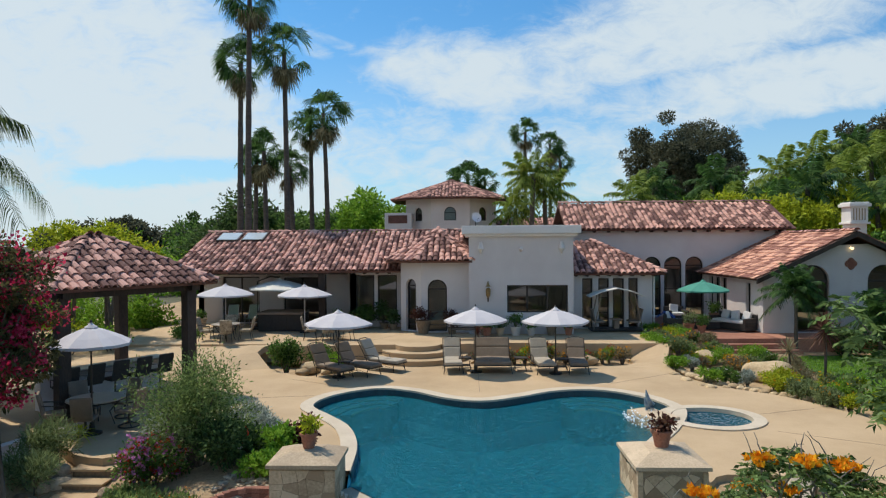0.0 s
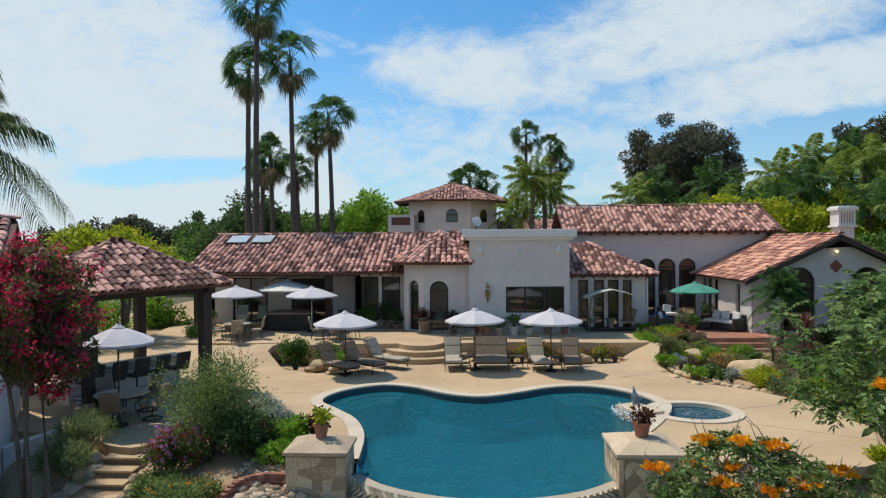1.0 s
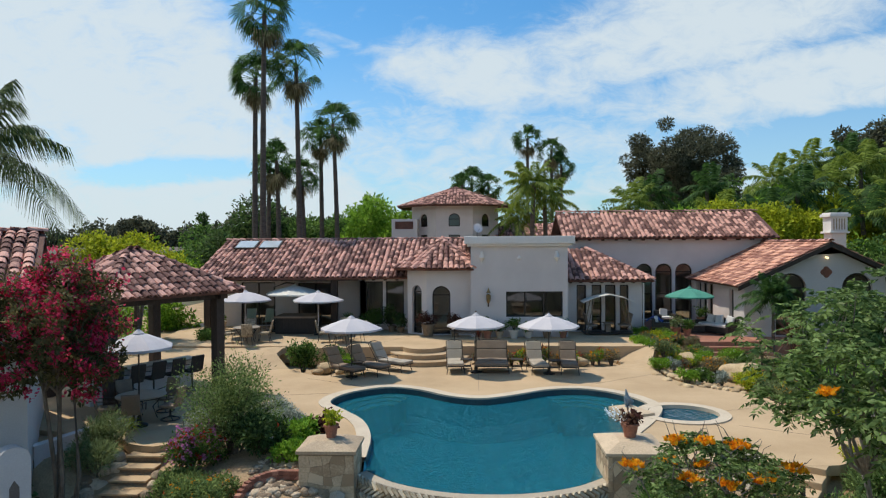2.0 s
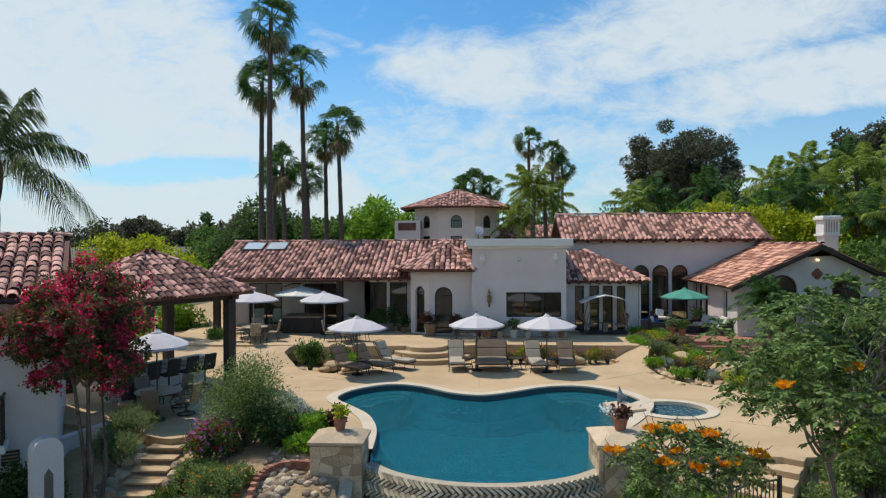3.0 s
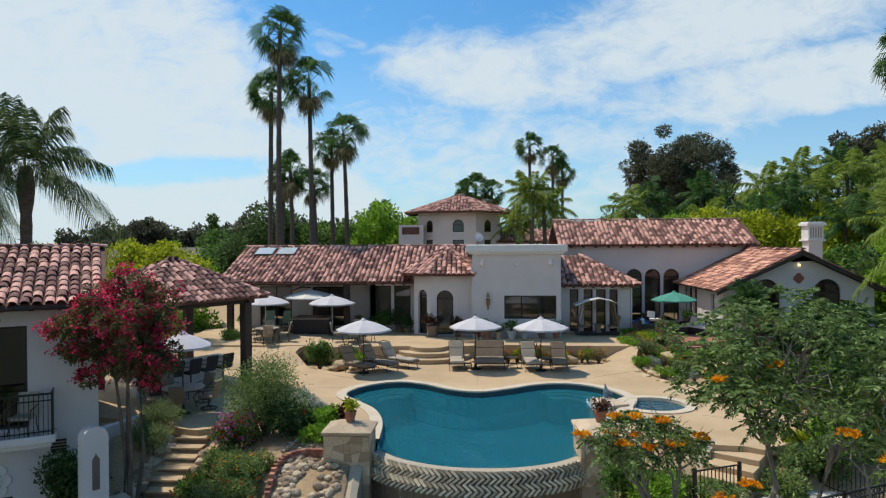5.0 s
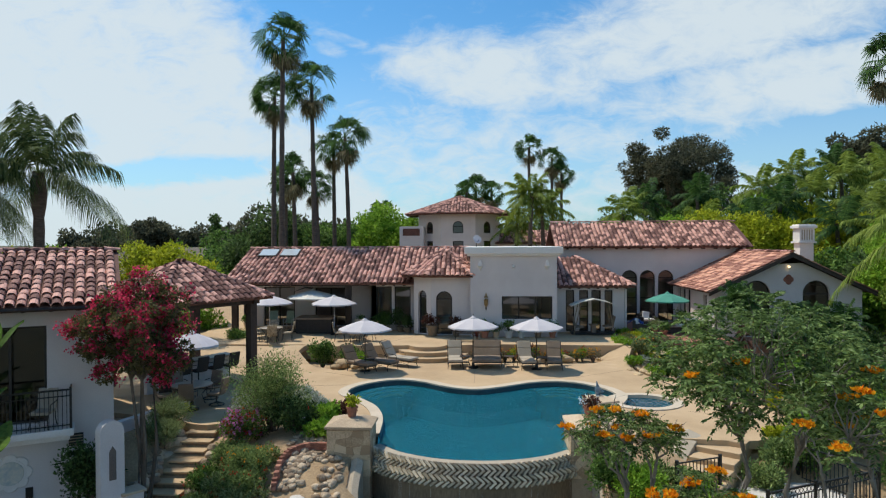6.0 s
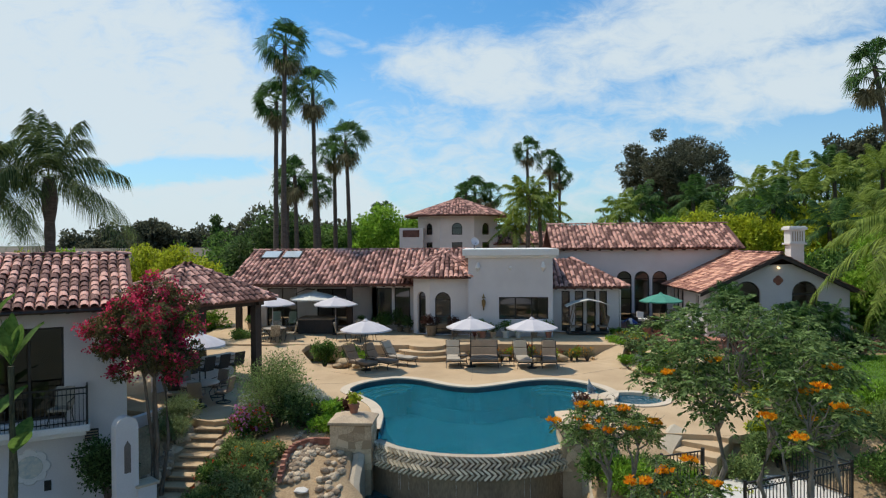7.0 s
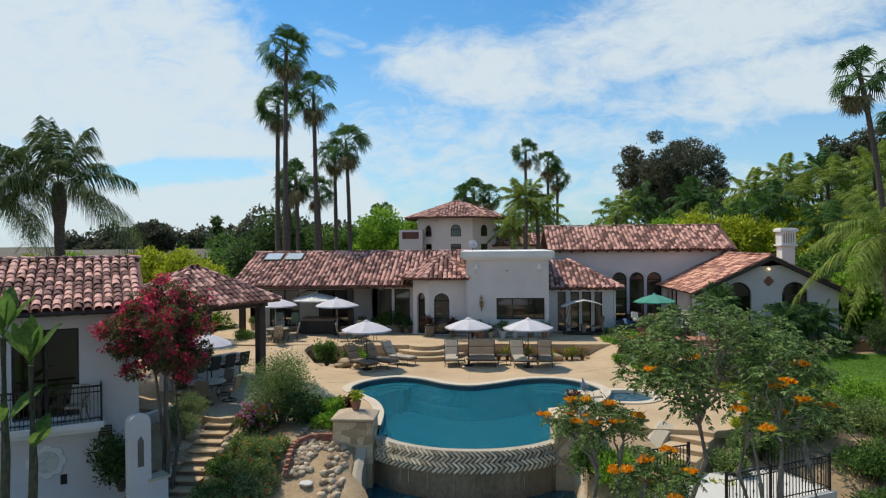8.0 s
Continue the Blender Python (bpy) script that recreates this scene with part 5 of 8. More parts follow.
def rock(at, size, mat=None, label="rounded tan boulder in the planting bed", name="boulder", flat=0.65, group=""):
    rg = rng()
    b = bmesh.new()
    bmesh.ops.create_icosphere(b, subdivisions=3, radius=size)
    off = rg.uniform(0, 50)
    for v in b.verts:
        k = 1 + 0.28 * noise.noise(v.co * (1.3 / size) + Vector((off, 0, 0))) + 0.08 * noise.noise(v.co * (4 / size) + Vector((off, 3, 0)))
        v.co = Vector((v.co.x * k * 1.2, v.co.y * k, v.co.z * k * flat))
    for f in b.faces:
        f.smooth = True
    o = part(name, b, mat or BOULDER, None)
    o.matrix_basis = pose(at[0], at[1], at[2] + size * flat * 0.45, 0, 0, float(rg.uniform(0, 360)))
    return tagged(o, label, "rock", group)


# tall fan palms behind the long wing
for x, y, top, c in ((-14.3, 43, 20.7, 2.25), (-15.7, 45.5, 16.9, 2.2), (-12.9, 47.5, 18.2, 2.4), (-11.2, 53.5, 14.9, 2.4), (-13.0, 55.5, 14.3, 2.1), (-15.2, 50, 11.4, 2.0), (-16.6, 51.5, 11.0, 1.9), (-13.9, 53, 10.6, 1.9)):
    fan_palm((x, y, 0), top, c, lean=(random.uniform(-0.6, 0.4), 0), group="fan palms behind the villa")
for x, y, top, c in ((6.8, 76, 17.0, 2.0), (9.6, 76, 15.6, 2.0), (11.0, 78, 14.0, 2.0), (0.2, 76, 12.0, 2.1), (2.2, 78, 11.6, 2.0), (-0.9, 74, 11.4, 1.8)):
    fan_palm((x, y, 0), top, c, "fan palm standing behind the villa roof", group="fan palms behind the villa")
feather_palm((4.9, 50, 0), 9.4, 2.7, 24, PALM_BRIGHT, "bright green feather palm behind the villa", 0.2, wide=0.05, leaflets=40)
feather_palm((6.3, 52, 0), 8.4, 2.6, 22, PALM_BRIGHT, "bright green feather palm behind the villa", 0.2, wide=0.05, leaflets=40)
feather_palm((4.0, 53, 0), 7.0, 2.3, 20, PALM_BRIGHT, "bright green feather palm behind the villa", 0.2, wide=0.05, leaflets=40)
fan_palm((20.45, 24.0, -0.7), 14.0, 1.55, "tall slim fan palm on the lawn", (-1.5, 0), r=0.15)
fan_palm((22.0, 24.4, -0.7), 12.2, 1.6, "tall slim fan palm on the lawn", (-0.5, 0), r=0.17)
feather_palm((-19.3, 22.6, -0.6), 9.2, 4.3, 19, PALM_OLIVE, "stout date palm with long drooping fronds and old boots", 0.27, (-12, 88), leaflets=74, droop=1.0, bulge=0.16, wide=0.017, hang=0.6)
feather_palm((-22.3, 21.5, -0.6), 8.9, 3.9, 20, PALM_OLIVE, "stout date palm with long drooping fronds", 0.30, (-25, 85), leaflets=64, droop=0.95, bulge=0.18, wide=0.018, hang=0.6)
feather_palm((14.15, 13.4, -1.4), 7.2, 2.6, 24, PALM_BRIGHT, "slender queen palm with hanging fronds beside the lawn", 0.16, (-55, 70), leaflets=60, droop=1.0, wide=0.022)
# palm grove on the rise beyond the gabled wing
rgx = np.random.default_rng(7)
for x, y, top in ((15, 60, 8.4), (18, 64, 9.4), (23, 62, 9.8), (28, 60, 10.4), (33, 64, 12.4), (38, 66, 13.4), (44, 66, 13.8), (50, 62, 13.6), (27, 53, 8.6), (31, 56, 9.6), (35, 58, 11.4), (39, 58, 12.0), (42, 56, 11.6), (46, 60, 12.6), (33, 50, 8.2), (37, 50, 9.2), (41, 48, 9.6), (29, 47, 6.6), (44, 52, 10.4), (24, 52, 6.8), (21, 54, 6.6), (48, 54, 11), (36, 44, 7.4), (31, 44, 6.4)):
    feather_palm((x, y, 0), top, 3.4, 17, PALM_BRIGHT if rgx.random() < 0.65 else PALM_LEAF, "queen palm with feathery green fronds in the grove", 0.2, group="palm grove", leaflets=38, wide=0.05)
tree("eucalyptus_tree", "large dark eucalyptus with an open grey-green crown", (26.6, 82, 0), 13.6, 7.4, 6.6, 130, 1.2, 52000, (0.38, 0.13), LEAF_EUC, BARK, 0.55, 2)
tree("eucalyptus_tree", "flat-topped far eucalyptus above the grove", (62, 104, 0), 19.5, 6.0, 2.6, 18, 2.0, 6000, (0.7, 0.3), LEAF_EUC, BARK, 0.5)
tree("broad_tree", "rounded bright green tree behind the long wing", (-8.2, 60, 0), 5.4, 4.4, 3.2, 30, 1.7, 16000, (0.42, 0.18), LEAF_BRIGHT)
tree("broad_tree", "rounded green tree behind the long wing", (-13.5, 62, 0), 5.0, 4.6, 2.8, 28, 1.8, 14000, (0.42, 0.18), LEAF_MID)
tree("broad_tree", "dark green spreading tree behind the long wing", (-19.5, 60, 0), 4.8, 5.6, 3.2, 34, 1.9, 18000, (0.42, 0.18), LEAF_DARK)
tree("broad_tree", "dark green spreading tree behind the long wing", (-26, 66, 0), 3.4, 5.0, 2.6, 28, 1.8, 13000, (0.42, 0.18), LEAF_MID)
for x, y, c, rx, mat in ((30, 66, 7.4, 4.6, LEAF_MID), (36, 64, 8.2, 4.8, LEAF_DARK), (43, 66, 9.0, 5.0, LEAF_MID), (24, 66, 6.4, 4.4, LEAF_MID), (48, 60, 8.4, 5.0, LEAF_BRIGHT), (13, 58, 4.4, 3.0, LEAF_YELLOW), (16.5, 50, 4.4, 2.0, LEAF_YELLOW), (20.5, 49, 4.6, 2.2, LEAF_YELLOW), (12.5, 52, 3.8, 2.0, LEAF_BRIGHT), (29, 52, 4.8, 2.4, LEAF_YELLOW), (28, 56, 5.6, 3.4, LEAF_BRIGHT), (34, 54, 6.0, 3.2, LEAF_OLIVE), (40, 54, 6.4, 3.4, LEAF_YELLOW), (18, 62, 3.6, 3.4, LEAF_MID), (23.5, 50, 4.6, 3.0, LEAF_YELLOW), (27.5, 50, 4.2, 2.8, LEAF_YELLOW), (19.5, 56, 4.4, 2.6, LEAF_BRIGHT), (34, 60, 5.4, 4.4, LEAF_MID), (42, 62, 6.6, 4.8, LEAF_MID), (31, 48, 4.4, 2.4, LEAF_YELLOW), (38, 46, 4.4, 3.0, LEAF_OLIVE), (27, 42, 3.0, 2.6, LEAF_MID), (33, 40, 3.0, 2.8, LEAF_MID), (14, 66, 3.4, 3.2, LEAF_DARK), (50, 52, 6.0, 5.0, LEAF_MID), (26.5, 36, 2.4, 2.4, LEAF_DARK), (24.5, 33.5, 1.8, 1.9, LEAF_BRIGHT)):
    tree("garden_tree", "dense leafy tree in the grove beyond the villa", (x, y, 0), c, rx, c * 0.62, 24, 1.35, 9500, (0.34, 0.17), mat, trunk_r=0.16, group="grove trees")
for x, y, c, mat in ((-16.2, 29.5, 4.1, LEAF_YELLOW), (-19.0, 31, 4.3, LEAF_YELLOW), (-22.0, 28, 3.8, LEAF_BRIGHT), (-25.0, 30, 4.0, LEAF_YELLOW), (-18.0, 36.0, 3.4, LEAF_BRIGHT)):
    tree("garden_tree", "yellow-green flowering cassia beyond the gazebo", (x, y, -0.4), c, 1.7, 1.4, 22, 0.66, 6000, (0.20, 0.09), mat, trunk_r=0.09, stems=3, group="cassias")
for x, y, rx, h, mat in ((-14.8, 27.0, 0.9, 1.3, LEAF_BRIGHT), (-16.2, 26.2, 1.0, 1.2, LEAF_OLIVE), (-12.6, 29.6, 0.8, 1.0, LEAF_MID), (-17.4, 28.2, 1.1, 1.5, LEAF_YELLOW)):
    shrub("garden_shrub", "loose green shrub beyond the gazebo", (x, y, -0.35), rx, h, 1500, (0.12, 0.05), mat, ((BLOOM_RED, 8, 0.07),))
for x in (-25.4, -23.2):
    fan_palm((x, 160, 0), 14.2, 2.2, "tiny far fan palm on the skyline", r=0.3, group="far twin palms")
tree("broad_tree", "large rounded dark tree on the far ridge", (-98, 190, 0), 8.0, 6.0, 4.6, 46, 1.8, 9000, (0.9, 0.45), LEAF_EUC, BARK, 0.5)
tree("cypress", "slender dark conifer on the far ridge", (-79, 190, 0), 8.5, 1.6, 6.0, 22, 1.3, 3500, (0.8, 0.35), LEAF_DARK, BARK, 0.3)
# far woods and field
def woods(label, rows, mat, leaf, n, seed):
    t = thing("far_woods", label, "woods", kind="stuff")
    rg = np.random.default_rng(seed)
    cl = []
    for x0, x1, y, h, k in rows:
        for _ in range(k):
            s = h * rg.uniform(0.25, 0.42)
            hh = h * rg.uniform(0.4, 1.0) * (1.35 if rg.random() < 0.08 else 1.0)
            x = rg.uniform(x0, x1)
            yy = y * rg.uniform(0.96, 1.05)
            for q in range(4):
                cl.append((x + rg.normal() * s * 0.5, yy, hh * (0.15 + 0.22 * q), s * (1 - 0.12 * q), s * 0.9))
    p, d = cloud(rg, cl, n, 0.7)
    p[:, 2] = np.abs(p[:, 2])
    leaf_part("foliage", p, d, *leaf, mat, t, rg, "", kind="stuff")
    return t


woods("dark wooded ridge on the horizon", ((-170, -60, 260, 12, 90), (-70, -44, 190, 13, 26), (-60, 10, 330, 16, 60)), LEAF_EUC, (1.5, 0.85), 150000, 51)
woods("dark green trees in the middle distance", ((10, 60, 150, 12, 26), (-14, 14, 140, 9, 16)), LEAF_DARK, (0.9, 0.45), 26000, 52)
woods("dense green undergrowth behind the villa", ((-30, -3, 58, 4.2, 26), (12, 50, 56, 5.6, 50), (24, 50, 44, 4.4, 34), (20, 46, 60, 8.0, 30)), LEAF_BRIGHT, (0.36, 0.16), 76000, 53)
woods("low green hedge beyond the gazebo", ((-34, -15.5, 34, 2.2, 26),), LEAF_BRIGHT, (0.22, 0.1), 16000, 54)
fb = bmesh.new()
rows_f = [[fb.verts.new((x, y, z)) for x in (-210, -150, -100, -60, -30)] for y, z in ((70, -1.2), (100, 0.6), (140, 2.2), (200, 3.6), (300, 4.4))]
for p, q in zip(rows_f, rows_f[1:]):
    for i in range(4):
        fb.faces.new((p[i], p[i + 1], q[i + 1], q[i]))
field = tagged(part("backdrop", fb, FAR_SOIL, None), "bare brown hillside field", "field", "", "structure")

# crape myrtle before the guest house
cm = tree("crape_myrtle", "crape myrtle in full magenta bloom with slender stems", (-8.6, 11.35, -1.9), 4.7, 1.58, 1.62, 96, 0.28, 15000, (0.11, 0.05), LEAF_MYRTLE, BARK, 0.05, 4, (BLOOM_PINK, 190, 50, 0.095, (0.08, 0.065), 1.6))
shrub("rounded_shrub", "dark clipped shrub against the guest house wall", (-9.95, 11.2, -1.85), 0.85, 1.7, 5200, (0.10, 0.06), LEAF_DARK, k=12)
# shrubs between the garden stairs and the pool
shrub("large_shrub", "large airy olive-green shrub beside the pool deck", (-5.95, 14.5, -0.75), 1.45, 2.7, 13000, (0.085, 0.030), LEAF_FRESH, k=30)
shrub("large_shrub", "dark green mound of foliage beside the pool deck", (-5.1, 14.15, -0.75), 0.95, 1.1, 6000, (0.11, 0.05), LEAF_DARK, ((BLOOM_RED, 10, 0.06), (BLOOM_WHITE, 8, 0.05)), k=16)
for x, y, rx, h in ((-7.05, 15.3, 0.8, 0.85), (-4.9, 15.9, 0.75, 0.95), (-5.6, 16.7, 0.65, 0.9)):
    shrub("silver_shrub", "silvery grey-leaved shrub at the deck's edge", (x, y, -0.7), rx, h, 3600, (0.11, 0.030), LEAF_GREY, group="silver shrubs")
shrub("bright_shrub", "lime-green leafy shrub beside the pool deck", (-4.2, 14.7, -0.75), 0.55, 0.9, 1500, (0.12, 0.07), LEAF_BRIGHT)
shrub("bright_shrub", "lime-green leafy shrub beside the pillar", (-4.15, 13.75, -0.85), 0.5, 0.6, 1200, (0.12, 0.07), LEAF_BRIGHT)
shrub("reddish_shrub", "bronze-leaved low shrub beside the pool deck", (-3.8, 15.1, -0.7), 0.42, 0.95, 900, (0.10, 0.06), LEAF_RED)
shrub("flowering_shrub", "shrub with lilac-pink flower heads beside the stairs", (-6.75, 13.75, -1.2), 0.75, 1.25, 3600, (0.09, 0.035), LEAF_MID, ((BLOOM_LILAC, 130, 0.08), (BLOOM_RED, 90, 0.065)), k=14)
for x, y, z, rx, h, b in ((-5.95, 11.75, -1.75, 0.7, 0.8, BLOOM_RED), (-5.7, 11.2, -2.1, 0.8, 0.9, BLOOM_RED), (-6.4, 10.7, -2.5, 0.7, 0.9, BLOOM_RED), (-5.6, 11.9, -1.7, 0.7, 0.8, BLOOM_ORANGE), (-6.6, 9.6, -2.9, 0.8, 1.0, BLOOM_RED), (-6.0, 10.0, -2.8, 0.8, 1.0, BLOOM_RED)):
    shrub("flowering_shrub", "green shrub dotted with small red flowers beside the stairs", (x, y, z), rx, h, 4200, (0.085, 0.035), LEAF_FRESH, ((b, 26, 0.055),), k=14, group="shrubs along the stairs")
for x, y, rx, h, mt in ((-6.7, 12.9, 0.6, 0.8, LEAF_FRESH), (-7.05, 12.1, 0.55, 0.8, LEAF_MID), (-6.2, 12.4, 0.6, 0.8, LEAF_FRESH), (-7.0, 11.2, 0.7, 0.9, LEAF_FRESH), (-6.2, 11.4, 0.8, 1.0, LEAF_OLIVE), (-7.0, 10.3, 0.9, 1.1, LEAF_FRESH), (-5.6, 10.5, 0.7, 0.9, LEAF_OLIVE), (-6.6, 9.2, 0.9, 1.1, LEAF_FRESH)):
    shrub("spreading_shrub", "lush green spreading shrub banked beside the stairs", (x, y, 0), rx, h, 4200, (0.10, 0.036), mt, ((BLOOM_RED, 12, 0.05),), k=14, group="shrubs along the stairs")
for x, y, z in ((-9.1, 13.6, -0.85), (-9.2, 14.5, -0.75)):
    shrub("grassy_shrub", "feathery grey-green shrub beside the stairs", (x, y, z), 0.7, 1.05, 4200, (0.14, 0.017), LEAF_OLIVE, k=12, upright=0.9, group="feathery shrubs")
blade_plant("potted_grass", "yellow-green strappy plant beside the patio", (-9.3, 15.6, -0.4), 40, 0.6, 0.035, LEAF_YELLOW, 0.0, 0.6)
# bed on the deck's left
shrub("bed_shrub", "leafy green shrub in the terrace bed", (-6.9, 25.2, -0.65), 0.7, 1.35, 2200, (0.12, 0.06), LEAF_MID, k=12)
shrub("bed_shrub", "lime-green clump in the terrace bed", (-5.0, 25.0, -0.65), 0.45, 0.7, 900, (0.12, 0.05), LEAF_BRIGHT)
shrub("bed_shrub", "green shrub in the terrace bed", (-5.7, 26.1, -0.65), 0.6, 1.0, 1500, (0.11, 0.05), LEAF_MID)
for x, y, s in ((-5.9, 25.0, 0.38), (-6.1, 24.4, 0.22), (-5.2, 24.5, 0.18), (-4.6, 25.6, 0.2)):
    rock((x, y, -0.66), s)
# long bed behind the loungers
rgb = np.random.default_rng(12)
for i in range(16):
    x = 0.5 + 0.385 * i + rgb.uniform(-0.1, 0.1)
    shrub("bed_flowers", "low bed plants with red and orange flowers behind the loungers", (x, 26.65 + rgb.uniform(-0.35, 0.35), -0.62), 0.38, rgb.uniform(0.42, 0.75), 700, (0.085, 0.035), (LEAF_TAN, LEAF_OLIVE, LEAF_BRIGHT)[i % 3], (((BLOOM_RED, BLOOM_ORANGE)[i % 2], 34, 0.05),), "flowers", group="flowers behind the loungers")
for x, y, s in ((3.0, 26.3, 0.25), (4.9, 26.4, 0.33), (1.7, 26.1, 0.2), (3.5, 26.1, 0.22)):
    rock((x, y, -0.62), s)
blade_plant("cordyline", "dark red spiky cordyline in the bed", (3.3, 26.9, -0.5), 30, 0.75, 0.06, LEAF_RED, 0.25, 0.25)
blade_plant("cordyline", "dark red spiky cordyline in the bed", (0.55, 28.6, 0.0), 26, 0.7, 0.06, LEAF_RED, 0.25, 0.25)
# bed between path and lawn
rgb = np.random.default_rng(13)
mats = (LEAF_BRIGHT, LEAF_OLIVE, LEAF_OLIVE, LEAF_YELLOW, LEAF_MID, LEAF_BRIGHT, LEAF_TAN)
def bed(mat, places, flowers=(), high=1.0):
    for x, y, r in places:
        shrub("bed_plant", "low mixed planting beside the curving path", (x, y, -0.64 if y < 27 else -0.3), r, high * (0.25 + 0.75 * r), int(2600 * r + 350), (0.085, 0.034), mat, flowers, "plant", group="plants beside the path")


bed(LEAF_YELLOW, ((7.9, 29.5, 0.24), (10.3, 22.1, 0.61), (10.1, 21.2, 0.46), (11.0, 19.1, 0.35), (11.9, 19.1, 0.36), (11.0, 17.2, 0.33)), ((BLOOM_ORANGE, 8, 0.04),))
bed(LEAF_BRIGHT, ((8.1, 28.6, 0.52), (8.3, 27.8, 0.41), (10.2, 26.3, 0.6), (11.6, 26.9, 0.62), (8.0, 25.0, 0.47), (8.3, 22.7, 0.41)), ((BLOOM_WHITE, 6, 0.04),))
bed(LEAF_TAN, ((9.1, 29.2, 0.43), (9.2, 28.3, 0.42), (10.0, 24.5, 0.52)), ((BLOOM_ORANGE, 60, 0.05),))
bed(LEAF_MID, ((10.1, 29.5, 0.44), (11.6, 25.8, 0.45), (8.9, 23.0, 0.48), (11.1, 17.7, 0.3), (9.2, 22.6, 0.26)), ((BLOOM_WHITE, 8, 0.045),))
bed(LEAF_TAN, ((10.6, 28.9, 0.54), (11.3, 22.4, 0.53), (12.2, 24.7, 0.44), (11.3, 23.2, 0.41), (9.0, 25.3, 0.29)), ((BLOOM_RED, 12, 0.035),))
bed(LEAF_OLIVE, ((8.7, 27.1, 0.6), (10.7, 24.9, 0.48), (10.4, 20.5, 0.53), (10.5, 19.8, 0.48), (10.6, 19.3, 0.39), (11.9, 21.1, 0.47), (11.7, 21.6, 0.39)), ((BLOOM_ORANGE, 10, 0.035),))
bed(LEAF_RED, ((8.5, 27.8, 0.26),), ((BLOOM_RED, 8, 0.04),))
bed(LEAF_GREY, ((8.6, 25.2, 0.36), (9.5, 22.4, 0.35)), ())
for i in range(34):
    k = i / 33
    x, y = 9.6 + 2.0 * k + rgb.uniform(-0.9, 1.0), 29.0 - 7.4 * k + rgb.uniform(-0.5, 0.5)
    shrub("bed_plant", "small low plant between the boulders beside the path", (x, y, -0.66 if y < 27 else -0.32), rgb.uniform(0.22, 0.36), rgb.uniform(0.22, 0.42), 520, (0.075, 0.03), mats[int(rgb.integers(0, 7))], ((BLOOM_ORANGE, 9, 0.04),) if i % 3 == 0 else (), "plant", group="plants beside the path")
for x, y, s in ((9.8, 28.6, 0.42), (9.8, 27.1, 0.58), (10.8, 23.6, 0.8), (7.6, 24.1, 0.19), (7.7, 23.1, 0.21), (7.9, 22.2, 0.15), (8.1, 21.9, 0.2), (8.6, 21.9, 0.16), (8.9, 22.1, 0.1), (9.2, 22.3, 0.1), (11.5, 25.8, 0.14)):
    rock((x, y, -0.66), s * 0.85, group="boulders beside the path")
for i in range(26):
    k = i / 25
    x, y = smooth_loop([(8.35, 26.4), (7.95, 24.6), (8.25, 22.9), (9.05, 21.5), (10.3, 20.2)], 7, False)[min(int(k * 28), 28)]
    rock((x + 0.12, y + 0.15, -0.66), float(rgb.uniform(0.10, 0.19)), label="small rounded edging stone along the path", name="edging_stone", group="edging stones")
for i in range(30):
    k = i / 29
    x, y = 11.2 + 4.2 * k + rgb.uniform(-0.6, 0.6), 20.6 - 3.0 * k + rgb.uniform(-0.9, 0.9)
    shrub("bed_plant", "low yellow-flowered planting beside the lawn", (x, y, -0.68), rgb.uniform(0.4, 0.6), rgb.uniform(0.4, 0.8), 900, (0.09, 0.035), mats[int(rgb.integers(0, 6))], ((BLOOM_ORANGE, 6, 0.05),) if i % 2 else (), "plant", group="plants beside the path")
for i in range(24):
    x, y = 9.0 + rgb.uniform(-0.25, 1.0), 32.0 - 0.22 * i + rgb.uniform(-0.2, 0.2)
    shrub("bed_plant", "leafy bed plant at the corner of the red patio", (x, y, land(x, y) - 0.02), rgb.uniform(0.34, 0.46), rgb.uniform(0.4, 0.62), 900, (0.09, 0.036), (LEAF_BRIGHT, LEAF_TAN, LEAF_YELLOW, LEAF_BRIGHT, LEAF_OLIVE)[i % 5], ((BLOOM_ORANGE, 30, 0.05),) if i % 5 == 1 else (), "plant", group="plants beside the path")
for x, y in ((11.0, 22.4), (10.6, 21.6), (11.9, 21.9)):
    shrub("daisy_clump", "yellow daisy clump at the bed's edge", (x, y, -0.66), 0.5, 0.6, 1300, (0.07, 0.03), LEAF_YELLOW, ((BLOOM_ORANGE, 10, 0.04),), "plant")
for i in range(9):
    x, y = 9.6 + 0.3 * i + rgb.uniform(-0.2, 0.2), 12.9 + 0.35 * i + rgb.uniform(-0.3, 0.3)
    shrub("thicket_shrub", "dense green shrub below the pool deck", (x + 0.4, y, land(x, y)), 0.7, 1.0, 2000, (0.12, 0.045), (LEAF_MID, LEAF_OLIVE, LEAF_BRIGHT)[i % 3], group="shrubs below the deck")
blade_plant("dracaena", "dark purple spiky dracaena on a slim stem", (11.6, 21.6, -0.66), 90, 0.82, 0.055, LEAF_RED, 1.95, 0.15, e=(-50, 85))
blade_plant("dracaena", "green-bronze spiky dracaena on a slim stem", (11.6, 24.0, -0.66), 60, 0.75, 0.05, LEAF_TAN, 0.9, 0.2, e=(-40, 85))
feather_palm((14.1, 28.6, -0.5), 2.7, 1.5, 30, PALM_LEAF, "pygmy date palm before the gabled wing", 0.075, (-25, 80), leaflets=34, name="pygmy_palm", wide=0.05)
feather_palm((17.0, 27.6, -0.6), 1.8, 1.6, 28, PALM_LEAF, "pygmy date palm before the gabled wing", 0.075, (-40, 80), leaflets=34, name="pygmy_palm", wide=0.05)
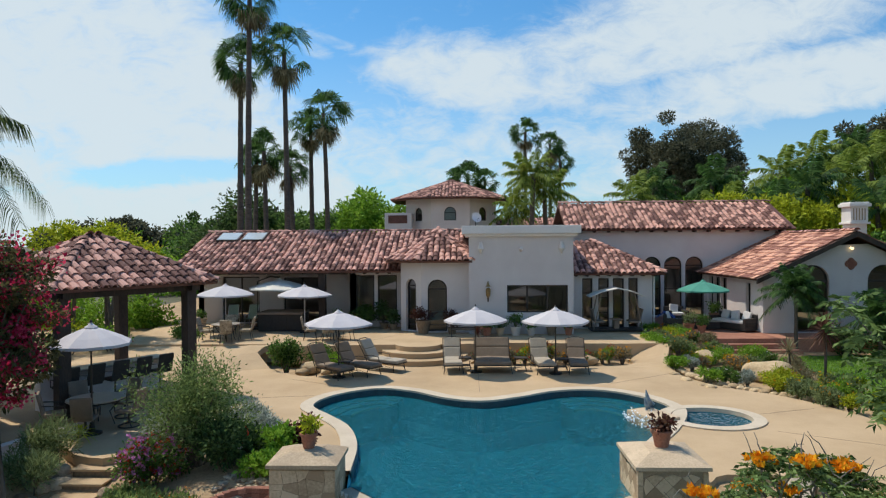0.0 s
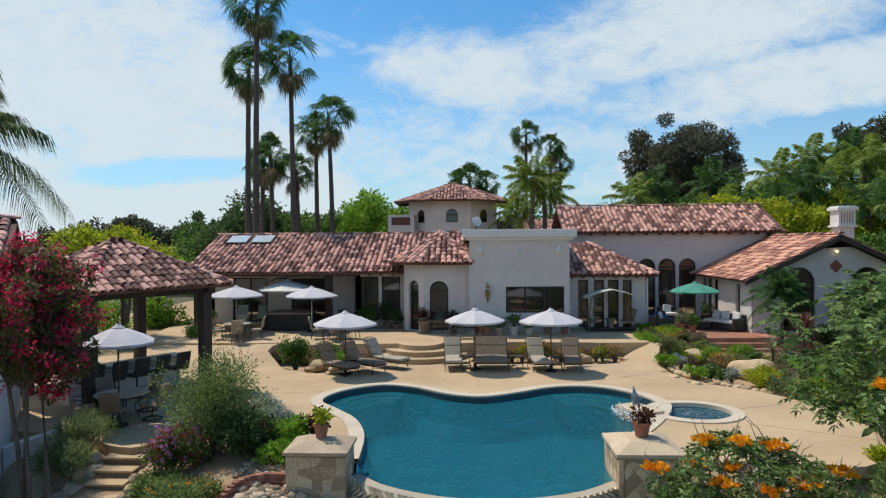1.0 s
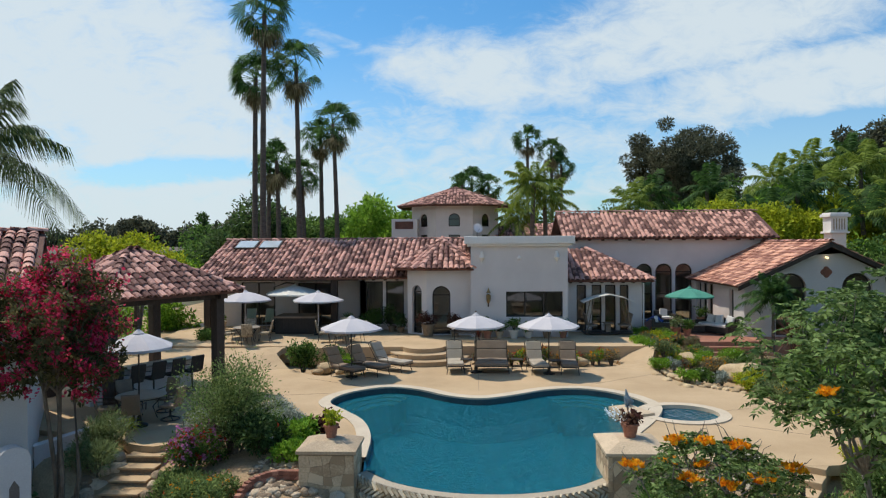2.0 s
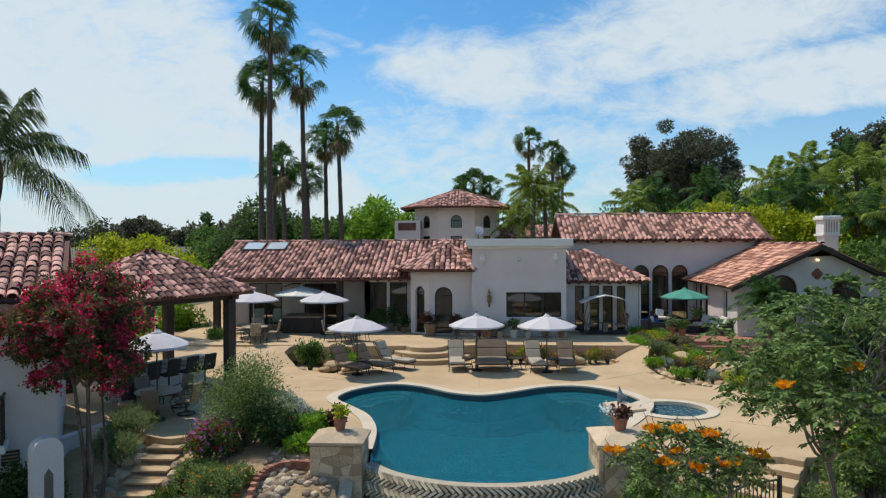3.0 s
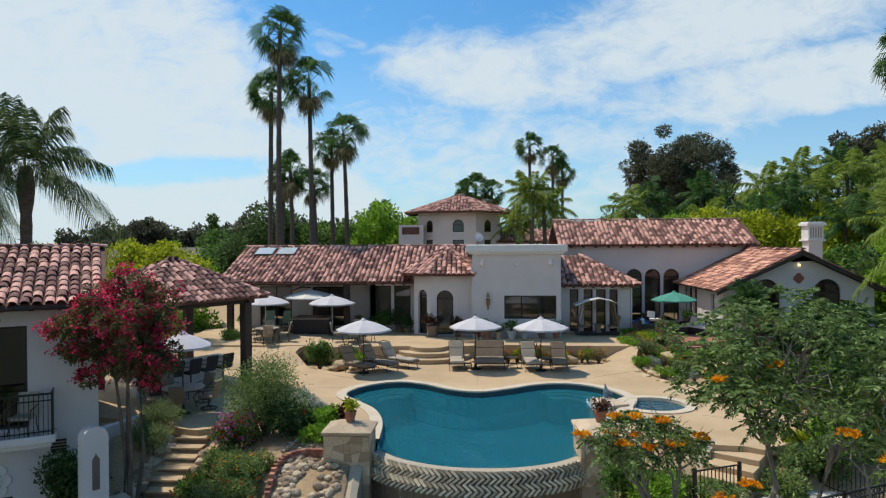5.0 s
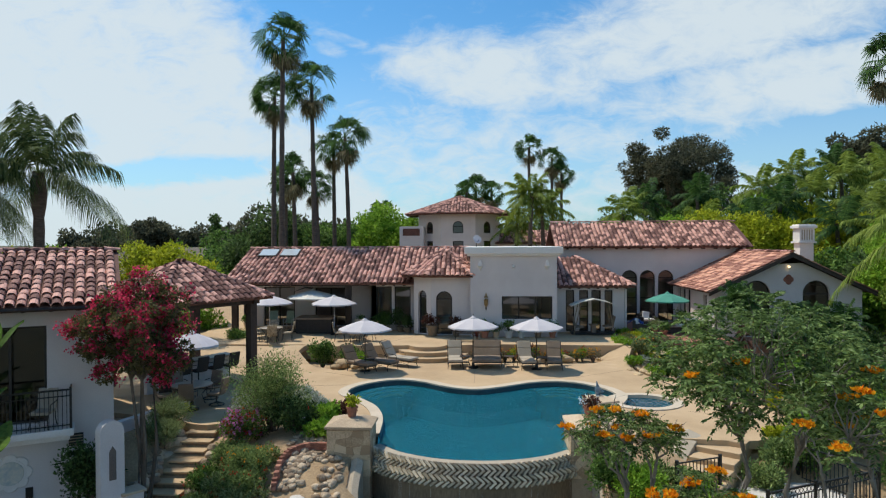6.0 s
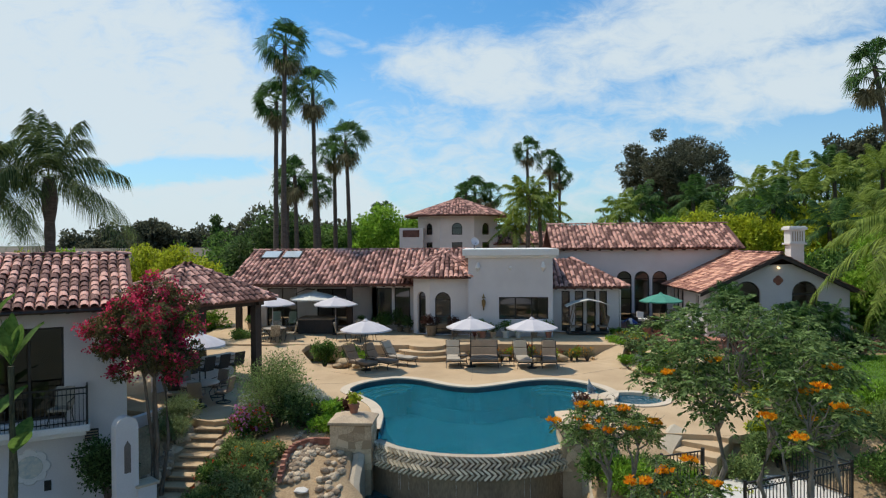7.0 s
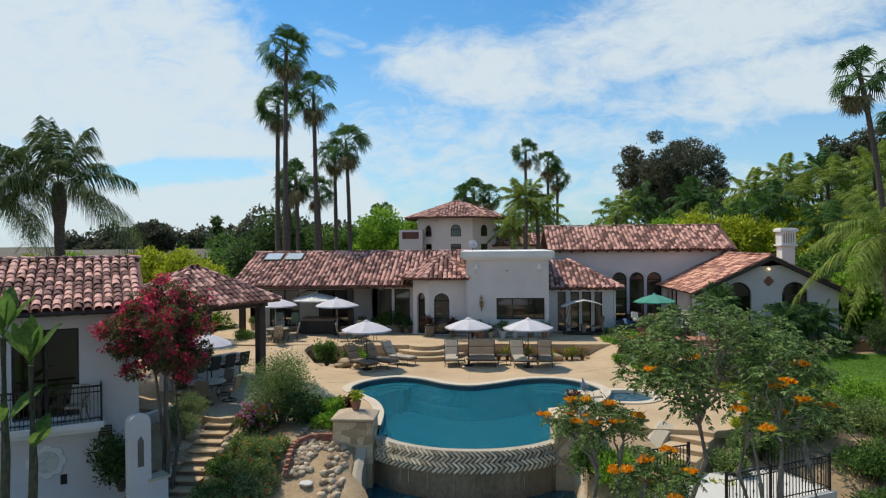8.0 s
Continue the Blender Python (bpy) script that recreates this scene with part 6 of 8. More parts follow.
feather_palm((19.0, 28.0, -0.6), 1.8, 1.6, 28, PALM_LEAF, "pygmy date palm before the gabled wing", 0.075, (-40, 80), leaflets=34, name="pygmy_palm", wide=0.05)
for x, y, rx, h in ((16.0, 28.4, 0.8, 1.3), (17.9, 28.3, 0.9, 1.3), (20.3, 28.2, 0.9, 1.5), (22.3, 28.3, 1.1, 1.9), (24.5, 28.6, 1.3, 2.4)):
    shrub("foundation_shrub", "dark green shrub along the gabled wing", (x, y, -0.65), rx, h, 2200, (0.13, 0.06), LEAF_DARK, group="shrubs along the wing")
tree("garden_tree", "light green ash-like tree at the lawn's far corner", (23.5, 27.0, -0.6), 4.6, 2.2, 2.0, 26, 0.9, 9000, (0.24, 0.1), LEAF_OLIVE, PALE_BARK, 0.12, 2)
tree("garden_tree", "light green leafy tree beside the chimney", (24.5, 33.0, -0.2), 4.4, 1.9, 1.8, 22, 0.8, 7000, (0.24, 0.1), LEAF_BRIGHT, PALE_BARK, 0.12, 2)
# thicket below the deck
for x, y, z, rx, h, mat in ((10.6, 13.4, -1.4, 0.9, 1.0, LEAF_FRESH), (11.8, 13.6, -1.2, 1.1, 1.2, LEAF_FRESH), (12.8, 12.0, -1.4, 1.4, 1.5, LEAF_MID), (13.6, 14.6, -1.1, 1.3, 1.3, LEAF_FRESH), (12.2, 10.4, -1.7, 1.2, 1.5, LEAF_MID), (13.4, 9.2, -1.8, 1.5, 1.8, LEAF_MID), (15.6, 12.2, -1.2, 1.6, 1.7, LEAF_FRESH), (15.0, 16.4, -0.9, 1.5, 1.4, LEAF_BRIGHT), (13.0, 16.0, -0.9, 1.1, 1.0, LEAF_FRESH), (17.4, 16.0, -0.9, 1.7, 1.5, LEAF_FRESH), (12.2, 17.4, -0.8, 0.8, 0.9, LEAF_OLIVE), (4.9, 10.9, -2.2, 0.8, 1.2, LEAF_BRIGHT), (4.3, 11.4, -2.0, 0.7, 1.2, LEAF_MID), (5.5, 11.6, -1.8, 0.6, 0.9, LEAF_FRESH), (5.4, 9.4, -2.6, 0.9, 1.5, LEAF_FRESH), (6.4, 10.2, -2.6, 0.8, 1.3, LEAF_BRIGHT), (6.6, 11.6, -2.0, 0.5, 0.9, LEAF_BRIGHT), (8.6, 12.1, -1.7, 0.6, 1.0, LEAF_FRESH), (9.3, 13.0, -1.4, 0.6, 0.9, LEAF_FRESH), (9.6, 13.8, -1.0, 0.5, 0.7, LEAF_YELLOW), (8.0, 11.2, -2.0, 0.5, 0.9, LEAF_YELLOW)):
    shrub("thicket_shrub", "dense green shrub below the pool deck", (x, y, z), rx, h, int(3600 * rx), (0.12, 0.045), mat, k=14, group="shrubs below the deck")
# flame trees
def rosettes(rg, tips, outs, per, length, pairs=8):
    """Feathered leaves in whorls round each branch tip: leaflets in pairs along arching stalks."""
    pts, dirs = [], []
    for tip, out in zip(tips, outs):
        turn0 = rg.uniform(0, 6.28)
        for j in range(per):
            az = turn0 + 2.4 * j
            el = radians(62 - 80 * (j + 0.5) / per) + 0.15 * rg.normal()
            d = np.array([math.cos(az) * math.cos(el), math.sin(az) * math.cos(el), math.sin(el)]) + 0.35 * out
            d /= np.linalg.norm(d)
            side = np.cross(d, np.array([0, 0, 1.0])) + 1e-3
            side /= np.linalg.norm(side)
            ln = length * rg.uniform(0.7, 1.15)
            for k in range(pairs):
                q = 0.25 + 0.75 * k / (pairs - 1)
                at = tip + d * ln * q - np.array([0, 0, 0.42 * ln]) * q * q
                for sg in (-1, 1):
                    pts.append(at)
                    dirs.append(sg * side + 0.5 * d + np.array([0, 0, -0.42 - 0.2 * q]) + 0.15 * rg.normal(size=3))
            pts.append(tip + d * ln - np.array([0, 0, 0.42 * ln]))
            dirs.append(d + np.array([0, 0, -0.8]))
    return np.array(pts), np.array(dirs)


def bent(bm, a, b, r0, r1, rg, sag=0.06):
    """A branch with a few bends in it."""
    n = 4
    d = (b - a).length
    pts = [a.lerp(b, k / n) + (Vector((rg.normal(), rg.normal(), rg.normal() + 0.6)) * sag * d * math.sin(math.pi * k / n) if 0 < k < n else Vector()) for k in range(n + 1)]
    tube(bm, pts, [r0 + (r1 - r0) * k / n for k in range(n + 1)], 7)


def flame_tree(at, stems, crown, rx, ry, rz, tips, per, blooms, label, length=0.36, leaflet=(0.105, 0.042), fade=0.0, dead=0):
    """A flame tree. stems: the places where its stems fork; crown: the middle of its crown, both from the foot."""
    rg = rng()
    t = thing("flame_tree", label, "tree", at, group="flame trees")
    ends, outs = [], []
    gap = 0.62 * (rx * ry * rz / tips) ** (1 / 3)
    tries = 0
    while len(ends) < tips and tries < 9000:
        tries += 1
        d = rg.normal(size=3)
        d /= np.linalg.norm(d)
        if d[2] < -0.75:
            continue
        r = rg.uniform(0.35, 1.0) ** 0.6 * (1 + 0.16 * noise.noise(Vector((d[0] * 2.2, d[1] * 2.2, d[2] * 2.2 + at[0]))))
        p = np.array(crown) + d * r * np.array([rx, ry, rz])
        if all(np.linalg.norm(p - q) > gap for q in ends):
            ends.append(p)
            outs.append(d * r)
    forks = [Vector(q) for q in stems]
    boughs = {i: [] for i in range(len(forks))}
    for i, p in enumerate(ends):
        boughs[min(boughs, key=lambda k: (forks[k] - Vector(p)).length)].append(i)
    for k, fk in enumerate(forks):
        b = bmesh.new()
        bent(b, Vector((fk.x * 0.25, fk.y * 0.25, -0.3)), fk, 0.085, 0.055, rg, 0.05)
        part("trunk", b, PALE_BARK, t)
        group = sorted(boughs[k], key=lambda i: math.atan2(ends[i][1] - fk.y, ends[i][0] - fk.x))
        for c in range(0, len(group), 6):
            some = group[c:c + 6]
            mid = Vector(np.mean([ends[i] for i in some], axis=0))
            knee = fk.lerp(mid, 0.6)
            b = bmesh.new()
            bent(b, fk, knee, 0.030, 0.018, rg, 0.07)
            for i in some:
                bent(b, knee, Vector(ends[i]), 0.015, 0.007, rg, 0.08)
            part("limb", b, PALE_BARK, t)
    if dead:
        b = bmesh.new()
        for i in rg.choice(len(ends), dead):
            e = Vector(ends[i])
            for _ in range(3):
                tw = e + Vector((rg.normal() * 0.16, rg.normal() * 0.16, min(abs(rg.normal()), 1.3) * 0.2 + 0.1))
                bent(b, e, tw, 0.009, 0.003, rg, 0.1)
        part("twiggery", b, PALE_BARK, t, "bare grey twigs", "stuff")
    leafy_tips = [i for i in range(len(ends)) if rg.random() > fade]
    p, d = rosettes(rg, [ends[i] for i in leafy_tips], [outs[i] for i in leafy_tips], per, length)
    leaf_part("crown", p, d, *leaflet, LEAF_FLAME, t, rg, fold=0.18)
    # flower heads: rings of upright cupped petals on the outer tips
    order, score = [], [o[2] * 0.25 - o[1] * 1.1 + 0.45 * rg.normal() for o in outs]
    for i in np.argsort(score)[::-1]:
        if len(order) < blooms and all(np.linalg.norm(ends[i] - ends[j]) > 0.45 for j in order):
            order.append(i)
    for i in order:
        bp, bd = [], []
        for _ in range(int(rg.integers(16, 24))):
            az, rr = rg.uniform(0, 6.28), rg.uniform(0.02, 0.14)
            cup = ends[i] + np.array([math.cos(az) * rr, math.sin(az) * rr, 0.10 + rg.uniform(-0.03, 0.04)])
            for k in range(6):
                a2 = k * 1.047 + az
                bp.append(cup)
                bd.append(np.array([math.cos(a2) * 0.7 + math.cos(az) * 0.5, math.sin(a2) * 0.7 + math.sin(az) * 0.5, 0.95]))
        leaf_part("blossom", bp, bd, 0.072, 0.042, BLOOM_FLAME, t, rg)
    return t


flame_tree((6.8, 7.7, -2.2), ((-0.55, 0.1, 3.3), (0.45, -0.2, 3.0)), (-0.5, -1.35, 5.2), 2.3, 2.0, 1.2, 120, 9, 3, "flame tree with clusters of orange flowers and pale forked trunk")
flame_tree((6.3, 4.2, -2.6), ((-0.1, 0.0, 3.6), (0.4, 0.3, 3.8)), (0.1, -0.1, 5.05), 0.75, 0.7, 0.75, 15, 7, 5, "slim flame tree bearing large orange flower heads", 0.32, fade=0.2)
flame_tree((8.2, 6.2, -2.5), ((-0.3, -0.2, 3.4),), (-0.4, -0.3, 4.45), 0.9, 0.7, 0.35, 12, 7, 4, "flame tree with orange flowers leaning over the landing", 0.32)
flame_tree((3.8, 6.5, -2.6), ((-0.2, 0.0, 3.0), (0.3, 0.1, 3.0)), (-0.25, 0.0, 4.15), 1.15, 0.8, 0.45, 46, 11, 14, "young flame tree with clusters of orange flowers and bare twigs", 0.25, (0.072, 0.030), 0.14, 16)
flame_tree((4.3, 4.3, -2.6), ((-0.2, 0.0, 2.4), (0.3, 0.0, 2.4)), (0.0, 0.0, 3.6), 0.85, 0.6, 0.5, 26, 9, 11, "low flame tree with clusters of orange flowers", 0.26, (0.08, 0.033), 0.1, 6)
# leafless shrub before the steps
rg = rng()
bare = thing("bare_shrub", "leafless grey shrub with fine branching twigs", "shrub", (5.6, 8.4, land(5.6, 8.4)))
b = bmesh.new()
for i in range(11):
    a = 2.4 * i
    e = Vector((math.cos(a) * rg.uniform(0.25, 0.8), math.sin(a) * rg.uniform(0.2, 0.6), rg.uniform(1.3, 1.9)))
    bent(b, Vector((0, 0, -0.1)), e, 0.022, 0.008, rg, 0.06)
    for _ in range(4):
        bent(b, e * rg.uniform(0.7, 1.0), e + Vector((rg.normal() * 0.32, rg.normal() * 0.25, rg.uniform(0.0, 0.5))), 0.008, 0.003, rg, 0.08)
part("branchwork", b, PALE_BARK, bare, "", "stuff")
# bananas before the guest house
for x, y, z, h in ((-11.15, 8.8, -3.1, 5.4), (-11.7, 8.5, -3.1, 6.2)):
    t = thing("banana_plant", "banana plant with broad torn green leaves", "plant", (x, y, z), group="banana plants")
    part("trunk", tubes([(0, 0, -0.1), (0.12, 0, h * 0.5), (0.05, 0.05, h)], [0.13, 0.11, 0.08], 10), BANANA_STEM, t)
    rg = rng()
    for i in range(9):
        az, el = 2.4 * i + x, radians(88 - 5 * i if i < 7 else 50)
        L = 1.5 + 0.4 * rg.random()
        hd, side = np.array([math.cos(az), math.sin(az), 0]), np.array([-math.sin(az), math.cos(az), 0])
        row_l, row_r = [], []
        hh = h - (0.0 if i < 7 else 2.4)
        for k in range(9):
            s = k / 8
            p = np.array([0.05, 0.05, hh]) + hd * math.cos(el) * L * s + np.array([0, 0, math.sin(el) * L * s - 0.28 * L * s * s])
            w = 0.24 * (math.sin(math.pi * min(max((s - 0.12) / 0.88, 0), 1) ** 0.8) + 0.06)
            row_l.append((p, p - side * w + np.array([0, 0, 0.06])))
            row_r.append((p + side * w + np.array([0, 0, 0.06]), p))
        v, f = strips([row_l, row_r])
        raw_part("leaf", [tuple(q) for q in v], f, LEAF_MID, t)
# lawn
lawn_loop = smooth_loop([(13.4, 28.0), (13.2, 24.0), (13.8, 21.8), (15.4, 19.8), (18.0, 18.2), (26.0, 18.0), (28.0, 24.0), (26.0, 28.0)], 4)
lawn = tagged(part("lawn", prism(bmesh.new(), lawn_loop, -0.9, -0.63), LAWN_SOIL, None), "mown green lawn beside the gabled wing", "lawn", "", "structure")
rg = np.random.default_rng(77)
gp = np.stack([rg.uniform(12, 24, 60000), rg.uniform(18.2, 28, 60000), np.full(60000, -0.64)], 1)
gp = gp[[inside(a, b, lawn_loop) for a, b in gp[:, :2]]]
gt = thing("grass", "short mown green grass blades of the lawn", "grass", kind="stuff")
leaf_part("blades", gp, rg.normal(size=(len(gp), 3)) * 0.35 + np.array([0, 0, 1]), 0.07, 0.02, LEAF_BRIGHT, gt, rg, kind="stuff")

# ---- stairs, walls and rails in the garden ----
stairs = thing("garden_stairs", "straight garden stairs with tan treads and brown risers", "stairs", kind="structure")
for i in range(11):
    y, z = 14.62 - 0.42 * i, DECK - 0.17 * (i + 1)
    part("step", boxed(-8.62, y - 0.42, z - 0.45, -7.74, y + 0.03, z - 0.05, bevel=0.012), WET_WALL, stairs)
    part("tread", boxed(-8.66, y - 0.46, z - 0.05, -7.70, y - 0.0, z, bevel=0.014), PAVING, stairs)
rgs = np.random.default_rng(31)
for i in range(58):
    k = i / 57
    y = 14.3 - 4.2 * k + rgs.uniform(-0.15, 0.15)
    z = DECK - 0.17 * ((14.62 - y) / 0.42) + rgs.uniform(-0.25, 0.12)
    rock((-8.72 - rgs.uniform(0.05, 0.5), y, z - 0.1), float(rgs.uniform(0.10, 0.24)), ROCK, "grey field stone banked beside the stairs", "field_stone", 0.8, "stones beside the stairs")
for i in range(14):
    y = 13.6 - 0.3 * i
    rock((-7.55 + rgs.uniform(-0.05, 0.12), y, DECK - 0.17 * ((14.62 - y) / 0.42) - 0.12), float(rgs.uniform(0.09, 0.16)), ROCK, "grey field stone banked beside the stairs", "field_stone", 0.8, "stones beside the stairs")

# low white garden wall round the patio
gl = smooth_loop([(-10.9, 13.6), (-10.55, 14.8), (-10.25, 15.8), (-9.75, 16.7)], 6, False)
tagged(part("garden_wall", band(bmesh.new(), gl, grow(gl, 0.24, False), -2.2, -0.36, False), STUCCO, None), "low curving white stucco garden wall", "wall", "", "structure")
# arched gate pier
pier = thing("gate_pier", "white stucco pier with arched top and a slit opening", "wall", (-8.95, 10.35, -3.1), 50, kind="structure")
b = bmesh.new()
prof = [(-0.30, 0.0), (0.30, 0.0), (0.30, 3.45)] + [(0.30 * math.cos(a), 3.45 + 0.30 * math.sin(a)) for a in (math.pi * k / 12 for k in range(1, 12))] + [(-0.30, 3.45)]
slit = [(0.09, 2.2), (0.09, 2.95), (0.0, 3.1), (-0.09, 2.95), (-0.09, 2.2)]
for y0, y1, q in ((-0.17, 0.17, prof),):
    fr = [b.verts.new((x, y0, z)) for x, z in q]
    bk = [b.verts.new((x, y1, z)) for x, z in q]
    b.faces.new(fr)
    b.faces.new(bk[::-1])
    for i in range(len(q)):
        b.faces.new((fr[i], bk[i], bk[(i + 1) % len(q)], fr[(i + 1) % len(q)]))
bmesh.ops.recalc_face_normals(b, faces=b.faces)
part("body", b, STUCCO, pier)
# uncut slit: its inner shade is a dark sheet just before the face
b = bmesh.new()
b.faces.new([b.verts.new((x, -0.176, z)) for x, z in slit])
part("slit", b, NICHE_SHADE, pier, "flat dark face painted as the shade in a slit niche")
part("wing_wall", boxed(0.25, -0.22, 0.0, 0.78, 0.22, 1.72, bevel=0.02), STUCCO, pier)
part("capstone", boxed(0.2, -0.28, 1.72, 0.84, 0.28, 1.79, bevel=0.015), ROCK, pier, "flat grey stone cap")
part("wing_wall", boxed(0.5, -0.8, 0.0, 0.95, 0.15, 0.95, bevel=0.02), STUCCO, pier)

# brick edging and pebbles by the basin
ring = smooth_loop([(-3.75, 12.75), (-4.3, 12.72), (-4.72, 12.45), (-4.9, 11.95), (-4.85, 11.2)], 4, False)
edging = thing("brick_edging", "curved edging of weathered red bricks", "edging", kind="structure")
for i, (x, y) in enumerate(ring):
    nx = ring[min(i + 1, len(ring) - 1)]
    px = ring[max(i - 1, 0)]
    an = math.atan2(nx[1] - px[1], nx[0] - px[0])
    for lvl in range(2):
        o = part("brick", boxed(-0.12, -0.07, -0.05, 0.12, 0.07, 0.05, bevel=0.01), BRICK, edging)
        o.matrix_basis = Matrix.Translation((x, y, land(x, y) + 0.06 + 0.105 * lvl)) @ Matrix.Rotation(an + rgs.normal() * 0.06, 4, "Z") @ Matrix.Rotation(rgs.normal() * 0.04, 4, "X")
inner = grow(ring, -0.34, False)
for i in range(120):
    k = rgs.uniform(0, len(inner) - 1.01)
    a, c = inner[int(k)], inner[int(k) + 1]
    x, y = (a[0] + (c[0] - a[0]) * (k % 1) + rgs.normal() * 0.14, a[1] + (c[1] - a[1]) * (k % 1) + rgs.normal() * 0.14)
    rock((x, y, land(x, y) - 0.02), float(rgs.uniform(0.06, 0.13)), ROCK, "rounded river pebble beside the bricks", "pebble", 0.75, "pebbles beside the basin")
for i in range(46):
    x, y = rgs.uniform(-3.7, -3.1), rgs.uniform(10.4, 12.3)
    rock((x, y, land(x, y) - 0.02), float(rgs.uniform(0.06, 0.13)), ROCK, "rounded river pebble beside the basin", "pebble", 0.75, "pebbles beside the basin")
for i in range(90):
    x, y = rgs.uniform(-5.0, -3.8), rgs.uniform(12.95, 13.7)
    rock((x, y, land(x, y) - 0.01), float(rgs.uniform(0.03, 0.075)), ROCK, "pale flat stone in the gravel", "pebble", 0.5, "gravel beside the pillar")
rock((-4.15, 10.9, land(-4.15, 10.9)), 0.2, CONCRETE, "flat pale paving stone", "paving_stone", 0.25)

# herringbone stones on the spill wall
wp = weir
seg = [math.dist(wp[i], wp[i + 1]) for i in range(len(wp) - 1)]
total = sum(seg)
chev = mesh_of("stone", [(x, y, z) for x in (-0.12, 0.12) for y in (-0.035, 0.05) for z in (-0.03, 0.03)], [(0, 1, 3, 2), (4, 6, 7, 5), (0, 4, 5, 1), (2, 3, 7, 6), (1, 5, 7, 3), (0, 2, 6, 4)], SPILL)
def on_weir(s, out):
    k, acc = 0, 0.0
    while k < len(seg) - 1 and acc + seg[k] < s:
        acc += seg[k]
        k += 1
    f = (s - acc) / seg[k]
    a, c = wp[k], wp[k + 1]
    d = Vector((c[0] - a[0], c[1] - a[1])).normalized()
    return a[0] + (c[0] - a[0]) * f + d.y * out, a[1] + (c[1] - a[1]) * f - d.x * out, math.atan2(d.y, d.x)


for out, zc, pitch in ((0.23, -0.93, 0.15), (0.37, -1.22, 0.15)):
    nb = int(total / pitch)
    for i in range(nb):
        for row, sgn in ((0.085, 1), (-0.085, -1)):
            x, y, an = on_weir((i + 0.5) * pitch + (0.04 if sgn < 0 else 0), out)
            o = new("stone", chev)
            o.parent = edge
            o.matrix_basis = Matrix.Translation((x, y, zc + row)) @ Matrix.Rotation(an, 4, "Z") @ Matrix.Rotation(radians(-18), 4, "X") @ Matrix.Rotation(sgn * radians(38), 4, "Y")
# threads of falling water
for i in range(9):
    s = rgs.uniform(0.3, total - 0.3)
    x, y, an = on_weir(s, 0.46)
    o = part("water_thread", tubes([(x, y, -1.35), (x, y - 0.03, -1.7), (x, y - 0.05, rgs.uniform(-2.0, -1.75))], [0.001, 0.002, 0.001], 5), FOAM, edge, "thin thread of falling water")

# right-hand steps, landing and railing
rst = thing("garden_stairs", "tan concrete steps from the deck to a railed landing", "stairs", (7.93, 13.47, DECK), -36, kind="structure")
for i in range(6):
    z = -0.004 if i == 0 else -0.16 * i
    part("step", boxed(-0.62, -0.58 * i - 0.02, z - 0.5, 0.62, 0.75 - 0.58 * i, z, bevel=0.02), PAVING, rst)
cheeks = thing("cheek_wall", "pale sloping stucco cheek wall beside the garden steps", "wall", kind="structure")
b = bmesh.new()
cur = smooth_loop([(6.98, 14.15), (6.7, 13.75), (6.3, 13.3), (5.9, 12.75), (5.6, 12.1)], 5, False)
ins, outs = cur, grow(cur, -0.52, False)
rows = []
for i in range(len(cur)):
    k = i / (len(cur) - 1)
    h = -0.46 - 0.95 * step01(0.1, 0.95, k)
    ax, ay = ins[i][0] * 0.75 + outs[i][0] * 0.25, ins[i][1] * 0.75 + outs[i][1] * 0.25
    rows.append([b.verts.new(c) for c in ((*ins[i], -2.4), (*ins[i], h - 0.05), (ax, ay, h), (*outs[i], h - 0.14), (*outs[i], -2.4))])
for p, q in zip(rows, rows[1:]):
    for k in range(4):
        b.faces.new((p[k], q[k], q[k + 1], p[k + 1]))
b.faces.new(rows[0])
b.faces.new(rows[-1])
bmesh.ops.recalc_face_normals(b, faces=b.faces)
part("body", b, CREAM_WALL, cheeks)
landing = thing("landing", "pale concrete landing with black iron railing", "landing", (10.74, 10.7, -1.5), 26, kind="structure")
part("slab", boxed(-3.9, -0.14, -0.32, 0.14, 2.45, 0.0, bevel=0.03), CONCRETE, landing)
part("support", boxed(-3.6, 0.2, -1.8, -0.2, 2.2, -0.32), RIM, landing)
rl = part("railing", boxed(-3.8, -0.02, 0.96, 0.0, 0.02, 1.0), IRON, landing, "black wrought-iron railing with ring frieze")
for z0, z1 in ((0.80, 0.825), (0.08, 0.105)):
    part("rail_bar", boxed(-3.8, -0.012, z0, 0.0, 0.012, z1), IRON, rl)
    part("rail_bar", boxed(-0.012, 0.0, z0, 0.012, 2.3, z1), IRON, rl)
part("rail_bar", boxed(-0.02, 0.02, 0.96, 0.02, 2.3, 1.0), IRON, rl)
bal = mesh_of("baluster", [(x, y, z) for x in (-0.009, 0.009) for y in (-0.009, 0.009) for z in (0.0, 0.81)], [(0, 1, 3, 2), (4, 6, 7, 5), (0, 4, 5, 1), (2, 3, 7, 6)], IRON)
for i in range(31):
    o = new("baluster", bal)
    o.parent = rl
    o.location = (-3.7 + 0.12 * i, 0, 0)
    if i % 5 == 2:
        part("knot", lathe(bmesh.new(), [(0.008, -0.06), (0.028, 0.0), (0.008, 0.06)], 8, (-3.7 + 0.12 * i, 0, 0.42)), IRON, rl)
for i in range(18):
    o = new("baluster", bal)
    o.parent = rl
    o.location = (0, 0.12 + 0.12 * i, 0)
for x, y in ((0, 0), (-2.25, 0), (-3.8, 0), (0, 2.3)):
    part("post", boxed(x - 0.03, y - 0.03, 0, x + 0.03, y + 0.03, 1.06), IRON, rl)
b = bmesh.new()
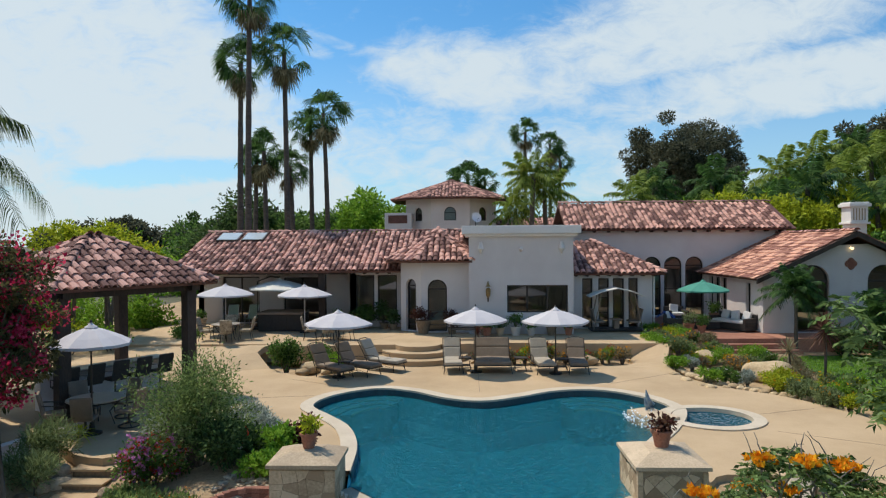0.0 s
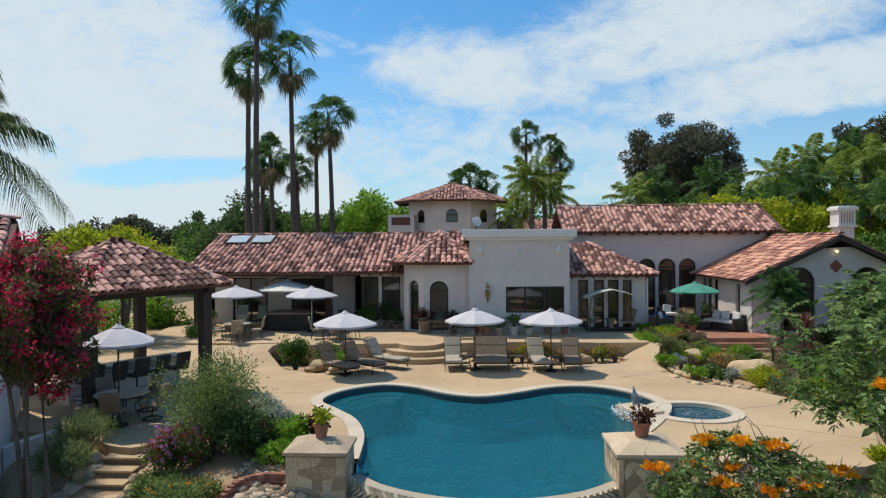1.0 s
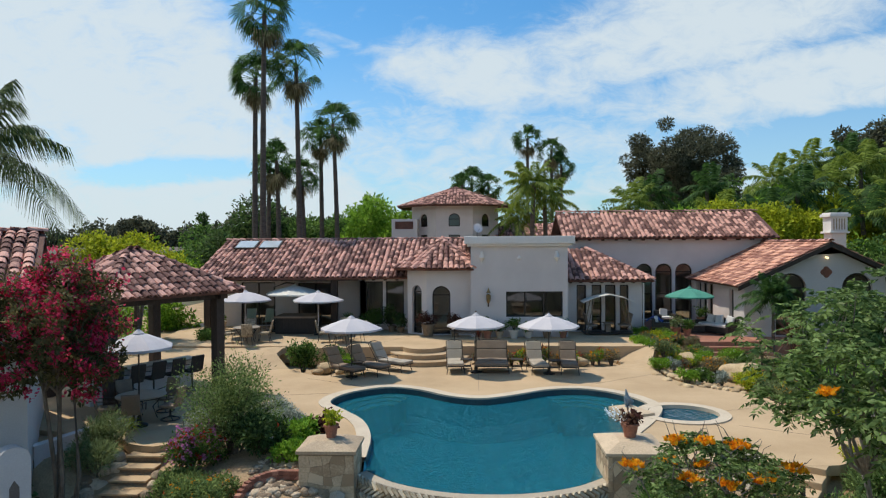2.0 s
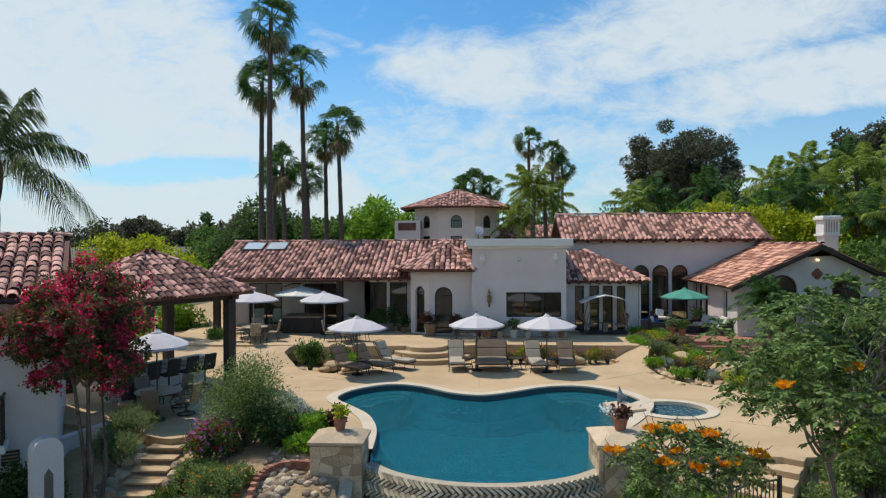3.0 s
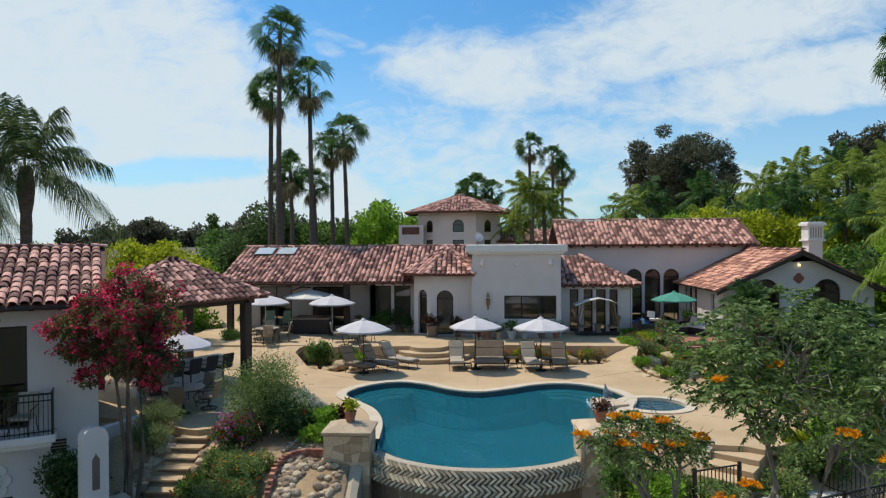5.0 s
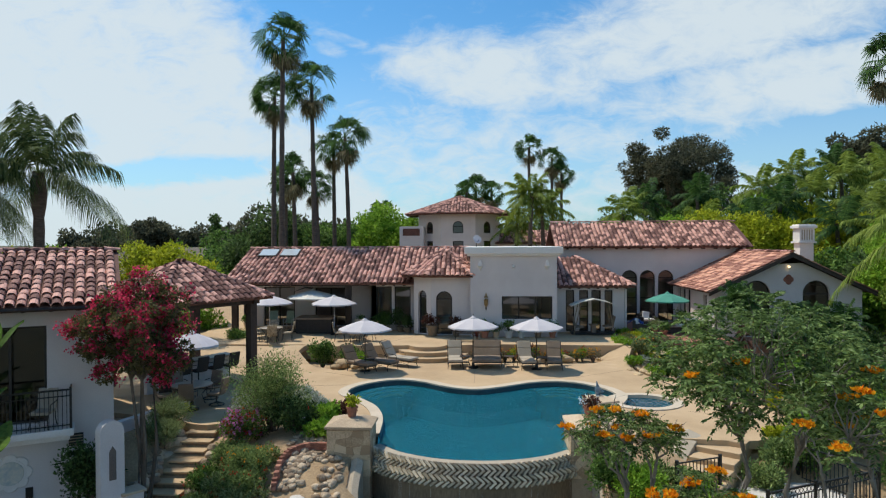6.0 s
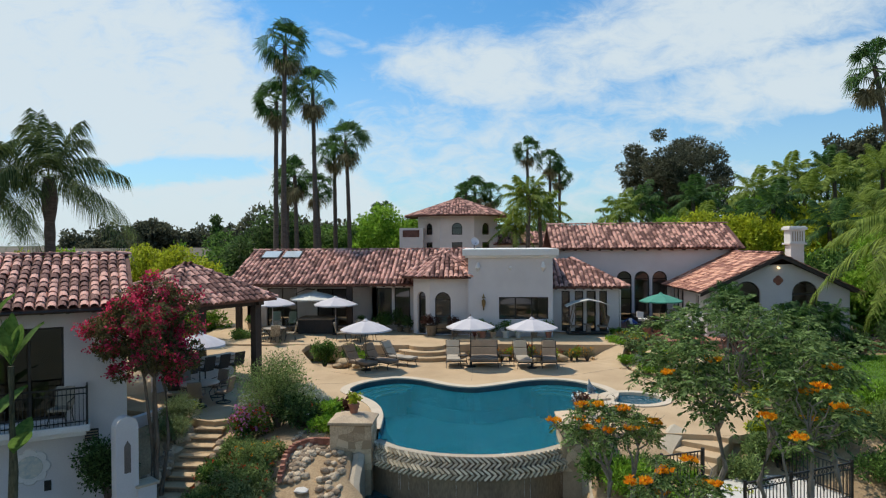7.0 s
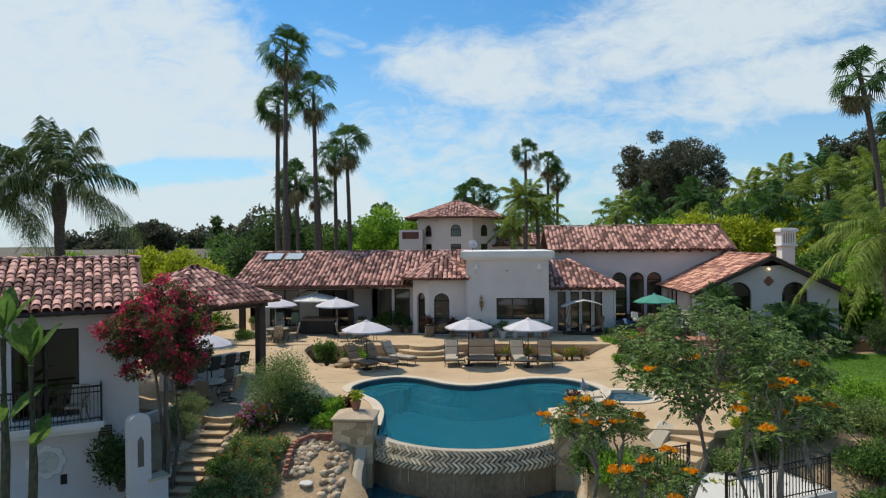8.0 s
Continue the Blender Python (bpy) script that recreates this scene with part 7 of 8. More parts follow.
tube(b, [(0.055 * math.cos(a), 0, 0.055 * math.sin(a)) for a in (2 * math.pi * k / 10 for k in range(11))], 0.008, 4, False)
first_ring = part("ring", b, IRON, rl)
first_ring.location = (-0.08, 0, 0.893)
for i in range(1, 30):
    o = new("ring", first_ring.data)
    o.parent = rl
    o.location = (-0.08 - 0.126 * i, 0, 0.893)
# short guard rail at the foot of the steps
guard = thing("guard_rail", "short black iron rail at the foot of the garden steps", "railing", (5.85, 11.0, -1.45), 23, kind="structure")
for z in (0.92, 0.12):
    part("rail_bar", boxed(0, -0.015, z, 1.4, 0.015, z + 0.035), IRON, guard)
for i in range(12):
    o = new("baluster", bal)
    o.parent = guard
    o.location = (0.06 + 0.116 * i, 0, 0.12)
for x in (0.0, 1.4):
    part("post", boxed(x - 0.035, -0.035, -1.2, x + 0.035, 0.035, 1.02), IRON, guard)

# ---- furniture ----
def umbrella(at, width, height, mat, label, ribs=8, cantilever=False, category="umbrella", drop=0.42):
    t = thing("patio_umbrella", label, category, at)
    r = width / 2
    top = height
    can = bmesh.new()
    vent_r = 0.16
    tip = can.verts.new((0, 0, top + 0.0))
    rings = []
    for rr, zz in ((0.30, top - drop * 0.22), (0.68, top - drop * 0.60), (1.0, top - drop)):
        ring_ = []
        for k in range(ribs * 2):
            a = math.pi * k / ribs
            sag = 1.0 if k % 2 == 0 else math.cos(math.pi / ribs) * 0.985
            dz = 0 if k % 2 == 0 else -0.02 * rr
            ring_.append(can.verts.new((r * rr * sag * math.cos(a), r * rr * sag * math.sin(a), zz + dz)))
        rings.append(ring_)
    hem = [can.verts.new((v.co.x * 1.004, v.co.y * 1.004, v.co.z - 0.07)) for v in rings[-1]]
    m = ribs * 2
    for k in range(m):
        can.faces.new((tip, rings[0][k], rings[0][(k + 1) % m]))
        for a, c in ((rings[0], rings[1]), (rings[1], rings[2]), (rings[2], hem)):
            can.faces.new((a[k], c[k], c[(k + 1) % m], a[(k + 1) % m]))
    cano = part("canopy", can, mat, t)
    capb = bmesh.new()
    lathe(capb, [(0.02, 0.10), (0.05, 0.06), (vent_r, -0.03), (vent_r, -0.05)][::-1], 16, (0, 0, top))
    part("vent_cap", capb, mat, cano)
    pole = BRONZE if not cantilever else IRON
    if cantilever:
        part("pole", tubes([(-r * 0.72, 0, 0), (-r * 0.72, 0, top - 0.1), (-r * 0.3, 0, top + 0.14), (0, 0, top + 0.1)], 0.035), pole, t)
        part("base", boxed(-r * 0.72 - 0.4, -0.4, 0, -r * 0.72 + 0.4, 0.4, 0.08, bevel=0.02), IRON, t)
    else:
        part("pole", tubes([(0, 0, 0), (0, 0, top + 0.02)], 0.024), CANVAS if "white pole" in label else pole, t)
        part("base", lathe(bmesh.new(), [(0.24, 0), (0.24, 0.05), (0.08, 0.09), (0.05, 0.3), (0.0, 0.3)], 16), IRON, t)
    part("finial", lathe(bmesh.new(), [(0.02, 0), (0.035, 0.05), (0.012, 0.1), (0.0, 0.11)], 10, (0, 0, top + 0.06)), pole, t)
    for k in range(ribs):
        a = 2 * math.pi * k / ribs
        rib = part("rib", tubes([(0.03 * math.cos(a), 0.03 * math.sin(a), top - 0.05), (r * 0.98 * math.cos(a), r * 0.98 * math.sin(a), top - drop - 0.02)], 0.009, 5), pole, t)
        if not cantilever:
            part("strut", tubes([(0.03 * math.cos(a), 0.03 * math.sin(a), top - drop - 0.22), (r * 0.5 * math.cos(a), r * 0.5 * math.sin(a), top - drop * 0.55)], 0.008, 5), pole, rib)
    return t


umbrella((-4.5, 23.45, DECK), 2.45, 2.36, CANVAS, "white canvas patio umbrella open over the loungers")
umbrella((0.42, 24.45, DECK), 2.35, 2.36, CANVAS, "white canvas patio umbrella open over the double lounger")
umbrella((3.33, 24.15, DECK), 2.45, 2.36, CANVAS, "white canvas patio umbrella open between two loungers")
umbrella((-11.25, 30.6, 0), 2.7, 2.30, CANVAS, "white market umbrella on white pole over dining table")
umbrella((-9.25, 32.6, 0), 3.1, 2.47, CREAM_CANVAS, "cream cantilever umbrella beside the hot tub", cantilever=True)
umbrella((-7.65, 31.2, 0), 2.65, 2.22, CANVAS, "white market umbrella on white pole beside the hot tub")
umbrella((11.6, 32.6, 0), 2.55, 2.27, GREEN_CANVAS, "green canvas umbrella over the patio sofas")
umbrella((-9.4, 16.3, DECK), 1.95, 2.74, CANVAS, "white canvas umbrella over the round table near the bar")


def cushion(bm, x0, y0, z0, x1, y1, z1):
    return box(bm, x0, y0, z0, x1, y1, z1, bevel=min(x1 - x0, y1 - y0, z1 - z0) * 0.35)


def lounger(at, turn, label, width=0.68, back=58, mat=None, double=False):
    t = thing("chaise_lounge", label, "lounge chair", at, turn, group="loungers on the pool deck")
    w = width / 2
    mat = mat or SLING
    fr_ = part("frame", boxed(-w, -0.95, 0.30, w, 0.42, 0.345, bevel=0.01), BRONZE, t)
    for k, (y0, y1) in enumerate(((-0.95, -0.30), (-0.29, 0.42))):
        b = cushion(bmesh.new(), -w + 0.02, y0, 0.345, w - 0.02, y1, 0.455)
        part("seat_cushion", b, mat, fr_)
    m = Matrix.Translation((0, 0.42, 0.36)) @ Matrix.Rotation(radians(back), 4, "X")
    for z0, z1 in ((0.0, 0.44), (0.45, 0.84)):
        b = cushion(bmesh.new(), -w + 0.02, z0, -0.0, w - 0.02, z1, 0.11)
        b.transform(m)
        part("back_cushion", b, mat, t)
    b = bmesh.new()
    for sx in (-1, 1):
        tube(b, [(sx * w, 0, -0.02), (sx * w, 0.86, -0.02)], 0.016, 6)
    tube(b, [(-w, 0.86, -0.02), (-w * 0.4, 0.93, -0.02), (w * 0.4, 0.93, -0.02), (w, 0.86, -0.02)], 0.016, 6)
    b.transform(m)
    part("back_frame", b, BRONZE, t)
    for sx in (-1, 1):
        for y in (-0.82, 0.36):
            part("leg", tubes([(sx * (w - 0.02), y, 0.32), (sx * w, y + 0.03, 0.16), (sx * (w + 0.02), y - 0.02, 0.0)], [0.018, 0.014, 0.018], 6), BRONZE, t)
        part("armrest", tubes([(sx * w, -0.15, 0.33), (sx * (w + 0.02), -0.12, 0.55), (sx * (w + 0.02), 0.25, 0.58), (sx * w, 0.55, 0.54)], 0.015, 6), BRONZE, t)
        part("stretcher", tubes([(sx * w, -0.82, 0.14), (sx * w, -0.4, 0.24), (sx * w, 0.0, 0.14), (sx * w, 0.36, 0.2)], 0.009, 5), BRONZE, t)
    return t


L1 = "taupe cushioned chaise lounge with bronze scroll frame"
lounger((-4.85, 23.65, DECK), 52, L1)
lounger((-3.95, 24.15, DECK), 56, L1 + ", back raised")
lounger((-3.15, 24.95, DECK), 60, L1 + " near the steps", mat=CUSHION)
lounger((-0.45, 24.9, DECK), 4, "beige cushioned chaise lounge in the sun", mat=CUSHION)
lounger((1.05, 24.95, DECK), 0, "double-width taupe chaise lounge under the umbrella", 1.35, double=True)
lounger((2.9, 24.75, DECK), 6, "beige cushioned chaise lounge beside the umbrella pole", mat=CUSHION)
lounger((4.2, 24.75, DECK), -4, L1)


def side_table(at, label="small bronze side table between loungers"):
    t = thing("side_table", label, "side table", at, group="side tables")
    part("tabletop", boxed(-0.24, -0.24, 0.46, 0.24, 0.24, 0.49, bevel=0.01), BRONZE, t)
    for sx in (-1, 1):
        for sy in (-1, 1):
            part("leg", tubes([(sx * 0.2, sy * 0.2, 0.46), (sx * 0.17, sy * 0.17, 0.25), (sx * 0.22, sy * 0.22, 0)], 0.012, 5), BRONZE, t)
    part("shelf", boxed(-0.18, -0.18, 0.18, 0.18, 0.18, 0.195), BRONZE, t)
    return t


for p in ((0.02, 24.9), (2.1, 24.85), (3.6, 24.6), (-4.4, 24.1)):
    side_table((*p, DECK))

PATTERN = material("patterned_fabric", (0.16, 0.12, 0.075), (0.50, 0.42, 0.30), 9.0, 0.9, 0.1, 18.0, stain=0.7)
def chair_build(label, fabric, at, turn, group, swivel=False, high=0.0):
    t = thing("patio_chair", label, "chair", at, turn, group=group)
    s = 0.44 + high
    part("seat", cushion(bmesh.new(), -0.25, -0.26, s - 0.05, 0.25, 0.24, s + 0.04), fabric, t)
    b = cushion(bmesh.new(), -0.25, -0.035, 0, 0.25, 0.035, 0.56)
    b.transform(Matrix.Translation((0, 0.26, s + 0.03)) @ Matrix.Rotation(radians(-13), 4, "X"))
    part("backrest", b, fabric, t)
    for sx in (-1, 1):
        part("arm", tubes([(sx * 0.27, 0.28, s + 0.27), (sx * 0.29, 0.0, s + 0.24), (sx * 0.29, -0.22, s + 0.22), (sx * 0.28, -0.22, s)], 0.016, 6), BRONZE, t)
    if swivel:
        part("pedestal", tubes([(0, 0, s - 0.05), (0, 0, 0.1)], 0.03, 8), BRONZE, t)
        part("ring_base", tubes([(0.27 * math.cos(a), 0.27 * math.sin(a), 0.03) for a in (2 * math.pi * k / 16 for k in range(17))], 0.018, 6), BRONZE, t)
        for k in range(4):
            a = k * math.pi / 2 + 0.78
            part("spoke", tubes([(0, 0, 0.14), (0.27 * math.cos(a), 0.27 * math.sin(a), 0.03)], 0.014, 5), BRONZE, t)
    else:
        for sx in (-1, 1):
            for sy in (-1, 1):
                part("leg", tubes([(sx * 0.23, sy * 0.22, s - 0.04), (sx * 0.22, sy * 0.24, s * 0.5), (sx * 0.25, sy * 0.28, 0)], 0.015, 6), BRONZE, t)
    return t


def round_table(at, r, label):
    t = thing("dining_table", label, "table", at)
    part("tabletop", lathe(bmesh.new(), [(r - 0.02, 0.70), (r, 0.715), (r, 0.735), (r - 0.02, 0.745)], 32), GLASS_TOP, t)
    part("apron", tubes([((r - 0.08) * math.cos(a), (r - 0.08) * math.sin(a), 0.67) for a in (2 * math.pi * k / 24 for k in range(25))], 0.014, 5), BRONZE, t)
    for k in range(4):
        a = k * math.pi / 2 + 0.4
        part("leg", tubes([((r - 0.1) * math.cos(a), (r - 0.1) * math.sin(a), 0.70), (r * 0.45 * math.cos(a), r * 0.45 * math.sin(a), 0.35), (r * 0.62 * math.cos(a), r * 0.62 * math.sin(a), 0.0)], 0.02, 6), BRONZE, t)
    return t


def dining(cx, cy, z, r, angles, fabric, label, tlabel, group, swivel=False):
    round_table((cx, cy, z), r, tlabel)
    first = None
    for a in angles:
        d = r + 0.22
        m = pose(cx + d * math.sin(radians(a)), cy - d * math.cos(radians(a)), z, 0, 0, a + 180)
        if first is None:
            first = chair_build(label, fabric, (0, 0, 0), 0, group, swivel)
            first.matrix_basis = m
        else:
            copy_thing(first, m)


dining(-10.5, 28.6, 0, 0.62, (20, 100, 190, 275), PATTERN, "patio armchair with patterned tan cushions at the terrace table", "round stone-topped patio table on the terrace", "chairs round the terrace table")
dining(-6.0, 28.9, 0, 0.6, (80, 280, 10, 180), PATTERN, "patio armchair with patterned tan cushions behind the loungers", "round stone-topped patio table on the terrace", "chairs round the second table")
dining(-9.75, 17.1, DECK, 0.72, (15, 85, 160, 230, 300), SLING, "swivel patio chair with taupe sling seat", "round glass-topped patio table under the umbrella", "swivel chairs near the bar", True)

# bar in the gazebo, along its front
gm = Matrix.Translation((GZ.x, GZ.y, DECK)) @ Matrix.Rotation(radians(58.0), 4, "Z")
bar = thing("bar_counter", "curved white stucco bar counter with dark stone top", "bar", (GZ.x, GZ.y, DECK), 58.0)
part("body", boxed(-2.0, -0.75, 0, 1.85, -0.4, 1.02, bevel=0.02), STUCCO, bar)
part("worktop", boxed(-2.1, -1.0, 1.02, 1.95, -0.25, 1.09, bevel=0.02), GLASS_TOP, bar, "dark stone worktop")
for i in range(5):
    p = gm @ Vector((-1.6 + 0.75 * i, -1.3, 0))
    if i == 0:
        st0 = chair_build("tall bar stool with dark iron back and seat", WICKER, (p.x, p.y, DECK), 58.0 + 180, "bar stools", True, 0.28)
    else:
        copy_thing(st0, pose(p.x, p.y, DECK, 0, 0, 58.0 + 180))

# hot tub with dark wicker skirt
tub = thing("hot_tub", "square hot tub with dark wicker skirt and flat cover", "hot tub", (-8.95, 32.3, 0))
part("skirt", boxed(-1.05, -0.8, 0, 1.05, 0.8, 0.82, bevel=0.04), WICKER, tub)
part("cover", boxed(-1.1, -0.85, 0.82, 1.1, 0.85, 0.92, bevel=0.03), SLING, tub, "grey-brown cover")
for i in range(7):
    part("panel_strip", boxed(-1.02 + 0.34 * i - 0.02, -0.82, 0.03, -1.02 + 0.34 * i + 0.02, -0.79, 0.8), WICKER, tub)
# two folding chairs with white frames
def folding_chair(at, turn):
    t = thing("folding_chair", "pale green sling folding chair with white frame", "chair", at, turn, group="folding chairs")
    for sx in (-1, 1):
        part("side_frame", tubes([(sx * 0.27, -0.25, 0), (sx * 0.27, -0.22, 0.6), (sx * 0.27, 0.25, 0.62), (sx * 0.27, 0.3, 0)], 0.016, 6), CANVAS, t)
        part("back_frame", tubes([(sx * 0.25, 0.1, 0.4), (sx * 0.25, 0.36, 1.1)], 0.014, 6), CANVAS, t)
    b = boxed(-0.24, -0.24, 0.40, 0.24, 0.16, 0.42, bevel=0.005)
    part("seat", b, GREEN_PALE, t)
    b = boxed(-0.24, -0.01, 0, 0.24, 0.01, 0.72, bevel=0.004)
    b.transform(Matrix.Translation((0, 0.11, 0.41)) @ Matrix.Rotation(radians(-20), 4, "X"))
    part("backrest", b, GREEN_PALE, t)
    return t


GREEN_PALE = material("pale_green_sling", (0.22, 0.30, 0.22), (0.34, 0.42, 0.32), 3.0, 0.9, 0.1)
folding_chair((-12.0, 33.6, 0), 8)
folding_chair((-11.0, 33.6, 0), -6)

# slatted bench
bench = thing("bench", "dark slatted iron bench on the terrace", "bench", (0.0, 28.9, 0), 182)
for i in range(6):
    part("slat", boxed(-0.62, -0.22 + 0.08 * i, 0.42, 0.62, -0.16 + 0.08 * i, 0.445), IRON, bench)
for i in range(4):
    part("slat", boxed(-0.62, 0.25 + 0.01 * i, 0.50 + 0.09 * i, 0.62, 0.27 + 0.01 * i, 0.56 + 0.09 * i), IRON, bench)
for sx in (-1, 1):
    part("leg", tubes([(sx * 0.58, -0.2, 0), (sx * 0.58, -0.18, 0.62), (sx * 0.58, 0.2, 0.62)], 0.02, 6), IRON, bench)
    part("leg", tubes([(sx * 0.58, 0.28, 0), (sx * 0.58, 0.25, 0.45), (sx * 0.58, 0.3, 0.88)], 0.02, 6), IRON, bench)

# canopied swing set
swing = thing("garden_swing", "canopied glider swing with white canopy and two seats", "swing", (7.15, 31.55, 0))
cb = bmesh.new()
cp = [(-1.3, 1.62), (-0.75, 1.86), (0.0, 2.02), (0.75, 1.86), (1.3, 1.62)]
for y0, y1 in ((-0.55, 0.55),):
    up = [[cb.verts.new((x, y, z + dz)) for x, z in cp] for y in (y0, y1) for dz in (0.0, 0.04)]
    for i in range(4):
        cb.faces.new((up[0][i], up[0][i + 1], up[2][i + 1], up[2][i]))
        cb.faces.new((up[1][i], up[3][i], up[3][i + 1], up[1][i + 1]))
        cb.faces.new((up[0][i], up[1][i], up[1][i + 1], up[0][i + 1]))
        cb.faces.new((up[2][i], up[2][i + 1], up[3][i + 1], up[3][i]))
part("canopy", cb, CREAM_CANVAS, swing)
for sx in (-1, 1):
    for y in (-0.5, 0.5):
        part("post", tubes([(sx * 1.15, y, 0.05), (sx * 0.75, y, 1.84)], 0.025, 6), SLING, swing)
    b = cushion(bmesh.new(), sx * 0.8 - 0.22, -0.4, 0.42, sx * 0.8 + 0.22, 0.4, 0.50)
    part("seat", b, SLING, swing)
    b = cushion(bmesh.new(), -0.03, -0.4, 0, 0.03, 0.4, 0.6)
    b.transform(Matrix.Translation((sx * 1.03, 0, 0.48)) @ Matrix.Rotation(radians(sx * 14), 4, "Y"))
    part("backrest", b, SLING, swing)
part("platform", boxed(-1.25, -0.5, 0.05, 1.25, 0.5, 0.12, bevel=0.01), IRON, swing)
part("tray", boxed(-0.25, -0.3, 0.55, 0.25, 0.3, 0.58, bevel=0.01), SLING, swing)
part("pedestal", boxed(-0.12, -0.2, 0.12, 0.12, 0.2, 0.55, bevel=0.01), SLING, swing)

# wicker seating on the red patio
def wicker_seat(name, label, at, turn, width, category="sofa", blue=False, pillows=2):
    t = thing(name, label, category, at, turn)
    w = width / 2
    part("base", boxed(-w, -0.42, 0.05, w, 0.42, 0.36, bevel=0.03), WICKER, t)
    part("back", boxed(-w, 0.28, 0.36, w, 0.44, 0.78, bevel=0.03), WICKER, t)
    for sx in (-1, 1):
        part("arm", boxed(min(sx * w, sx * (w - 0.16)), -0.42, 0.36, max(sx * w, sx * (w - 0.16)), 0.28, 0.62, bevel=0.03), WICKER, t)
    n = max(1, round((width - 0.32) / 0.65))
    step_ = (width - 0.34) / n
    for i in range(n):
        x0 = -w + 0.17 + i * step_
        part("seat_cushion", cushion(bmesh.new(), x0, -0.40, 0.36, x0 + step_ - 0.01, 0.28, 0.50), WHITE_CUSHION, t)
    for i in range(pillows):
        b = cushion(bmesh.new(), -0.22, -0.08, 0, 0.22, 0.08, 0.42)
        b.transform(Matrix.Translation((-w + 0.45 + i * (width - 0.9) / max(1, pillows - 1), 0.16, 0.49)) @ Matrix.Rotation(radians(-16), 4, "X") @ Matrix.Rotation(radians(8 * (-1) ** i), 4, "Y"))
        part("pillow", b, WHITE_CUSHION, t)
    if blue:
        b = bmesh.new()
        bmesh.ops.create_grid(b, x_segments=14, y_segments=14, size=0.42)
        for v in b.verts:
            v.co.z = 0.83 + 0.05 * noise.noise(v.co * 5) - max(0, abs(v.co.y) - 0.1) * 0.75
        b.transform(Matrix.Translation((0, 0.34, 0.0)))
        bmesh.ops.solidify(b, geom=b.faces[:], thickness=0.015)
        part("throw", b, BLUE_CLOTH, t, "crumpled blue cloth")
    return t


wicker_seat("sofa", "dark wicker sofa with white cushions on the red patio", (12.75, 31.9, 0), -62, 2.1, pillows=3)
wicker_seat("armchair", "dark wicker armchair draped with a blue cloth", (9.95, 31.9, 0), 72, 1.5, "armchair", True, 1)
wicker_seat("armchair", "dark wicker armchair with white cushion near the arches", (11.1, 35.2, 0), 5, 1.05, "armchair", False, 1)
ot = thing("coffee_table", "low dark wicker coffee table under the green umbrella", "table", (11.55, 32.3, 0))
part("body", boxed(-0.6, -0.4, 0.03, 0.6, 0.4, 0.36, bevel=0.03), WICKER, ot)
part("tabletop", boxed(-0.64, -0.44, 0.36, 0.64, 0.44, 0.41, bevel=0.015), GLASS_TOP, ot)

# lantern, dish
lan = thing("wall_lantern", "ornate bronze wall lantern on the white block", "lantern", (1.07, 30.42, 1.75))
part("backplate", tubes([(0, 0.06, -0.25), (0, 0.06, 0.3)], 0.035, 6), BRONZE, lan)
part("cage", lathe(bmesh.new(), [(0.03, -0.12), (0.10, 0.0), (0.115, 0.28), (0.03, 0.36)], 6, (0, -0.12, 0.05)), BRASS, lan)
part("bulb", lathe(bmesh.new(), [(0.02, 0.02), (0.045, 0.08), (0.05, 0.16), (0.01, 0.22)], 10, (0, -0.245, 0.05)), BRASS, lan)
part("crown", lathe(bmesh.new(), [(0.12, 0.4), (0.06, 0.5), (0.015, 0.66)], 8, (0, -0.12, 0.05)), BRASS, lan)
dish = thing("satellite_dish", "small white satellite dish on the block roof", "dish", (0.55, 32.0, 5.0), 25)
db = bmesh.new()
lathe(db, [(0.02, 0.0), (0.16, 0.03), (0.26, 0.09), (0.255, 0.10), (0.15, 0.045), (0.02, 0.015)], 18)
db.transform(Matrix.Translation((0, 0, 0.42)) @ Matrix.Rotation(radians(68), 4, "X"))
part("reflector", db, CANVAS, dish)
part("mast", tubes([(0, 0.03, 0.0), (0, 0.03, 0.45)], 0.02, 6), IRON, dish)
part("feed_arm", tubes([(0, 0, 0.25), (0, -0.3, 0.40)], 0.012, 5), IRON, dish)

# pots
def pot(at, r, h, label, mat=None, plant=None, spread=0.35, tall=0.5, n=420, leaf=(0.11, 0.05), bloom=()):
    t = thing("flower_pot", label, "pot", at)
    part("pot", lathe(bmesh.new(), [(r * 0.66, 0), (r * 0.95, h * 0.86), (r * 1.08, h * 0.86), (r * 1.08, h), (r * 0.92, h), (r * 0.88, h * 0.9)], 18), mat or TERRACOTTA, t)
    if plant:
        rg = rng()
        cl = [(rg.normal() * spread * 0.35, rg.normal() * spread * 0.35, h + tall * rg.uniform(0.25, 0.75), spread * 0.5, tall * 0.3) for _ in range(7)]
        b = bmesh.new()
        for q in cl:
            tube(b, [(0, 0, h * 0.85), (q[0] * 0.4, q[1] * 0.4, (h + q[2]) / 2), q[:3]], [0.014, 0.010, 0.006], 5)
        part("woody_base", b, BARK, t, "", "stuff")
        p, d = cloud(rg, cl, n, 0.3)
        leaf_part("plant", p, d, *leaf, plant, t, rg, "", 0.25, "stuff")
    return t


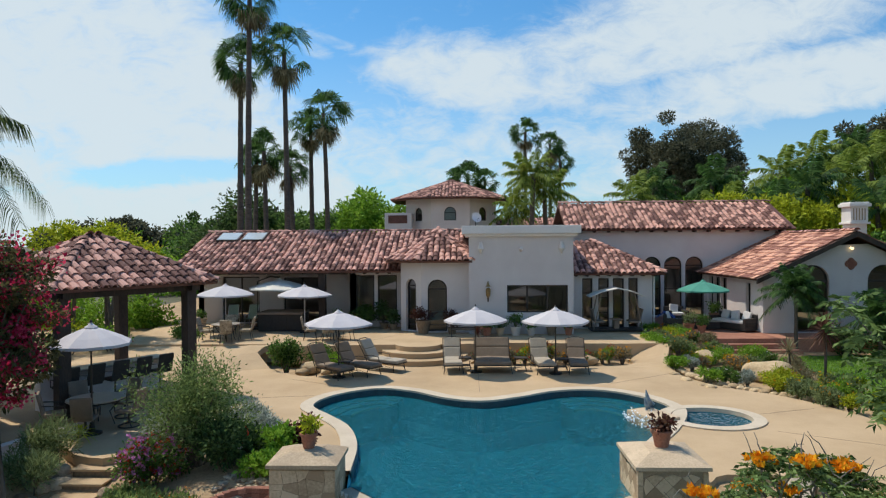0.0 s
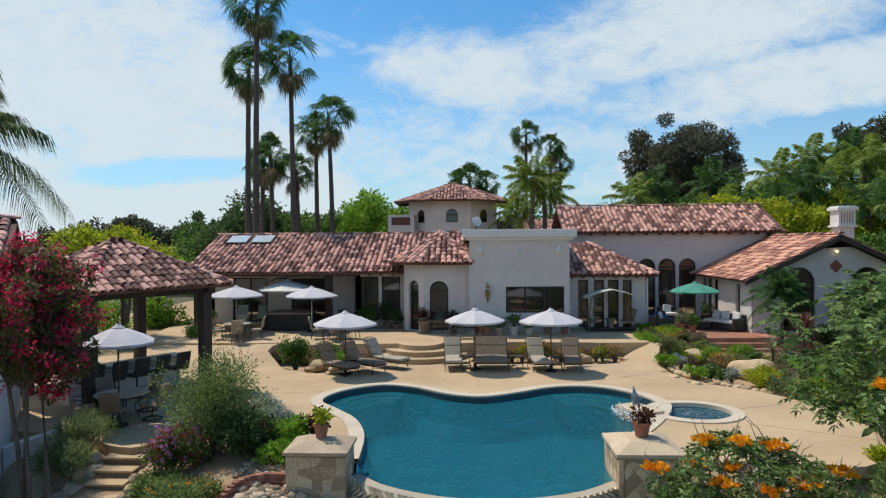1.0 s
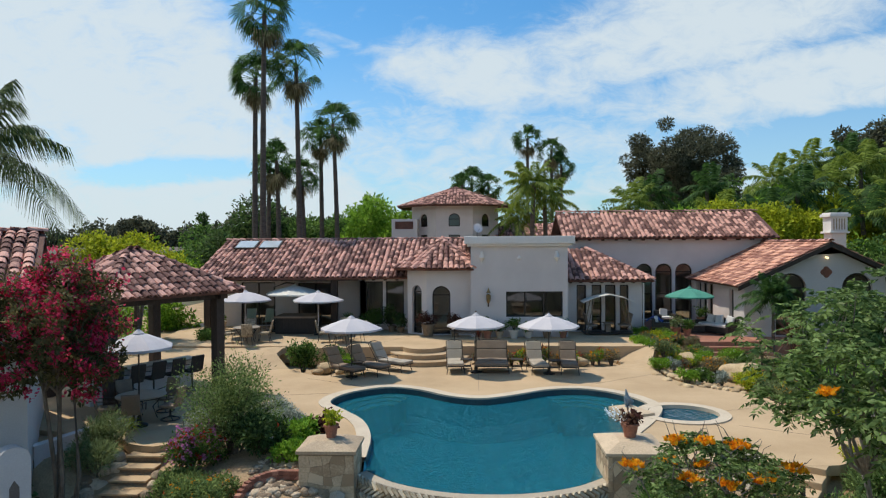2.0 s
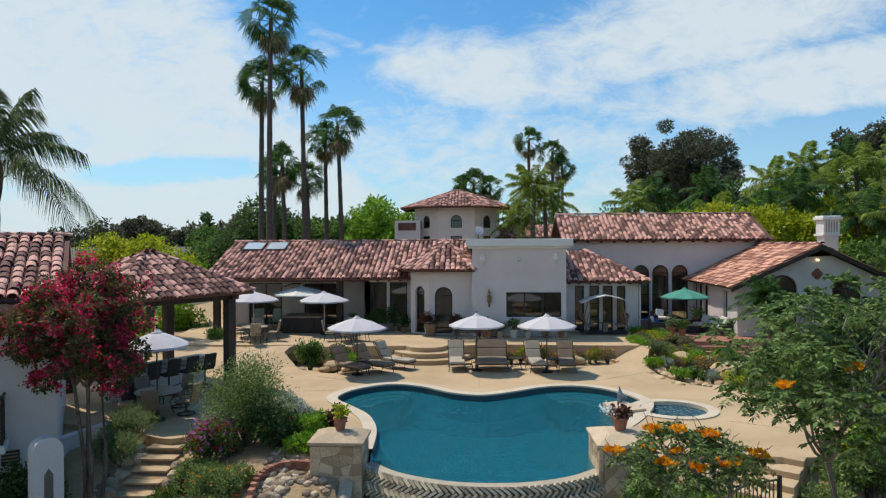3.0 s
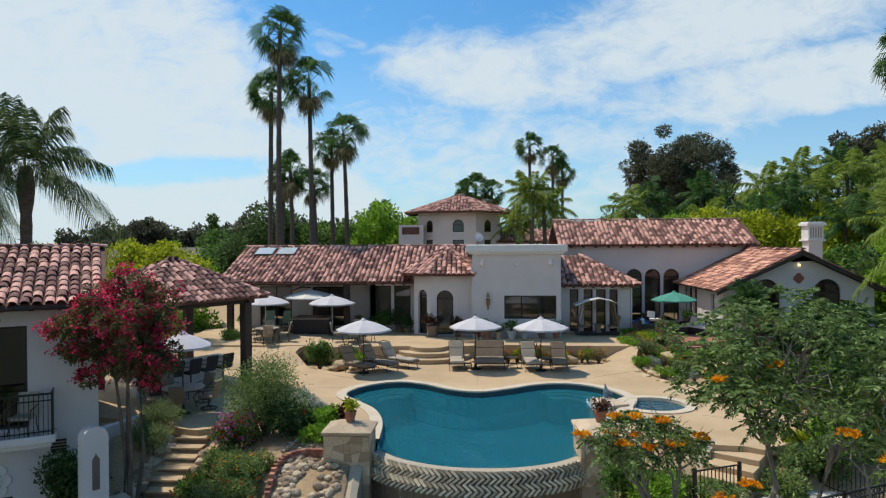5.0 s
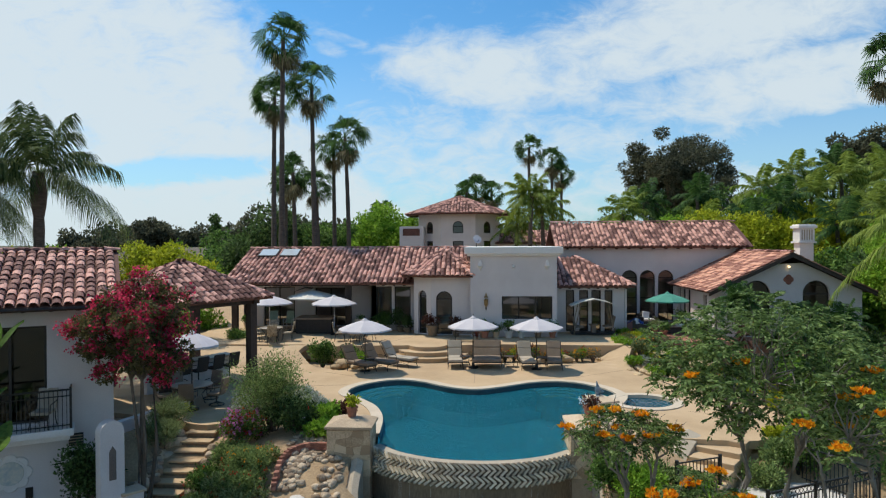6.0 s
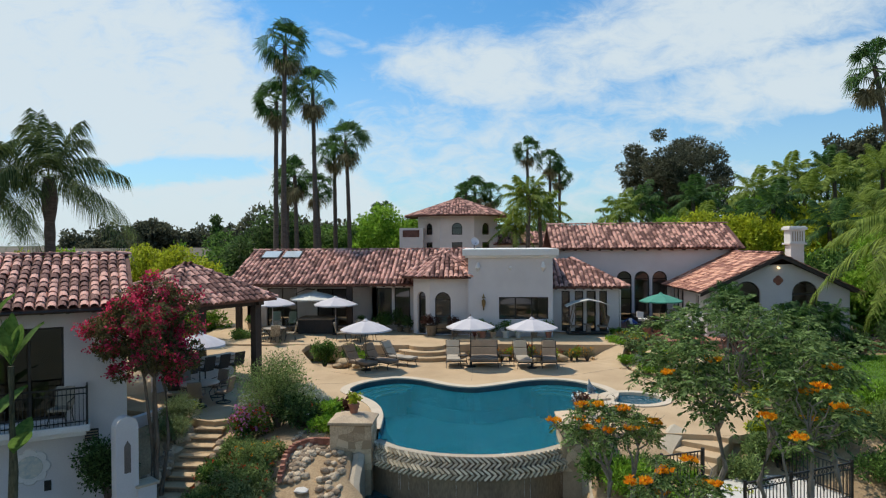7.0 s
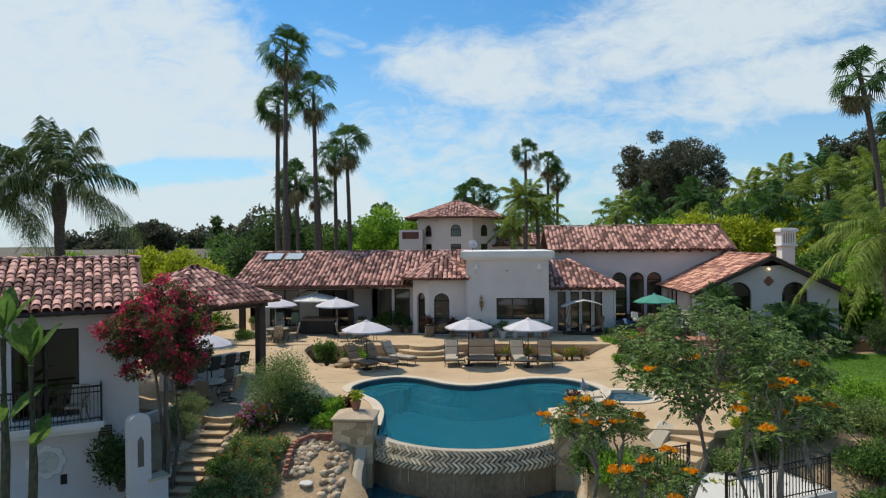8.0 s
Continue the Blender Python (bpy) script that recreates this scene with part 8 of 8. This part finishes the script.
pot((-3.05, 13.0, 0.10), 0.17, 0.30, "terracotta pot of yellow-green succulents on the pillar", None, LEAF_YELLOW, 0.26, 0.32, 180, (0.11, 0.06))
pot((3.98, 13.2, 0.10), 0.20, 0.32, "terracotta pot of succulents on the pillar", None, LEAF_RED, 0.28, 0.32, 200, (0.11, 0.06))
pot((-1.95, 30.7, 0), 0.34, 0.62, "large dark pot with reddish foliage beside the arched door", WET_WALL, LEAF_RED, 0.6, 0.7, 600)
for x, y, r_, mt, pl in ((1.0, 30.0, 0.22, TERRACOTTA, LEAF_MID), (1.6, 30.05, 0.2, STONE_CAP, LEAF_OLIVE), (2.3, 30.0, 0.24, CONCRETE, LEAF_MID), (3.0, 30.05, 0.2, CONCRETE, LEAF_MID), (3.9, 30.05, 0.22, WET_WALL, LEAF_RED), (4.7, 30.1, 0.2, TERRACOTTA, LEAF_MID), (10.4, 31.0, 0.24, TERRACOTTA, LEAF_OLIVE), (10.9, 30.8, 0.2, TERRACOTTA, LEAF_MID), (-13.6, 33.6, 0.24, STONE_CAP, LEAF_MID), (-6.6, 33.0, 0.2, STONE_CAP, LEAF_MID), (13.2, 35.6, 0.24, WET_WALL, LEAF_MID), (-5.4, 32.4, 0.26, TERRACOTTA, LEAF_MID)):
    pot((x, y, 0), r_, r_ * 1.7, "potted plant standing against the villa wall", mt, pl, 0.4, 0.6, 380)
for x, y, rx, h, mt in ((-4.9, 32.6, 0.7, 0.9, LEAF_MID), (-4.0, 32.5, 0.7, 1.25, LEAF_DARK), (-3.5, 32.0, 0.5, 0.8, LEAF_DARK), (-0.6, 30.5, 0.5, 0.9, LEAF_RED), (0.9, 30.1, 0.35, 0.7, LEAF_MID)):
    pot((x, y, 0), 0.22, 0.3, "leafy shrub in a low pot against the villa", WET_WALL, mt, rx, h, 900)

# chair on the guest-house balcony
gmat = pose(-9.9, 12.2, -3.2, 0, 0, 31)
bp_ = gmat @ Vector((-1.75, -0.33, 3.43))
chair_build("pale patio chair on the guest-house balcony", CUSHION, tuple(bp_), 31 - 20, "balcony chairs")

# ---- roof tiles, piece by piece ----
def lay_tiles(ob, p, u, v, nrm, single, flat):
    pw, pl = (0.31, 0.36) if flat else (0.275, 0.36)
    mesh, tv, tf = (FLAT_MESH, FLAT_V, FLAT_F) if flat else (TILE_MESH, TILE_V, TILE_F)
    o = p[0]
    flat_p = [((q - o).dot(u), (q - o).dot(v)) for q in p]
    x0, x1 = min(q[0] for q in flat_p), max(q[0] for q in flat_p)
    y1 = max(q[1] for q in flat_p)
    rows, cols = int(y1 / pl) + 1, int((x1 - x0) / pw)
    rg = random.Random(int(abs(o.x * 31 + o.y * 17)) + len(p))
    m0 = Matrix((u, v, nrm)).transposed()
    verts, faces, laid = [], [], []
    for r in range(rows):
        for c in range(cols):
            x, y = x0 + (c + 0.5) * pw + (pw / 2 if flat and r % 2 else 0), r * pl - 0.07
            if inside(x, y + pl * 0.55, flat_p) and inside(x, max(y, 0.01), flat_p):
                laid.append((x, y))
    keep = set(range(len(laid))) if len(laid) <= single else set(range(single))
    tm = np.array(tv)
    for i, (x, y) in enumerate(laid):
        loc = o + u * (x + rg.gauss(0, 0.008)) + v * (y + rg.gauss(0, 0.015)) + nrm * (0.012 + rg.uniform(0, 0.02))
        rot = m0 @ Matrix.Rotation(rg.gauss(0, 0.03), 3, "Z") @ Matrix.Rotation(rg.gauss(0.02, 0.02), 3, "X")
        if i in keep:
            t = new("tile", mesh)
            t.parent = ob
            t.matrix_basis = Matrix.Translation(loc) @ rot.to_4x4()
        else:
            k = len(verts)
            verts += [loc + rot @ Vector(q) for q in tv]
            faces += [tuple(k + j for j in f) for f in tf]
    if verts:
        raw_part("tile_rows", verts, faces, FLAT_ROWS if flat else TILE_ROWS, ob, "", "stuff")


for job in jobs:
    lay_tiles(*job)
